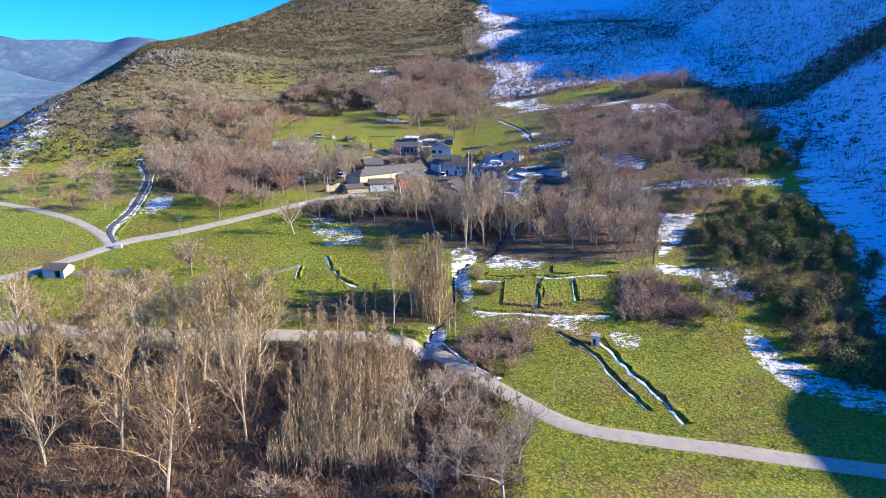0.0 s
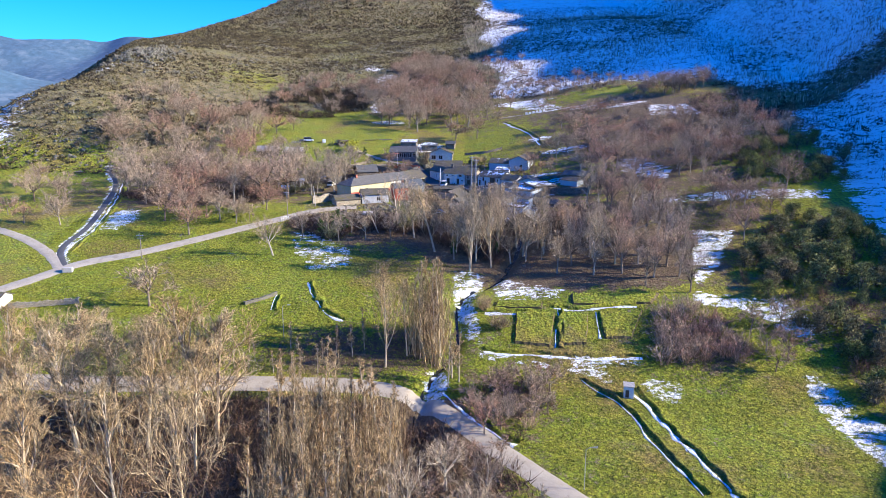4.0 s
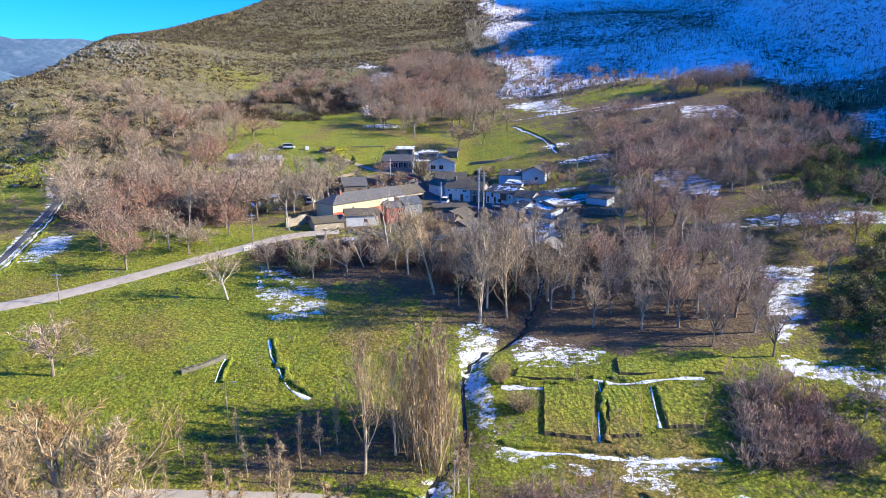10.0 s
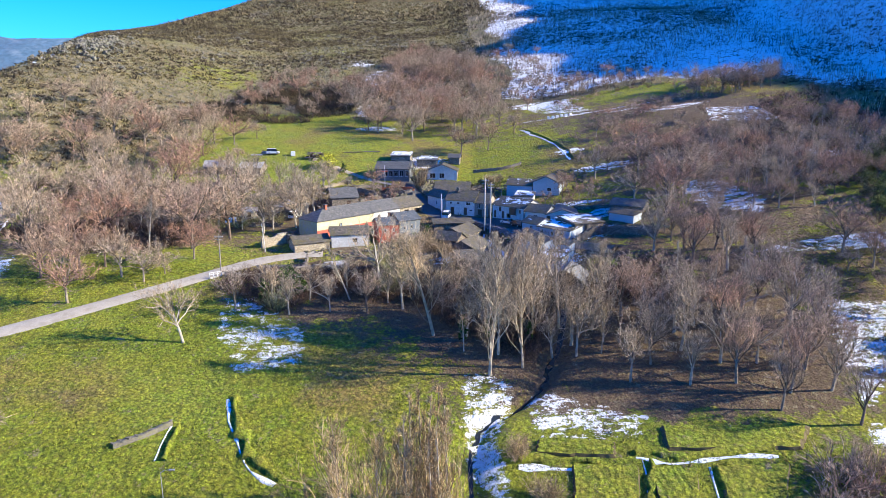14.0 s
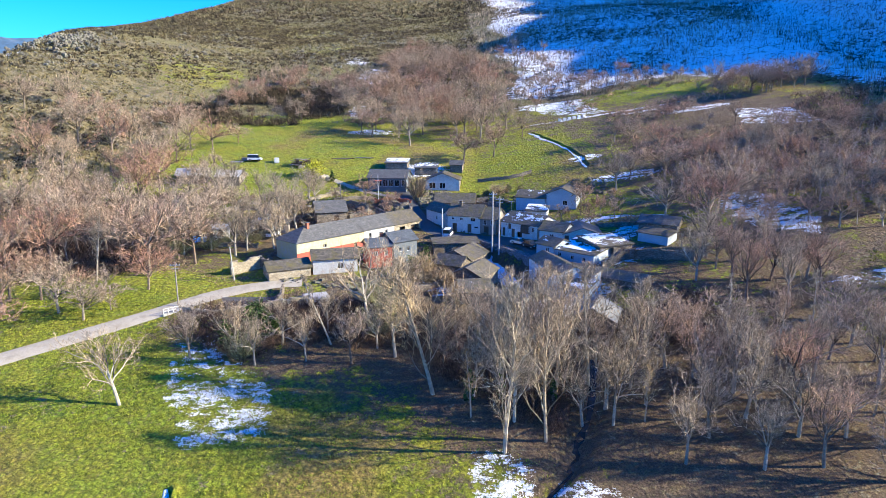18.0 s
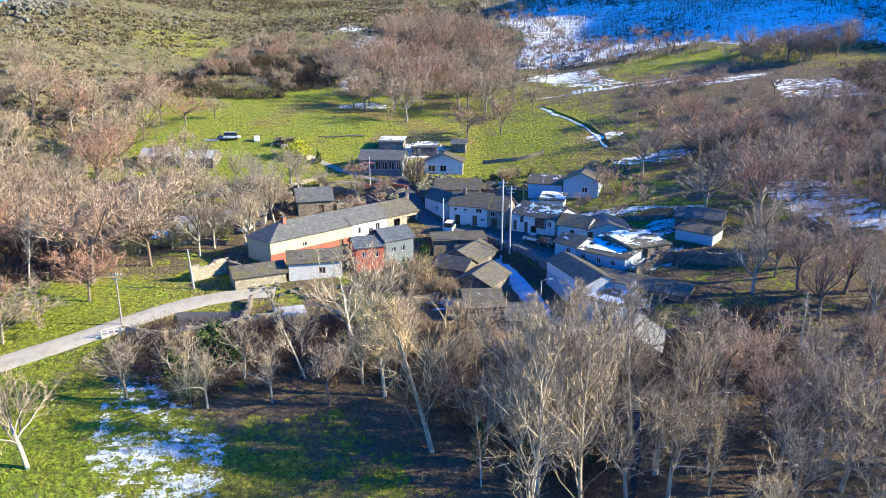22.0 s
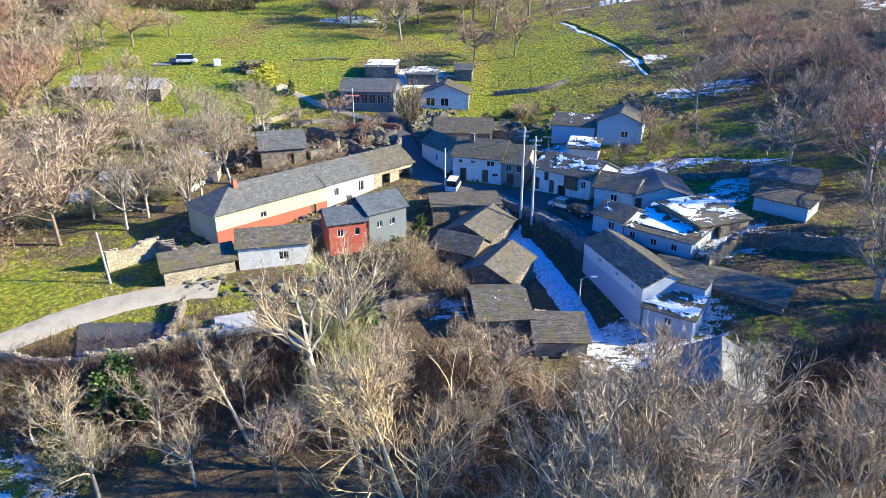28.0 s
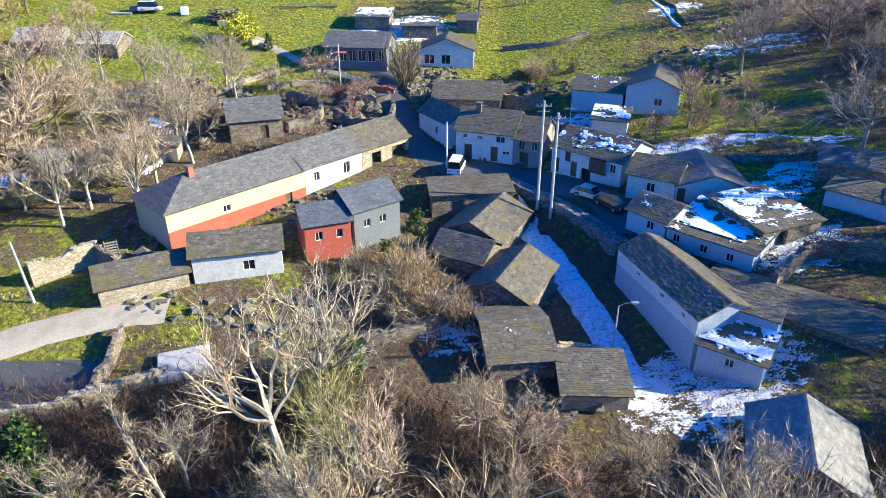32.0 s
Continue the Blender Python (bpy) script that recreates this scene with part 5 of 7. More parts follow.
def steps(x, y, yaw):
    """A short outdoor wooden stair with two stringers."""
    ob = empty("wooden_stair", pose(x, y, float(land(x, y)), 0, 0, yaw), "weathered wooden stair against the ruined wall", "stair")
    for k in range(7):
        part("tread", boxes([(-0.6, k * 0.26, 0.2 * k, 0.6, k * 0.26 + 0.3, 0.2 * k + 0.05)]), PALEWOOD, ob)
    for sx_ in (-0.66, 0.6):
        part("stringer", ([(sx_, -0.1, -0.3), (sx_ + 0.06, -0.1, -0.3), (sx_ + 0.06, 1.9, 1.2), (sx_, 1.9, 1.2), (sx_, -0.1, 0.0), (sx_ + 0.06, -0.1, 0.0), (sx_ + 0.06, 1.9, 1.5), (sx_, 1.9, 1.5)], [(0, 3, 2, 1), (4, 5, 6, 7), (0, 1, 5, 4), (1, 2, 6, 5), (2, 3, 7, 6), (3, 0, 4, 7)]), PALEWOOD, ob)


steps(-34.6, 250.2, 30)


def antenna(x, y, z, h):
    """A television aerial on a thin mast."""
    ob = empty("tv_antenna", pose(x, y, z), "thin metal television aerial above a roof", "antenna")
    v, f = [], []
    tube(v, f, [(0, 0, -0.8), (0, 0, h)], 0.03, 0.025, 5)
    part("mast", (v, f), METAL, ob)
    part("boom", boxes([(-0.9, -0.02, h - 0.3, 0.9, 0.02, h - 0.26)]), METAL, ob)
    for k in range(6):
        part("element", boxes([(-0.8 + k * 0.3, -0.35, h - 0.32, -0.77 + k * 0.3, 0.35, h - 0.29)]), METAL, ob)


antenna(17.6, 273.0, float(land(17.6, 273.0)) + 4.6, 2.6)
antenna(6.0, 277.5, float(land(6.0, 277.5)) + 5.2, 1.4)
for x, y in ((40.5, 270.8), (42.6, 269.6), (44.8, 268.6), (47.0, 267.4)):
    block("fence_post", x, y, (0.16, 0.16, 1.4), PALEWOOD, "weathered fence post on the slope", "post", 10, 0.3)
stone_wall([(-22, 283), (-18, 287), (-19, 292), (-24, 294)], 1.6, 0.8, ROCK, "overgrown tumbled wall of a ruin", 16)
stone_wall([(-13, 279), (-9, 282), (-6.8, 281)], 1.5, 0.8, ROCK, "mossy tumbled wall above the row", 17)
stone_wall([(10, 279.5), (14, 281.5), (19, 280.5)], 1.6, 0.6, STONE, "dark garden wall behind the houses", 18)
stone_wall([(-28, 298), (-22, 299.5), (-17, 299)], 0.8, 0.6, PALESTONE, "pale terrace wall before the upper houses", 19)
stone_wall([(36, 266), (42, 264), (50, 263)], 0.9, 0.6, STONE, "low field wall above the byre", 20)
stone_wall([(-6, 244), (-2, 247), (-1.5, 250)], 1.5, 0.7, STONE, "mossy wall of a sunken yard", 21)


def log_pile(x, y, yaw, rows, length, label, seed, loose=0.0):
    """Cut logs or poles heaped on one another."""
    r = random.Random(seed)
    ob = empty("log_pile", pose(x, y, float(land(x, y)), 0, 0, yaw), label, "log pile")
    for j in range(rows):
        for i in range(rows - j + 2):
            a, w = r.uniform(-loose, loose), r.uniform(0.09, 0.17)
            c = Vector(((i - (rows - j + 2) / 2) * 0.34 + r.uniform(-0.05, 0.05), r.uniform(-0.2, 0.2), 0.14 + j * 0.3 + r.uniform(0, loose * 0.5)))
            d = Vector((math.sin(a), math.cos(a), r.uniform(-loose, loose) * 0.4)) * length * r.uniform(0.4, 0.55)
            v, f = [], []
            tube(v, f, [c - d, c + d], w, w * 0.8, 6)
            part("log", (v, f), WOOD if r.random() < 0.6 else PALEWOOD, ob)


log_pile(-42.5, 323.4, 30, 6, 3.4, "tangled heap of cut branches and logs on the grass", 1, 0.9)
log_pile(-40.2, 324.4, 80, 5, 3.0, "tangled heap of cut branches and logs on the grass", 2, 0.8)
log_pile(-29.5, 329.4, 88, 1, 7.0, "pale felled trunks lying along the meadow", 3, 0.05)
log_pile(-23.0, 330.2, 80, 1, 6.0, "pale felled trunks lying along the meadow", 4, 0.08)
log_pile(-33.0, 278.5, 10, 4, 2.2, "firewood stacked beside the barn", 5, 0.1)
log_pile(-46.5, 273.0, 70, 3, 2.6, "old planks and poles stacked in the yard", 6, 0.3)
log_pile(10.6, 300.8, 20, 3, 2.4, "firewood stacked below the terrace", 7, 0.2)
TARP = surface("blue_tarpaulin", (0.05, 0.16, 0.42), (0.09, 0.24, 0.55), 0.8, 5.0, 0.5, 0.3, 0.03, 0.1)
RUST = surface("rusty_sheet", (0.2, 0.1, 0.06), (0.38, 0.26, 0.2), 0.9, 6.0, 0.7, 0.3, 0.02, 0.2, stain=(0.5, 0.48, 0.45))


def sheet(name, x, y, size, material, label, category, yaw, tilt, up):
    """A thin corrugated or crumpled sheet."""
    v, f = [], []
    n = 12
    for t in (0.0, -0.03):
        for j in range(3):
            for i in range(n + 1):
                v.append(((i / n - 0.5) * size[0], (j / 2 - 0.5) * size[1], 0.05 * (-1) ** i + t))
    h = 3 * (n + 1)
    for j in range(2):
        for i in range(n):
            k = j * (n + 1) + i
            f += [(k, k + 1, k + n + 2, k + n + 1), (h + k, h + k + n + 1, h + k + n + 2, h + k + 1)]
    me = bpy.data.meshes.new(name)
    me.from_pydata(v, [], f)
    me.materials.append(material)
    ob = new(name, me)
    ob.matrix_world = pose(x, y, float(land(x, y)) + up, tilt, 0, yaw)
    return tagged(ob, label, category)


for k, (x, y, a) in enumerate(((-43.5, 283.0, 20), (-41.4, 284.6, 75), (-45.0, 281.0, 50), (-39.6, 282.4, 5), (-43.0, 286.0, 110))):
    sheet("tarpaulin" if k % 2 == 0 else "roofing_sheet", x, y, (2.6, 1.7), (TARP, PAINTW, METAL, RUST, TARP)[k], "crumpled blue tarpaulin over scrap" if k in (0, 4) else "old corrugated sheet lying in a cluttered yard", "tarpaulin" if k % 2 == 0 else "sheet", a, 8 + 4 * k, 0.55)
sheet("roofing_sheet", -54.4, 267.6, (3.0, 2.4), TARP, "blue sheet leaning beside the white shed", "sheet", 12, 24, 0.75)
block("water_tank", -49.5, 326.0, (1.5, 1.3, 1.5), PAINTW, "white plastic water tank on the meadow", "tank", 12)
block("concrete_slab", -62.0, 326.6, (4.0, 1.6, 0.3), CONCRETE, "pale concrete hardstanding on the meadow", "slab", 3)
block("trailer_box", -59.2, 327.2, (2.6, 1.5, 0.9), GREYR, "dark trailer box beside the van", "trailer", 5, -0.15)
# the yard's shade is put into its dark surface colour
block("paved_yard", -33.8, 233.2, (9.4, 9.6, 0.5), STREET_M, "paved yard beside the road, darkened as if in shade", "yard", 24, 0.32)
# wall added on the yard's sun side to throw shade over it
stone_wall([(-28.8, 228.8), (-28.4, 233.0), (-28.8, 237.5)], 1.3, 0.6, STONE, "stone wall along the paved yard", 22)
stone_wall([(-6.4, 236.5), (-1.0, 238.4), (2.6, 241.4)], 1.2, 0.7, STONE, "mossy wall below the barns", 24)
stone_wall([(-52, 262), (-46, 264.5), (-40, 263)], 1.0, 0.6, STONE, "low mossy wall of a garden", 25)
stone_wall([(-36, 296), (-31, 301), (-27, 303)], 0.9, 0.6, PALESTONE, "low wall beside the upper track", 26)
ribbon("track", [(-34, 316.5), (-29, 312), (-22, 306.6), (-13, 301.4), (-9, 299)], 1.8, 0.1, ROAD_M, "pale dirt track over the upper meadow", "track", 0.3, seed=81)
ribbon("track", [(-78, 300), (-64, 298), (-50, 296.6), (-36, 294.6), (-28, 293)], 1.1, 0.1, ROAD_M, "pale dirt track behind the gardens", "track", 0.3, seed=82)



# ---- trees ----
def mesh_of(name, data, material):
    me = bpy.data.meshes.new(name)
    me.from_pydata(data[0], [], data[1])
    me.materials.append(material)
    return me


def turned(r, d, angle, up=0.0):
    """d leant by angle (radians) to a random side."""
    s = d.cross(Vector((r.uniform(-1, 1), r.uniform(-1, 1), r.uniform(-1, 1))))
    if s.length < 1e-4:
        s = Vector((1, 0, 0))
    q = d * math.cos(angle) + s.normalized() * math.sin(angle) + Vector((0, 0, up))
    return q.normalized()


def limb(r, p, d, length, n, wander, up):
    pts = [p]
    for _ in range(n):
        d = turned(r, d, wander * r.uniform(0.3, 1), up)
        p = p + d * (length / n)
        pts.append(p)
    return pts


def twig(r, v, f, p, d, w):
    """The finest shoots: one slender blade each."""
    s = d.cross(Vector((r.uniform(-1, 1), r.uniform(-1, 1), r.uniform(-1, 1)))).normalized() * w
    k = len(v)
    v += [tuple(p - s), tuple(p + s), tuple(p + d)]
    f.append((k, k + 1, k + 2))


def point_on(pts, t):
    k = min(int(t * (len(pts) - 1)), len(pts) - 2)
    q = t * (len(pts) - 1) - k
    return pts[k].lerp(pts[k + 1], q), (pts[k + 1] - pts[k]).normalized()


def bare_tree(seed, kind, H, thick=1.0):
    """Trunk with limbs, and crown of branches and twigs, for a leafless tree of height H."""
    r = random.Random(seed)
    tv, tf, cv, cf = [], [], [], []
    tall = kind in ("poplar", "thin")
    lean = r.uniform(0.02, 0.09)
    trunk = limb(r, Vector((0, 0, -0.5)), turned(r, Vector((0, 0, 1)), lean), (H * 0.93 if tall else H * 0.42) + 0.5, 6, 0.07, 0.02)
    rt = H * (0.014 if tall else 0.024 if kind != 'veteran' else 0.021)
    tube(tv, tf, trunk, rt, rt * (0.15 if tall else 0.6), 6)
    n1, n2, n3, n4 = {"poplar": (24, 6, 4, 5), "thin": (13, 4, 3, 5), "chestnut": (12, 7, 5, 5), "small": (8, 6, 4, 6), "near": (10, 8, 5, 7), "veteran": (7, 7, 5, 6)}[kind]
    for i in range(n1):
        if tall:
            t = (0.12 if kind == 'poplar' else 0.22) + 0.8 * (i + r.random()) / n1 if kind == 'poplar' else 0.22 + 0.74 * (i + r.random()) / n1
            p, d = point_on(trunk, t)
            l1 = H * (0.5 if kind == "poplar" else 0.26) * (1.08 - t) * r.uniform(0.7, 1.25)
            d1 = turned(r, Vector((0, 0, 1)), r.uniform(0.3, 0.72))
            up = 0.10
        else:
            t = r.uniform(0.55, 1.0)
            p, d = point_on(trunk, t)
            l1 = H * 0.5 * (r.uniform(0.9, 1.08) if kind == 'chestnut' else r.uniform(0.75, 1.15))
            a = i / n1 * 2 * math.pi + r.uniform(-0.4, 0.4)
            e = r.uniform(0.3, 1.2) if kind not in ('near', 'veteran') else r.uniform(0.15, 1.0)
            d1 = Vector((math.cos(a) * math.sin(e), math.sin(a) * math.sin(e), math.cos(e)))
            up = 0.05 if kind not in ('near', 'veteran') else 0.08
        b1 = limb(r, p, d1, l1, 5, 0.33, up)
        r1 = rt * (0.32 if tall else 0.42 if kind != 'veteran' else 0.6)
        tube(tv, tf, b1, r1, r1 * 0.3, 4)
        for _ in range(n2):
            q, e = point_on(b1, r.uniform(0.25, 1.0))
            l2 = l1 * r.uniform(0.28, 0.52)
            b2 = limb(r, q, turned(r, e, r.uniform(0.4, 0.9), up), l2, 3, 0.42, up)
            tube(cv, cf, b2, max(r1 * 0.36, 0.036), 0.016, 3)
            for _ in range(n3):
                s, g = point_on(b2, r.uniform(0.2, 1.0))
                l3 = l2 * r.uniform(0.4, 0.7)
                b3 = limb(r, s, turned(r, g, r.uniform(0.35, 0.9), up), l3, 3 if kind in ("near", "veteran") else 1, 0.4 if kind in ("near", "veteran") else 0.2, up)
                if kind in ("near", "veteran"):
                    tube(cv, cf, b3, 0.026, 0, 3)
                else:
                    for _ in (0, 1):
                        twig(r, cv, cf, b3[0], b3[1] - b3[0], 0.04 * thick)
                for _ in range(n4):
                    s4, g4 = point_on(b3, r.uniform(0.25, 0.95))
                    size = max(l3 * 0.6, 0.6) if kind not in ("near", "veteran") else max(l3 * 0.45, 0.4)
                    twig(r, cv, cf, s4, turned(r, g4, r.uniform(0.4, 0.9), up) * size * r.uniform(0.7, 1.4), (0.027 if kind not in ("near", "veteran") else 0.019) * thick)
    return (tv, tf), (cv, cf)


def bare_bush(seed, H, W_, stems, twigs, thick=1.0):
    r = random.Random(seed)
    tv, tf, cv, cf = [], [], [], []
    for _ in range(stems):
        a, e = r.uniform(0, 2 * math.pi), r.uniform(0, 1.0)
        q = Vector((math.cos(a), math.sin(a), 0)) * W_ * 0.25 * r.random()
        d = Vector((math.cos(a) * math.sin(e) * W_ / H, math.sin(a) * math.sin(e) * W_ / H, math.cos(e))).normalized()
        b = limb(r, q - Vector((0, 0, 0.2)), d, H * r.uniform(0.7, 1.1), 3, 0.25, 0.08)
        tube(tv, tf, b, 0.05 * thick, 0.015, 3)
        for _ in range(twigs):
            p, g = point_on(b, r.uniform(0.2, 1.0))
            b2 = limb(r, p, turned(r, g, r.uniform(0.3, 0.9), 0.1), H * r.uniform(0.18, 0.35), 1, 0.2, 0.05)
            tube(cv, cf, b2, 0.035 * thick, 0, 3)
            for _ in range(2):
                s, g2 = point_on(b2, r.uniform(0.3, 0.9))
                twig(r, cv, cf, s, turned(r, g2, 0.6, 0.1) * H * r.uniform(0.12, 0.22), 0.03 * thick)
    return (tv, tf), (cv, cf)


def leafy_bush(seed, H, W_, clumps, leaves, size):
    """An evergreen: stems and clumps of small leaf blades with gaps between."""
    r = random.Random(seed)
    tv, tf, cv, cf = [], [], [], []
    for _ in range(clumps):
        a, e, q = r.uniform(0, 2 * math.pi), r.uniform(0.05, 1.5), r.uniform(0.55, 1.0)
        c = Vector((math.cos(a) * math.sin(e) * W_ / 2, math.sin(a) * math.sin(e) * W_ / 2, math.cos(e) * H * 0.9 + 0.2)) * q
        tube(tv, tf, [Vector((0, 0, -0.2)) + Vector((c.x, c.y, 0)) * 0.15, c * 0.6, c], 0.05, 0.012, 3)
        cr = r.uniform(0.35, 0.75) * min(W_, H) * 0.3
        for _ in range(leaves):
            p = c + Vector((r.gauss(0, 1), r.gauss(0, 1), r.gauss(0, 0.8))) * cr * 0.6
            d = turned(r, (p - c + Vector((0, 0, 0.3))).normalized(), r.uniform(0, 0.9)) * size * r.uniform(0.7, 1.5)
            s = d.cross(Vector((r.uniform(-1, 1), r.uniform(-1, 1), r.uniform(-1, 1)))).normalized() * size * 0.38
            k = len(cv)
            cv += [tuple(p - d * 0.5), tuple(p + s), tuple(p + d * 0.6), tuple(p - s)]
            cf.append((k, k + 1, k + 2, k + 3))
    return (tv, tf), (cv, cf)


KINDS = {}


def kind_of(key, name, label, category, group, makes, trunk_m, crown_m):
    """Meshes for one kind of tree; trees of the kind share them."""
    KINDS[key] = (name, label, category, group, [(mesh_of("trunk", t, trunk_m), mesh_of("crown", c, crown_m)) for t, c in makes])


kind_of("poplar", "poplar_tree", "tall leafless poplar with pale upright limbs", "tree", "poplars of the valley", [bare_tree(k, "poplar", 21, 0.85) for k in (1, 2, 3, 4)], POPLAR_B, POPLAR_T)
kind_of("thin", "young_poplar_tree", "slender leafless young poplar in a thicket", "tree", "poplar thicket", [bare_tree(k, "thin", 12) for k in (11, 12, 13)], POPLAR_B, POPLAR_T)
kind_of("chestnut", "chestnut_tree", "broad leafless chestnut with a brown rounded crown", "tree", "chestnut woods", [bare_tree(k, "chestnut", 13, 1.15) for k in (21, 22, 23, 24, 25)], CHEST_B, CHEST_T)
kind_of("ash", "ash_tree", "leafless grey tree with open branches", "tree", "trees before the hamlet", [bare_tree(k, "near", 13, 0.85) for k in (31, 32, 33, 35)] + [bare_tree(34, "thin", 13, 0.8)], ASH_B, ASH_T)
kind_of("veteran", "ash_tree", "large pale leafless tree with long forking limbs", "tree", "trees before the hamlet", [bare_tree(39, "veteran", 16, 0.8)], PALE_B, ASH_T)
kind_of("maple", "chestnut_tree", "leafless chestnut with fine reddish twigs before the hamlet", "tree", "trees before the hamlet", [bare_tree(k, "near", 12, 0.9) for k in (36, 37, 38)], CHEST_B, MAPLE_T)
kind_of("aspen", "poplar_tree", "tall leafless grey-white poplar by the stream", "tree", "trees before the hamlet", [bare_tree(k, "poplar", 21, 0.75) for k in (5, 6)], POPLAR_B, ASH_T)
kind_of("small", "fruit_tree", "small leafless tree with spreading branches", "tree", "small bare trees", [bare_tree(k, "small", 7, 1.1) for k in (41, 42, 43)], CHEST_B, CHEST_T)
kind_of("bush", "bare_bush", "leafless tangled bush with thin brown stems", "bush", "bare bushes", [bare_bush(k, 2.6, 3.2, 16, 8, 0.7) for k in (51, 52, 53)], BUSH_T, BUSH_T)
kind_of("hazel", "hazel_bush", "broad leafless hazel bush with warm brown stems", "bush", "bare bushes", [bare_bush(k, 2.8, 3.4, 30, 9, 0.8) for k in (81, 82)], CHEST_T, CHEST_T)
kind_of("gold", "willow_bush", "straw-coloured leafless willow bush with upright shoots", "bush", "bare bushes", [bare_bush(k, 4.2, 4.0, 70, 8, 0.8) for k in (56, 57)], GOLD_T, GOLD_T)
kind_of("moss", "lichened_bush", "yellow-green lichened willow bush with fine shoots", "bush", "bare bushes", [bare_bush(k, 4.6, 4.2, 60, 9, 0.7) for k in (58, 59)], MOSS_T, MOSS_T)
kind_of("green", "evergreen_bush", "dark evergreen bush on the damp slope", "bush", "evergreen bushes", [leafy_bush(k, 4.2, 4.2, 46, 34, 0.26) for k in (61, 62, 63, 64)], CHEST_B, LEAF_D)
kind_of("yellow", "yellow_bush", "bright yellow-green bush in leaf", "bush", "", [leafy_bush(66, 4.2, 4.2, 40, 26, 0.3)], CHEST_B, LEAF_Y)
kind_of("ivy", "ivy_tangle", "green ivy climbing on a tree stem", "ivy", "ivy tangles", [leafy_bush(k, 5.5, 1.6, 30, 22, 0.26) for k in (71, 72)], CHEST_B, LEAF_I)
kind_of("fir", "conifer_tree", "small dark green conifer beside the houses", "tree", "", [leafy_bush(76, 4.4, 2.0, 40, 24, 0.26)], CHEST_B, LEAF_I)

TR = random.Random(7)


def plant(key, x, y, size=1.0, wide=None, lean=0.0, which=None, label=""):
    name, lab, cat, group, meshes = KINDS[key]
    tm, cm = meshes[TR.randrange(len(meshes)) if which is None else which]
    ob = empty(name, pose(x, y, float(land(x, y)) - 0.05, 0, lean, TR.uniform(0, 360) if not lean else TR.uniform(-40, 40)), label or lab, cat, group)
    w = wide or size
    ob.scale = (w, w, size)
    for n, me in (("trunk", tm), ("crown", cm)):
        o = new(n, me)
        o.parent = ob
    return ob


def inside(x, y, poly):
    hit = False
    for (ax, ay), (bx, by) in zip(poly, poly[1:] + poly[:1]):
        if (ay > y) != (by > y) and x < (bx - ax) * (y - ay) / (by - ay) + ax:
            hit = not hit
    return hit


PLACED = []


def wood(keys, poly, gap, lo, hi, seed, limit=400, free=()):
    """Trees over a stretch of ground, no nearer to one another than gap."""
    r = random.Random(seed)
    xs, ys = [p[0] for p in poly], [p[1] for p in poly]
    got, tries = 0, 0
    while got < limit and tries < limit * 14:
        tries += 1
        x, y = r.uniform(min(xs), max(xs)), r.uniform(min(ys), max(ys))
        if not inside(x, y, poly) or any((x - a) ** 2 + (y - b) ** 2 < (gap * r.uniform(0.7, 1)) ** 2 for a, b in PLACED):
            continue
        if any((x - a) ** 2 + (y - b) ** 2 < c * c for a, b, c in free):
            continue
        PLACED.append((x, y))
        s = r.uniform(lo, hi)
        plant(r.choice(keys), x, y, s, s * r.uniform(0.85, 1.2))
        got += 1


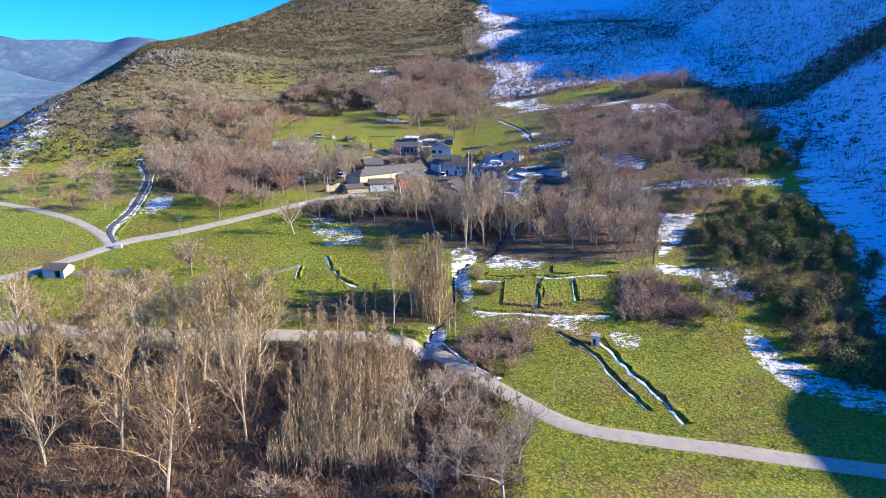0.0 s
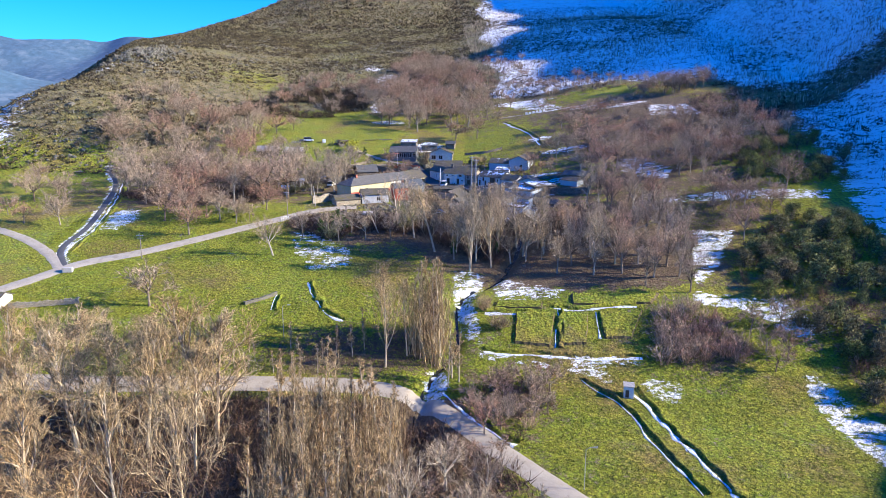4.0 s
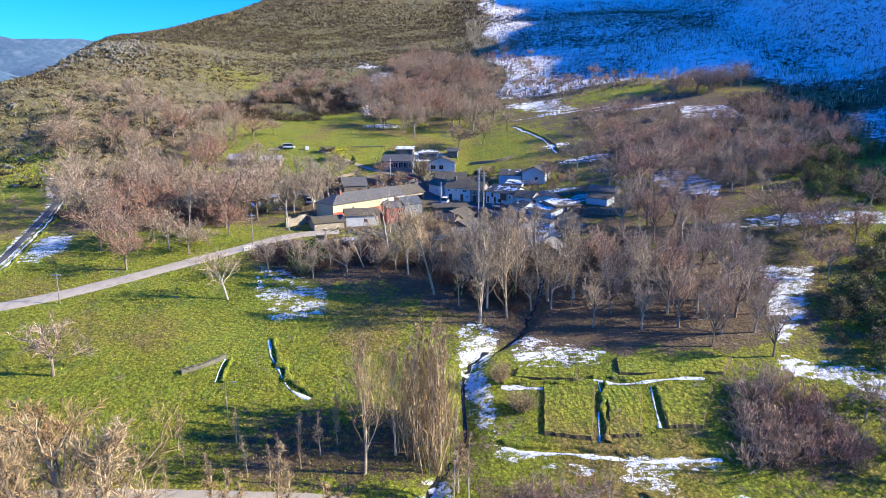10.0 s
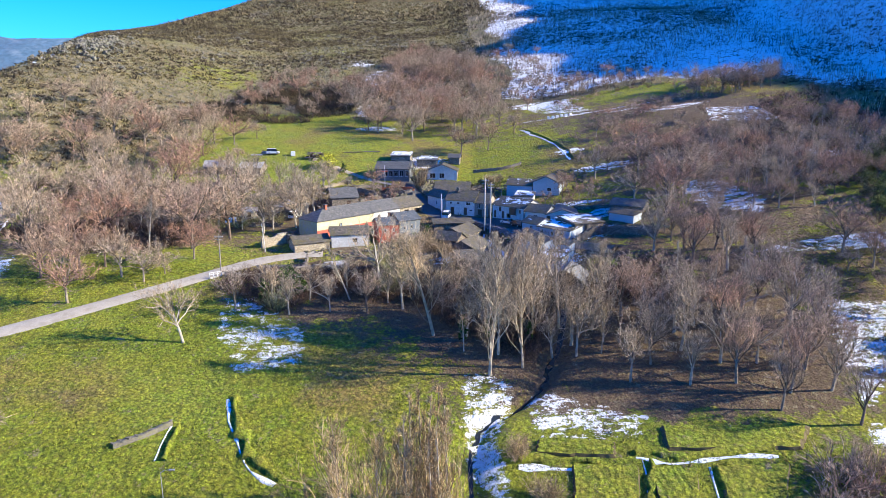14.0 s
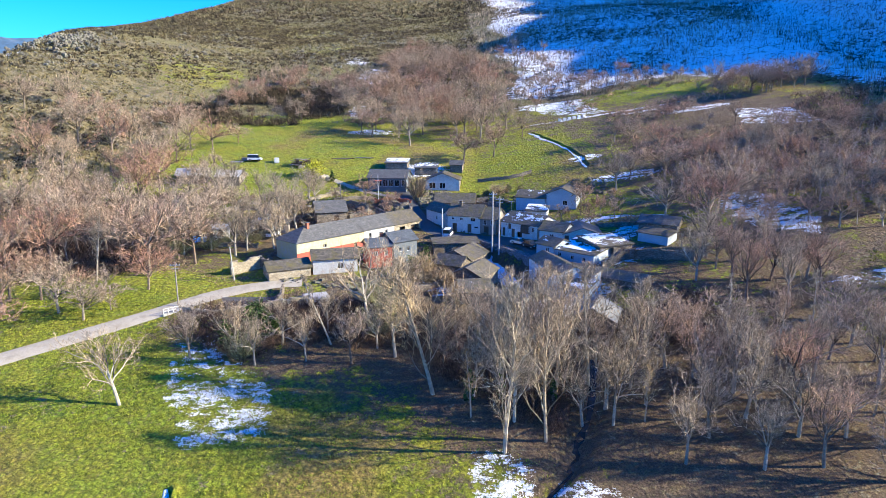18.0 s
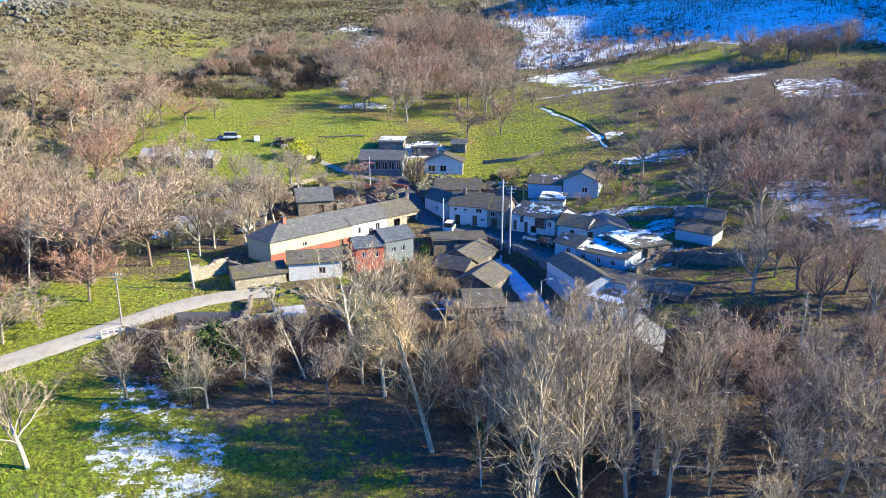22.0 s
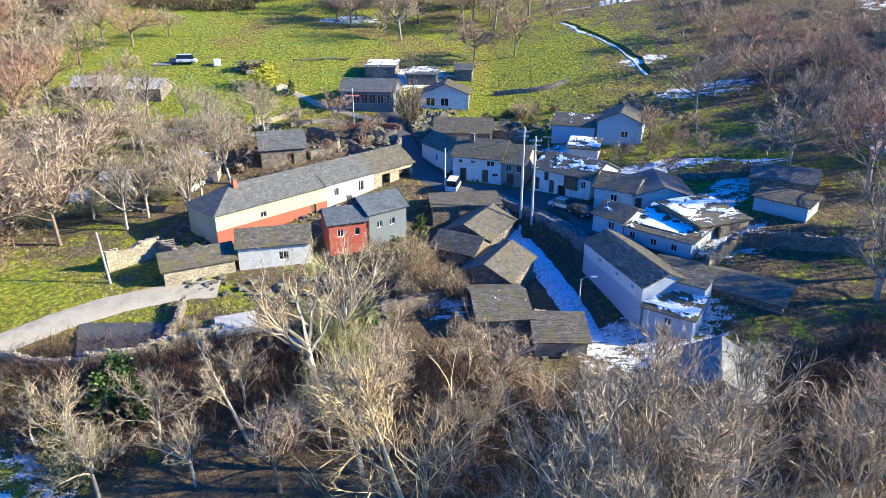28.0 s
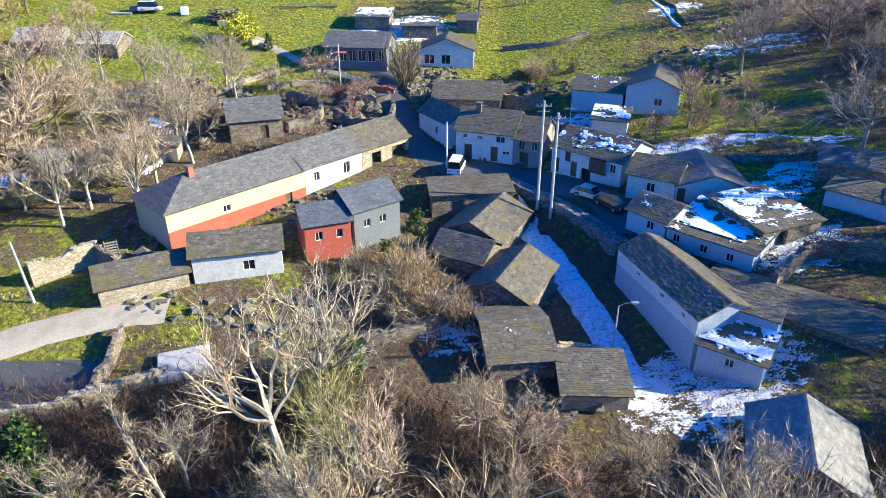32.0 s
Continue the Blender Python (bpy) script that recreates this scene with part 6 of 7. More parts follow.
for key, x, y, s, w in (("poplar", -10.7, 156.0, 1.1, 0.8), ("poplar", -6.4, 159.5, 0.85, 0.7), ("thin", -1.6, 162.5, 1.75, 1.1), ("thin", 0.6, 160.2, 1.7, 1.0), ("thin", -0.4, 165.2, 1.65, 1.1), ("thin", -3.2, 164.5, 1.6, 1.1), ("thin", -3.6, 161.2, 1.65, 1.1), ("thin", -0.6, 159.2, 1.6, 1.0), ("thin", 1.4, 163.4, 1.65, 1.1), ("thin", -2.2, 167.0, 1.5, 1.1), ("thin", -5.0, 163.0, 1.4, 1.1), ("thin", 3.0, 152.5, 1.1, 1.1), ("thin", 4.4, 151.2, 0.9, 1.0), ("thin", 2.2, 149.2, 0.8, 1.1),
                        ("aspen", 8.5, 193.0, 1.15, 0.95), ("aspen", 14.1, 195.0, 1.0, 0.9), ("aspen", 8.9, 203.5, 1.0, 0.95), ("aspen", 16.5, 203.0, 1.0, 1.0), ("aspen", 22.0, 206.5, 0.95, 0.95),
                        ("poplar", -42.0, 137.5, 1.25, 1.75), ("poplar", -38.5, 133.0, 1.15, 1.6), ("poplar", -46.0, 133.5, 1.15, 1.6), ("poplar", -60.0, 128.0, 1.1, 1.6), ("poplar", -64.0, 138.0, 1.05, 1.6), ("poplar", -38.0, 121.0, 1.15, 1.0), ("poplar", -48.5, 128.0, 1.1, 1.1), ("poplar", -56.0, 134.0, 1.05, 1.6), ("poplar", -52.0, 141.0, 0.95, 1.5), ("poplar", -33.0, 104.0, 1.2, 0.9), ("poplar", -44.0, 108.0, 1.1, 0.9),
                        ("small", -67.1, 176.3, 1.6, 1.7), ("chestnut", -8.9, 343.5, 1.08, 1.05), ("small", 17.9, 329.0, 1.6, 1.6), ("small", 8.4, 326.5, 1.5, 1.6), ("small", 28.5, 343.0, 1.3, 1.2), ("ash", -66.0, 242.5, 1.12, 1.1), ("chestnut", -71.8, 217.4, 0.9, 0.95), ("chestnut", -60.5, 226.0, 0.6, 0.7),
                        ("small", -19.5, 297.0, 1.1, 1.0), ("small", 34.8, 276.8, 1.3, 0.9), ("small", 44.0, 281.5, 0.6, 0.7), ("chestnut", 60.0, 292.0, 0.95, 1.0), ("chestnut", 50.5, 262.5, 0.9, 1.0), ("chestnut", 57.0, 253.5, 1.1, 1.1), ("chestnut", 63.0, 262.0, 1.1, 1.15), ("chestnut", 47.0, 291.0, 0.85, 0.9)):
    PLACED.append((x, y))
    plant(key, x, y, s, w)
for x, y, s, ln in ((-44.2, 202.6, 0.95, -16), (-17.0, 218.0, 1.05, -20), (-6.5, 214.5, 1.0, -6), (-9.8, 229.0, 1.0, 10)):
    PLACED.append((x, y))
    plant("ash", x, y, s, s * 0.9, ln)
plant("veteran", -11.2, 223.2, 1.0, 1.0, -16)
plant("poplar", -0.6, 205.0, 0.95, 1.05, -13, label="straw-coloured leafless poplar leaning over the stream")
PLACED += [(-11.2, 223.2), (-0.6, 205.0)]
for key, x, y, s, w in (("gold", -5.2, 300.0, 1.7, 1.2), ("gold", 16.9, 300.6, 0.75, 1.1), ("gold", -3.0, 244.5, 1.2, 1.0), ("gold", -1.0, 240.5, 0.9, 1.1), ("yellow", -36.4, 315.6, 1.3, 1.4), ("fir", -30.3, 311.8, 0.8, 0.8), ("fir", -2.4, 257.0, 0.8, 1.1), ("gold", 11.2, 175.0, 0.8, 0.8), ("gold", 14.0, 168.0, 0.75, 0.9),
                        ("bush", 36, 276.5, 1.3, 1.6), ("bush", 38.5, 244.5, 1.1, 1.3), ("bush", 2.5, 238.5, 1.2, 1.4), ("ivy", 4.5, 203.0, 1.1, 1.0), ("ivy", 9.0, 203.2, 0.9, 0.7), ("ivy", 16.2, 202.6, 0.8, 0.7), ("ivy", -30.0, 219.5, 1.2, 1.6), ("ivy", -33.5, 217.0, 1.0, 1.4), ("ivy", -7.5, 232.5, 0.9, 1.6), ("ivy", -5.4, 249.5, 0.6, 0.9), ("ivy", -24.0, 106.0, 0.9, 0.7)):
    plant(key, x, y, s, w)

for x, y, s, w in ((-11.5, 231.5, 1.1, 0.9), (-9.0, 228.0, 1.2, 1.0), (-7.2, 225.0, 1.0, 1.0), (-10.0, 221.5, 0.9, 1.1), (-30.5, 214.0, 0.9, 1.0), (-50.5, 262.5, 0.6, 0.9), (-47.0, 266.5, 0.5, 0.9), (-56.0, 259.0, 0.8, 0.9), (-42.0, 268.0, 0.5, 0.8)):
    plant("moss", x, y, s, w)
for x, y, s, w in ((-29.5, 222.5, 1.3, 1.5), (-27.0, 220.0, 1.1, 1.4), (-31.5, 225.0, 0.8, 1.2)):
    plant("fir", x, y, s, w)

wood(["poplar"], [(-110, 88), (-40, 88), (-44, 138), (-60, 145), (-115, 146)], 9.0, 0.8, 1.2, 1, 20)
wood(["thin"], [(-28, 100), (-8, 96), (-7, 143), (-24, 147), (-30, 146)], 2.9, 0.8, 1.2, 2, 48)
wood(["ash", "small"], [(-30, 84), (10, 84), (17, 108), (4, 128), (-5, 110)], 5.0, 0.6, 0.9, 3, 26)
wood(["bush"], [(-110, 86), (8, 86), (10, 118), (-5, 142), (-112, 147)], 5.0, 0.9, 1.6, 4, 46)
wood(["small", "bush"], [(12, 119), (18, 128), (6, 146), (4, 141)], 2.6, 0.6, 1.0, 5, 9)
wood(["hazel"], [(45, 155), (55, 156), (66, 155), (64, 164), (57, 172), (50, 168)], 2.4, 0.9, 1.6, 6, 30)
wood(["small"], [(58, 152), (76, 153), (76, 166), (66, 168)], 5.0, 0.9, 1.2, 61, 7)
wood(["ash", "maple", "ash"], [(-42, 214), (-18, 210), (0, 214), (2, 222), (-14, 224), (-34, 219)], 5.0, 0.55, 0.95, 7, 13, [(-11, 223, 6), (-29, 222, 5)])
wood(["ash", "aspen", "thin"], [(0, 200), (30, 195), (30, 210), (4, 211)], 4.4, 0.7, 0.95, 8, 18)
wood(["ash", "maple", "bush"], [(0, 211), (30, 210), (38, 216), (22, 219), (12, 223), (0, 227)], 4.2, 0.5, 0.7, 28, 19)
wood(["maple", "ash", "maple"], [(26, 189), (46, 183), (60, 177), (68, 196), (64, 250), (50, 244), (36, 222), (30, 210)], 5.4, 0.7, 1.0, 9, 47, [(33, 222, 9), (42, 226, 7)])
wood(["chestnut"], [(-108, 256), (-84, 232), (-62, 234), (-48, 250), (-50, 284), (-66, 300), (-120, 292)], 9.6, 0.8, 1.25, 10, 30)
wood(["ash", "small"], [(-108, 250), (-84, 236), (-56, 238), (-48, 256), (-60, 296), (-116, 284)], 5.0, 0.5, 0.8, 63, 12)
wood(["small", "chestnut"], [(-90, 226), (-56, 228), (-50, 240), (-80, 236)], 6.0, 0.7, 0.9, 11, 8)
wood(["ash", "ash", "small"], [(-62, 258), (-34, 256), (-32, 298), (-58, 302)], 5.5, 0.6, 0.95, 12, 30, [(-38.4, 272, 5), (-50, 271, 5), (-26, 283, 6)])
wood(["chestnut"], [(-28, 352), (22, 346), (30, 384), (18, 470), (-22, 480), (-36, 410)], 6.5, 0.75, 1.1, 13, 74)
wood(["chestnut", "small"], [(-140, 300), (-66, 300), (-62, 345), (-92, 376), (-140, 345)], 7.0, 0.8, 1.2, 14, 40)
wood(["chestnut", "chestnut", "ash"], [(60, 262), (62, 296), (90, 312), (124, 306), (134, 280), (118, 255), (84, 240)], 4.8, 0.45, 0.72, 15, 110)
wood(["green", "green", "green", "bush"], [(70, 184), (98, 214), (118, 204), (118, 150), (96, 120), (84, 124), (80, 140), (84, 156), (76, 172)], 3.3, 0.6, 1.5, 16, 140)
wood(["green", "bush"], [(94, 232), (112, 276), (136, 262), (128, 226)], 3.6, 0.8, 1.3, 17, 60)
wood(["chestnut", "small"], [(84, 200), (110, 230), (90, 236), (76, 216)], 6.0, 0.6, 0.9, 18, 12)
wood(["small", "chestnut"], [(-150, 222), (-112, 224), (-116, 262), (-150, 276)], 8.0, 0.5, 1.0, 19, 16)
wood(["bush", "small"], [(-80, 392), (-40, 386), (-30, 400), (-36, 450), (-80, 455)], 4.0, 0.9, 1.6, 20, 55)
wood(["small", "bush"], [(30, 380), (70, 372), (110, 380), (90, 410), (40, 415)], 7.0, 0.6, 1.2, 21, 26)
wood(["small", "chestnut"], [(97, 352), (120, 346), (132, 356), (112, 376), (96, 372)], 3.6, 0.5, 0.85, 62, 24)
wood(["small", "bush"], [(44, 392), (62, 384), (96, 384), (96, 402), (50, 412)], 4.5, 0.5, 0.9, 67, 26)
wood(["chestnut", "small"], [(50, 296), (64, 298), (68, 330), (54, 334)], 6.5, 0.5, 0.8, 69, 9)
wood(["hazel", "bush", "bush"], [(-34, 214), (-24, 216), (-6, 216), (-4, 223), (-26, 224)], 3.0, 0.6, 1.1, 70, 16)
wood(["small"], [(66, 315), (92, 318), (90, 345), (64, 348)], 7.0, 0.6, 0.9, 68, 9)
wood(["bush", "bush", "small"], [(-60, 262), (-12, 276), (-8, 297), (-30, 300), (-58, 296)], 3.6, 0.4, 0.8, 22, 28, [(-26, 284, 6), (-22, 264, 9), (-12, 272, 7), (-38, 272, 3), (-50, 271, 4)])
wood(["bush", "gold"], [(-8, 238), (2, 234), (3, 246), (-2, 250), (-8, 248)], 2.2, 0.45, 0.8, 26, 14)
wood(["bush", "small"], [(30, 262), (46, 262), (44, 282), (36, 292), (28, 276)], 4.0, 0.4, 0.8, 27, 16, [(31, 262, 6), (31, 286, 6)])
wood(["bush", "green"], [(10, 292), (20, 292), (26, 304), (8, 300)], 3.4, 0.35, 0.6, 29, 12)
wood(["small", "bush"], [(24, 390), (48, 388), (56, 420), (54, 520), (34, 520)], 4.5, 0.6, 1.2, 64, 40)
wood(["small", "bush"], [(-95, 380), (-46, 380), (-50, 424), (-92, 420)], 5.0, 0.7, 1.3, 65, 26)
wood(["hazel", "bush", "small"], [(8, 150), (22, 151), (24, 141), (15, 134), (9, 142)], 2.4, 0.6, 1.1, 66, 22)
wood(["thin"], [(-40, 150), (-14, 154), (-14, 166), (-40, 160)], 3.5, 0.4, 0.65, 23, 14)
wood(["bush", "small"], [(-116, 156), (-60, 156), (-60, 164), (-116, 166)], 5.0, 0.5, 0.9, 24, 12)


def scattered(name, label, category, material, count, box, keep, make, seed):
    """Many small growths as one piece of stuff."""
    r, rs = random.Random(seed), np.random.RandomState(seed)
    x, y = rs.uniform(box[0], box[1], count * 9), rs.uniform(box[2], box[3], count * 9)
    ok = np.flatnonzero(keep(x, y, rs.uniform(0, 1, count * 9)))[:count]
    v, f = [], []
    for px, py, pz in zip(x[ok], y[ok], land(x[ok], y[ok])):
        make(v, f, r, Vector((px, py, pz)))
    me = bpy.data.meshes.new(name)
    me.from_pydata(v, [], f)
    me.materials.append(material)
    tagged(new(name, me), label, category, kind="stuff")


def tuft(v, f, r, p, k=1.0):
    s = r.uniform(0.5, 1.6) * k
    for _ in range(9):
        d = Vector((r.gauss(0, 0.6), r.gauss(0, 0.6), r.uniform(0.3, 1.0))) * s
        w = d.cross(Vector((r.uniform(-1, 1), r.uniform(-1, 1), 0.2))).normalized() * 0.16 * s
        n = len(v)
        q = p + Vector((r.gauss(0, 0.4), r.gauss(0, 0.4), -0.1)) * s
        v.extend((tuple(q - w), tuple(q + w), tuple(q + d)))
        f.append((n, n + 1, n + 2))


def tussocks(name, label, category, material, count, box, keep, seed, tall, spread, wide, blades=6, clump=1.0):
    """Very many small tufts of upright blades as one piece of stuff."""
    rs = np.random.RandomState(seed)
    x, y = rs.uniform(box[0], box[1], count * 5), rs.uniform(box[2], box[3], count * 5)
    ok = np.flatnonzero(keep(x, y, rs.uniform(0, 1, count * 5)))[:count]
    x, y = x[ok], y[ok]
    n = len(x)
    size = rs.uniform(0.6, 1.5, (n, 1))
    root = np.stack([x, y, land(x, y) - 0.05], -1)[:, None, :] + rs.normal(0, spread * clump, (n, blades, 3)) * size[..., None] * (1, 1, 0)
    way = np.stack([rs.normal(0, spread, (n, blades)), rs.normal(0, spread, (n, blades)), rs.uniform(0.5, 1.0, (n, blades)) * tall], -1) * size[..., None]
    a = rs.uniform(0, 2 * np.pi, (n, blades))
    across = np.stack([np.cos(a), np.sin(a), 0 * a], -1) * wide * size[..., None]
    v = np.stack([root - across, root + across, root + way], 2).reshape(-1, 3)
    me = bpy.data.meshes.new(name)
    me.from_pydata(v.tolist(), [], np.arange(len(v)).reshape(-1, 3).tolist())
    me.materials.append(material)
    tagged(new(name, me), label, category, kind="stuff")


def open_ground(x, y):
    """Clear of roads, lanes and the stream."""
    return np.min([near_path(x, y, p) - w for p, w in ((MAIN_ROAD, 2.8), (UPPER_ROAD, 2.6), (SNOW_LANE, 2.6), (STREET, 2.6), (LANE, 1.8), (WEST_LANE, 2.0), (STREAM, 1.4))], axis=0) > 0


def stick(v, f, r, p):
    h = r.uniform(1.0, 4.0)
    tube(v, f, [p - Vector((0, 0, 0.2)), p + Vector((r.gauss(0, 0.3), r.gauss(0, 0.3), h))], 0.07, 0, 3)
    for _ in range(5):
        a = p + Vector((0, 0, h * r.uniform(0.3, 0.9)))
        tube(v, f, [a, a + Vector((r.gauss(0, 0.5), r.gauss(0, 0.5), r.uniform(0.3, 0.9))) * h * 0.45], 0.05, 0, 3)


def boulder(v, f, r, p):
    s = r.uniform(0.25, 0.9) * (1.7 if r.random() < 0.12 else 1)
    k = len(v)
    ring = 6
    for j, (zz, rr) in enumerate(((-0.3, 0.9), (0.25, 1.0), (0.62, 0.55))):
        for i in range(ring):
            a = 2 * math.pi * (i + 0.3 * j) / ring
            v.append(tuple(p + Vector((math.cos(a) * rr * r.uniform(0.5, 1.35), math.sin(a) * rr * r.uniform(0.5, 1.35), zz * r.uniform(0.6, 1.6))) * s))
    for j in range(2):
        for i in range(ring):
            a, b = k + j * ring + i, k + j * ring + (i + 1) % ring
            f.append((a, b, b + ring, a + ring))
    f.append(tuple(k + 2 * ring + i for i in range(ring)))


def tangle(v, f, r, p, w=0.05):
    """A low knot of thin stems."""
    s = r.uniform(0.7, 1.7)
    for _ in range(15):
        q = p + Vector((r.gauss(0, 0.55), r.gauss(0, 0.55), r.uniform(-0.1, 0.5))) * s
        d = Vector((r.gauss(0, 0.7), r.gauss(0, 0.7), r.uniform(0.2, 1.5))) * s
        twig(r, v, f, q, d, w * s)


def on_spur(x, y, q):
    return ((x < -100) & (y > 285) & (q < 0.9)) | ((x < 25) & (y > 392) & (q < (y - 380) / 120))


tussocks("heath_tufts", "olive and straw-coloured heath tufts on the hillside", "heath", HEATH_T, 34000, (-260, 34, 285, 780), lambda x, y, q: on_spur(x, y, q) & (rough(x, y, 9, 71) > -0.7), 71, 0.75, 0.4, 0.2, 6)
tussocks("slope_brush", "thin dark brush standing in the snow of the shaded hill", "brush", SCRUB_T, 17000, (24, 340, 150, 760), lambda x, y, q: ((x > 134) | (y > 388)) & (0.7 * rough(x, 2 * y, 16, 75) + 0.5 * rough(x, y, 6, 76) + 0.9 * q > 0.25), 75, 1.7, 0.3, 0.1, 4, 2.0)
tussocks("slope_saplings", "pale bare saplings over the shaded hill", "brush", ASH_T, 12000, (24, 340, 150, 760), lambda x, y, q: ((x > 134) | (y > 388)) & (rough(x, y, 20, 77) + q > 0.3), 77, 2.8, 0.22, 0.08, 4, 2.5)
tussocks("ridge_tufts", "heath tufts on the upper hill", "heath", HEATH_T, 14000, (-300, 60, 700, 1150), lambda x, y, q: rough(x, y, 30, 72) > -0.6, 72, 1.3, 0.8, 0.45, 5)
tussocks("meadow_grass", "rough winter grass in tussocks on the meadows", "grass", GRASS_T, 52000, (-110, 110, 92, 236), lambda x, y, q: open_ground(x, y) & (rough(x, y, 6, 73) + 1.3 * q > 0.1) & ~((x < 8) & (y < 147)) & ~((x > -42) & (x < 66) & (y > np.interp(x, (-42, 0, 14, 30, 66), (214, 200, 190, 180, 172)))), 73, 0.27, 0.2, 0.045, 8)
tussocks("upper_grass", "rough winter grass on the upper meadows", "grass", GRASS_T, 9000, (-75, 80, 296, 385), lambda x, y, q: open_ground(x, y) & (rough(x, y, 8, 74) + 1.3 * q > 0.3), 74, 0.2, 0.2, 0.08, 5)
scattered("heath_scrub", "low brown heath and broom over the hillside", "scrub", SCRUB_T, 10000, (-240, 30, 285, 700), lambda x, y, q: on_spur(x, y, q) & (rough(x, y, 12, 53) > -0.45), lambda v, f, r, p: tuft(v, f, r, p, 1.25), 31)
scattered("ridge_scrub", "dark heath on the upper hill", "scrub", SCRUB_T, 3600, (-280, 40, 690, 1150), lambda x, y, q: rough(x, y, 40, 23) > -0.5, lambda v, f, r, p: tuft(v, f, r, p, 2.4), 39)
scattered("boulders", "grey lichened boulders strewn over the hillside", "rocks", ROCK, 2100, (-230, 30, 285, 620), lambda x, y, q: on_spur(x, y, q) & ((rough(x, y, 14, 12) + 1.2 * q > 0.75) | (bump(x, y, -168, 430, 22, 40) > 0.5)), boulder, 32)
scattered("outcrop", "jagged lichened rock outcrop on the shoulder of the hill", "rocks", ROCK, 160, (-196, -146, 392, 482), lambda x, y, q: bump(x, y, -168, 432, 20, 34) > 0.25 + 0.6 * q, lambda v, f, r, p: [boulder(v, f, r, p + Vector((r.gauss(0, 1), r.gauss(0, 1), r.uniform(0, 1.6)))) for _ in range(5)], 50)
scattered("hill_thicket", "dark leafless scrub along the top of the meadow", "scrub", SCRUB_T, 1500, (-100, -36, 374, 430), lambda x, y, q: (rough(x, y, 8, 51) > -0.3) & (bump(x, y, -70, 399, 34, 26) > 0.35), lambda v, f, r, p: tangle(v, f, r, p, 0.07), 52)
scattered("gully_brush", "dark leafless brush in the shaded gully", "brush", BUSH_T, 800, (112, 215, 292, 344), lambda x, y, q: (np.abs(y - 318) < 18 * (0.4 + q)) & (rough(x, y, 9, 79) > -0.5), lambda v, f, r, p: tangle(v, f, r, p, 0.06), 79)
scattered("bare_saplings", "thin leafless saplings on the snowy slope", "saplings", SCRUB_T, 4500, (35, 330, 230, 660), lambda x, y, q: ((x > 135) | (y > 400)) & (rough(x, y, 22, 14) > -0.35), stick, 33)
scattered("slope_scrub", "dark scrub in the snow of the shaded slope", "scrub", SCRUB_T, 5200, (40, 320, 180, 700), lambda x, y, q: ((x > 130) | (y > 390)) & (rough(x, y, 18, 15) > 0.15), tuft, 34)
def shoots(v, f, r, p, tall=1.0):
    """A few slender upright shoots with side twigs."""
    for _ in range(3):
        h = r.uniform(2.5, 6.5) * tall
        q = p + Vector((r.gauss(0, 0.5), r.gauss(0, 0.5), -0.1))
        d = Vector((r.gauss(0, 0.13), r.gauss(0, 0.13), 1)) * h
        twig(r, v, f, q, d, 0.055)
        twig(r, v, f, q, d, 0.055)
        for _ in range(4):
            b = q + d * r.uniform(0.3, 0.85)
            twig(r, v, f, b, Vector((r.gauss(0, 0.35), r.gauss(0, 0.35), 0.9)) * h * r.uniform(0.15, 0.3), 0.035)


def under_poplars(x, y, q):
    return (near_path(x, y, MAIN_ROAD) > 3.4) & (y < np.interp(x, (-110, -20, 4, 14, 24), (146, 146, 134, 118, 104)))


scattered("valley_scrub", "dark red-brown undergrowth beneath the poplars", "scrub", BUSH_T, 5200, (-115, 14, 82, 147), under_poplars, tangle, 35)
scattered("poplar_shoots", "straw-coloured thicket of slender poplar shoots", "thicket", POPLAR_T, 1300, (-27, -6, 94, 146), lambda x, y, q: under_poplars(x, y, q) & (rough(x, y, 8, 40) > -0.5), shoots, 41)
scattered("stream_shoots", "dense clump of upright straw-coloured poplar shoots", "thicket", POPLAR_T, 130, (-6, 3, 156, 169), lambda x, y, q: bump(x, y, -1.5, 162.5, 4, 6) > 0.3, lambda v, f, r, p: shoots(v, f, r, p, 2.3), 55)
scattered("bank_shoots", "pale dry shoots among the poplars", "thicket", POPLAR_T, 90, (-112, -36, 84, 146), lambda x, y, q: under_poplars(x, y, q) & (rough(x, y, 9, 42) > 0.1), shoots, 43)
scattered("belt_scrub", "dark bramble undergrowth beneath the bare trees", "scrub", BUSH_T, 3400, (-44, 46, 186, 232), lambda x, y, q: (near_path(x, y, SNOW_LANE) > 3) & (near_path(x, y, STREAM) > 2.2) & (near_path(x, y, UPPER_ROAD) > 4) & (y > np.interp(x, (-44, -30, -24, -5, 2, 12, 30, 60), (222, 212, 219, 217, 208, 198, 188, 184))) & (y < np.interp(x, (-44, -8, 10, 30, 66), (230, 232, 224, 222, 240))) & ((x < 20) | (y > 214)), lambda v, f, r, p: tangle(v, f, r, p, 0.022), 44)
scattered("grove_scrub", "brown undergrowth in the chestnut grove", "scrub", BUSH_T, 1500, (-120, -58, 236, 302), lambda x, y, q: (rough(x, y, 9, 45) > -0.1) & (near_path(x, y, LANE) > 3) & (y > np.interp(x, (-120, -84, -50, -34), (262, 240, 250, 262))), tangle, 46)
scattered("wood_scrub", "brown undergrowth in the shaded wood", "scrub", CHEST_T, 1100, (50, 140, 240, 385), lambda x, y, q: (rough(x, y, 10, 47) > -0.2) & (y > np.interp(x, (50, 64, 90, 140), (380, 262, 244, 230))), tangle, 48)
def pebble(v, f, r, p):
    boulder(v, f, r, p) if r.random() < 0.25 else block_stone(v, f, r, p)


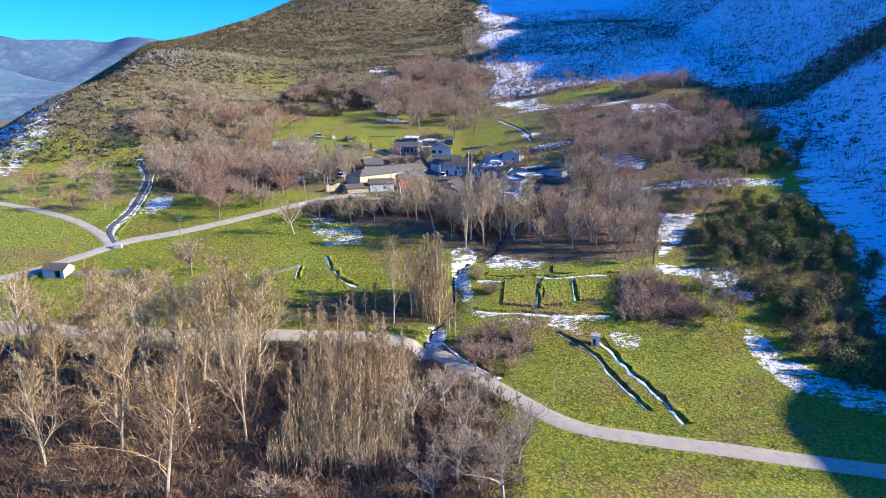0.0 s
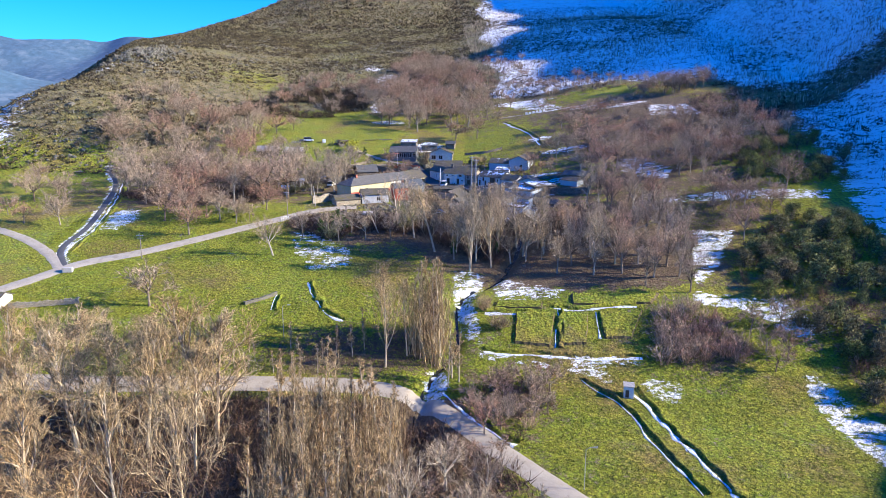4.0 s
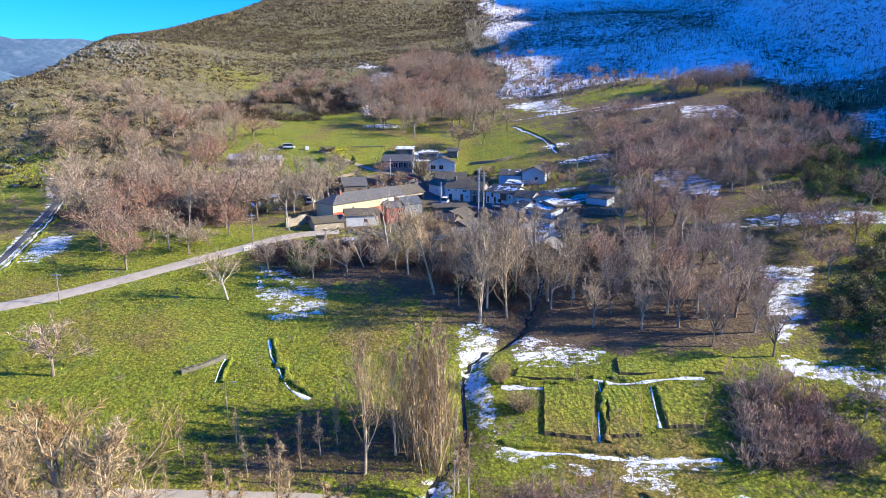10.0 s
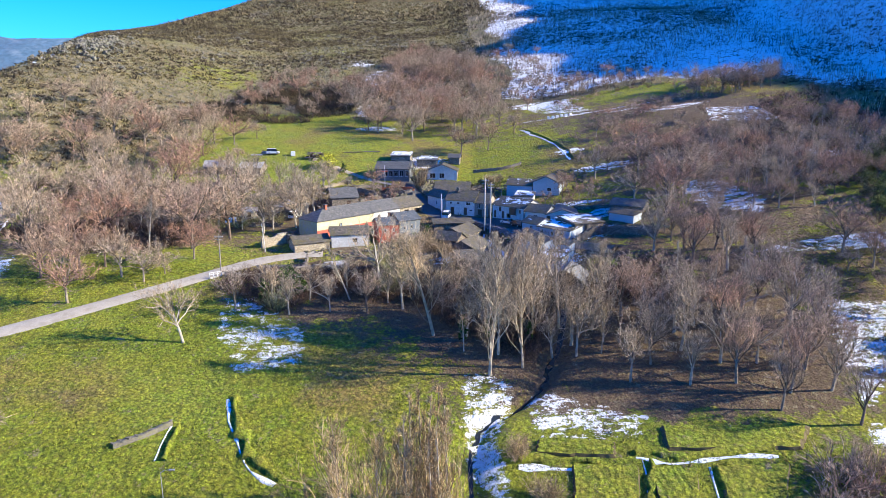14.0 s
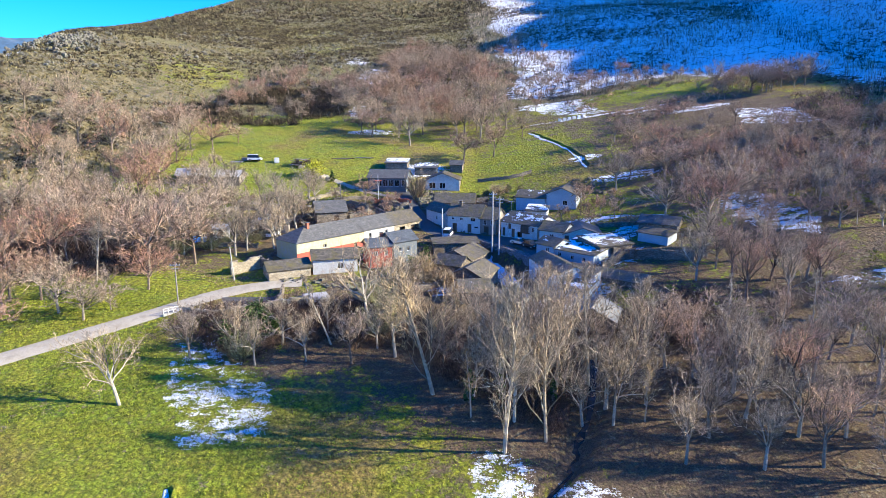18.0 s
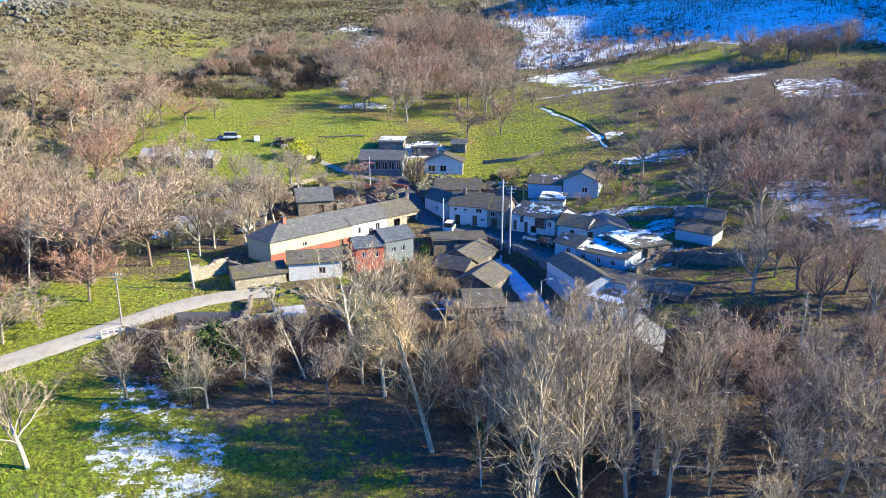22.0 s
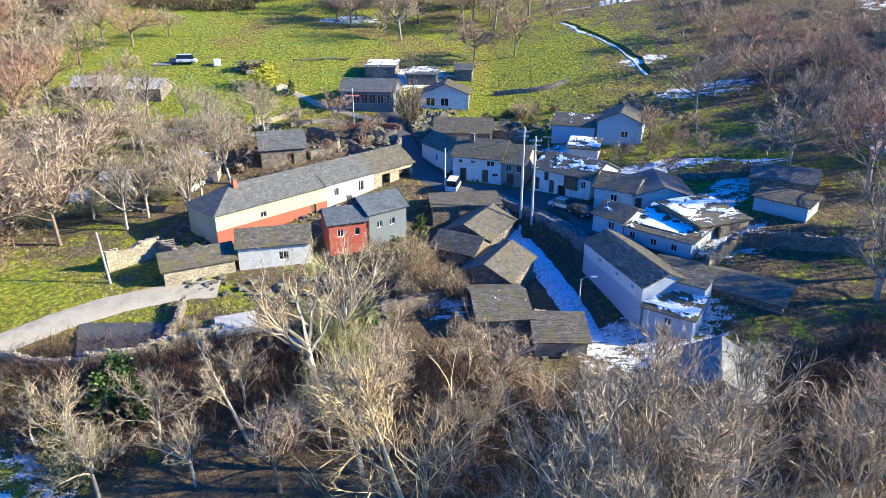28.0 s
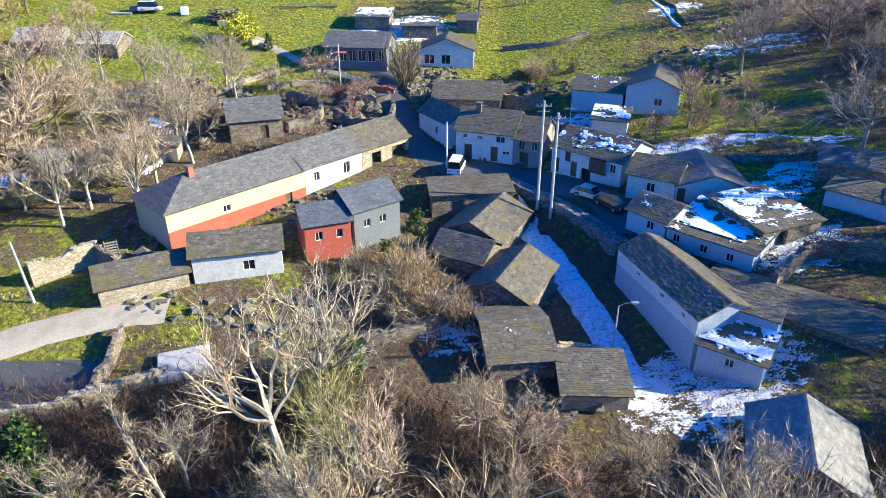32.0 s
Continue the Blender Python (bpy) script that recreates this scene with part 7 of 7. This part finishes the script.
def block_stone(v, f, r, p):
    a, s = r.uniform(0, 3.1), r.uniform(0.2, 0.45)
    c, d = Vector((math.cos(a), math.sin(a), r.uniform(-0.2, 0.2))) * s, Vector((-math.sin(a), math.cos(a), 0)) * s * 0.7
    u = Vector((0, 0, s * 0.7))
    k = len(v)
    v.extend(tuple(p + q) for q in (-c - d - u * 0.3, c - d - u * 0.3, c + d - u * 0.3, d - c - u * 0.3, -c * 0.9 - d + u, c - d * 0.9 + u, c * 0.9 + d + u, d * 0.9 - c + u))
    f.extend([(k + 4, k + 5, k + 6, k + 7), (k, k + 1, k + 5, k + 4), (k + 1, k + 2, k + 6, k + 5), (k + 2, k + 3, k + 7, k + 6), (k + 3, k, k + 4, k + 7)])


def tuft_small(v, f, r, p):
    for _ in range(6):
        d = Vector((r.gauss(0, 0.2), r.gauss(0, 0.2), r.uniform(0.2, 0.5)))
        w = d.cross(Vector((r.uniform(-1, 1), r.uniform(-1, 1), 0.2))).normalized() * 0.04
        k = len(v)
        q = p + Vector((r.gauss(0, 0.2), r.gauss(0, 0.2), -0.05))
        v.extend((tuple(q - w), tuple(q + w), tuple(q + d)))
        f.append((k, k + 1, k + 2))


scattered("grass_tufts", "rank grass tussocks at the field edges", "grass", GOLD_T, 1500, (-60, 60, 100, 240), lambda x, y, q: (rough(x, y, 7, 17) > 0.45) & (near_path(x, y, MAIN_ROAD) > 3.2) & (near_path(x, y, SNOW_LANE) > 3.2) & (near_path(x, y, UPPER_ROAD) > 3.2), tuft_small, 36)
scattered("rubble", "loose fallen stones among the ruins", "rubble", ROCK, 900, (-46, 46, 228, 306), lambda x, y, q: (rough(x, y, 5, 18) > 0.45) & (near_path(x, y, STREET) > 2.8) & (near_path(x, y, SNOW_LANE) > 2.4), pebble, 37)
scattered("ruin_rubble", "mossy heaps of fallen stone among the ruined walls", "rubble", MOSSROCK, 900, (-31, 2, 279, 303), lambda x, y, q: (near_path(x, y, STREET) > 3) & (rough(x, y, 4, 91) > 0.0) & ~((x < -21) & (y < 291)) & ~((x > -21) & (x < -3) & (y > 301)) & ~((x > -3) & (y < 293)), boulder, 91)
scattered("village_weeds", "dry weeds and brambles round the houses", "weeds", GOLD_T, 3400, (-60, 50, 226, 312), lambda x, y, q: (rough(x, y, 6, 19) > 0.3) & (near_path(x, y, STREET) > 2.8) & (near_path(x, y, SNOW_LANE) > 2.4) & (near_path(x, y, UPPER_ROAD) > 3), tuft_small, 38)
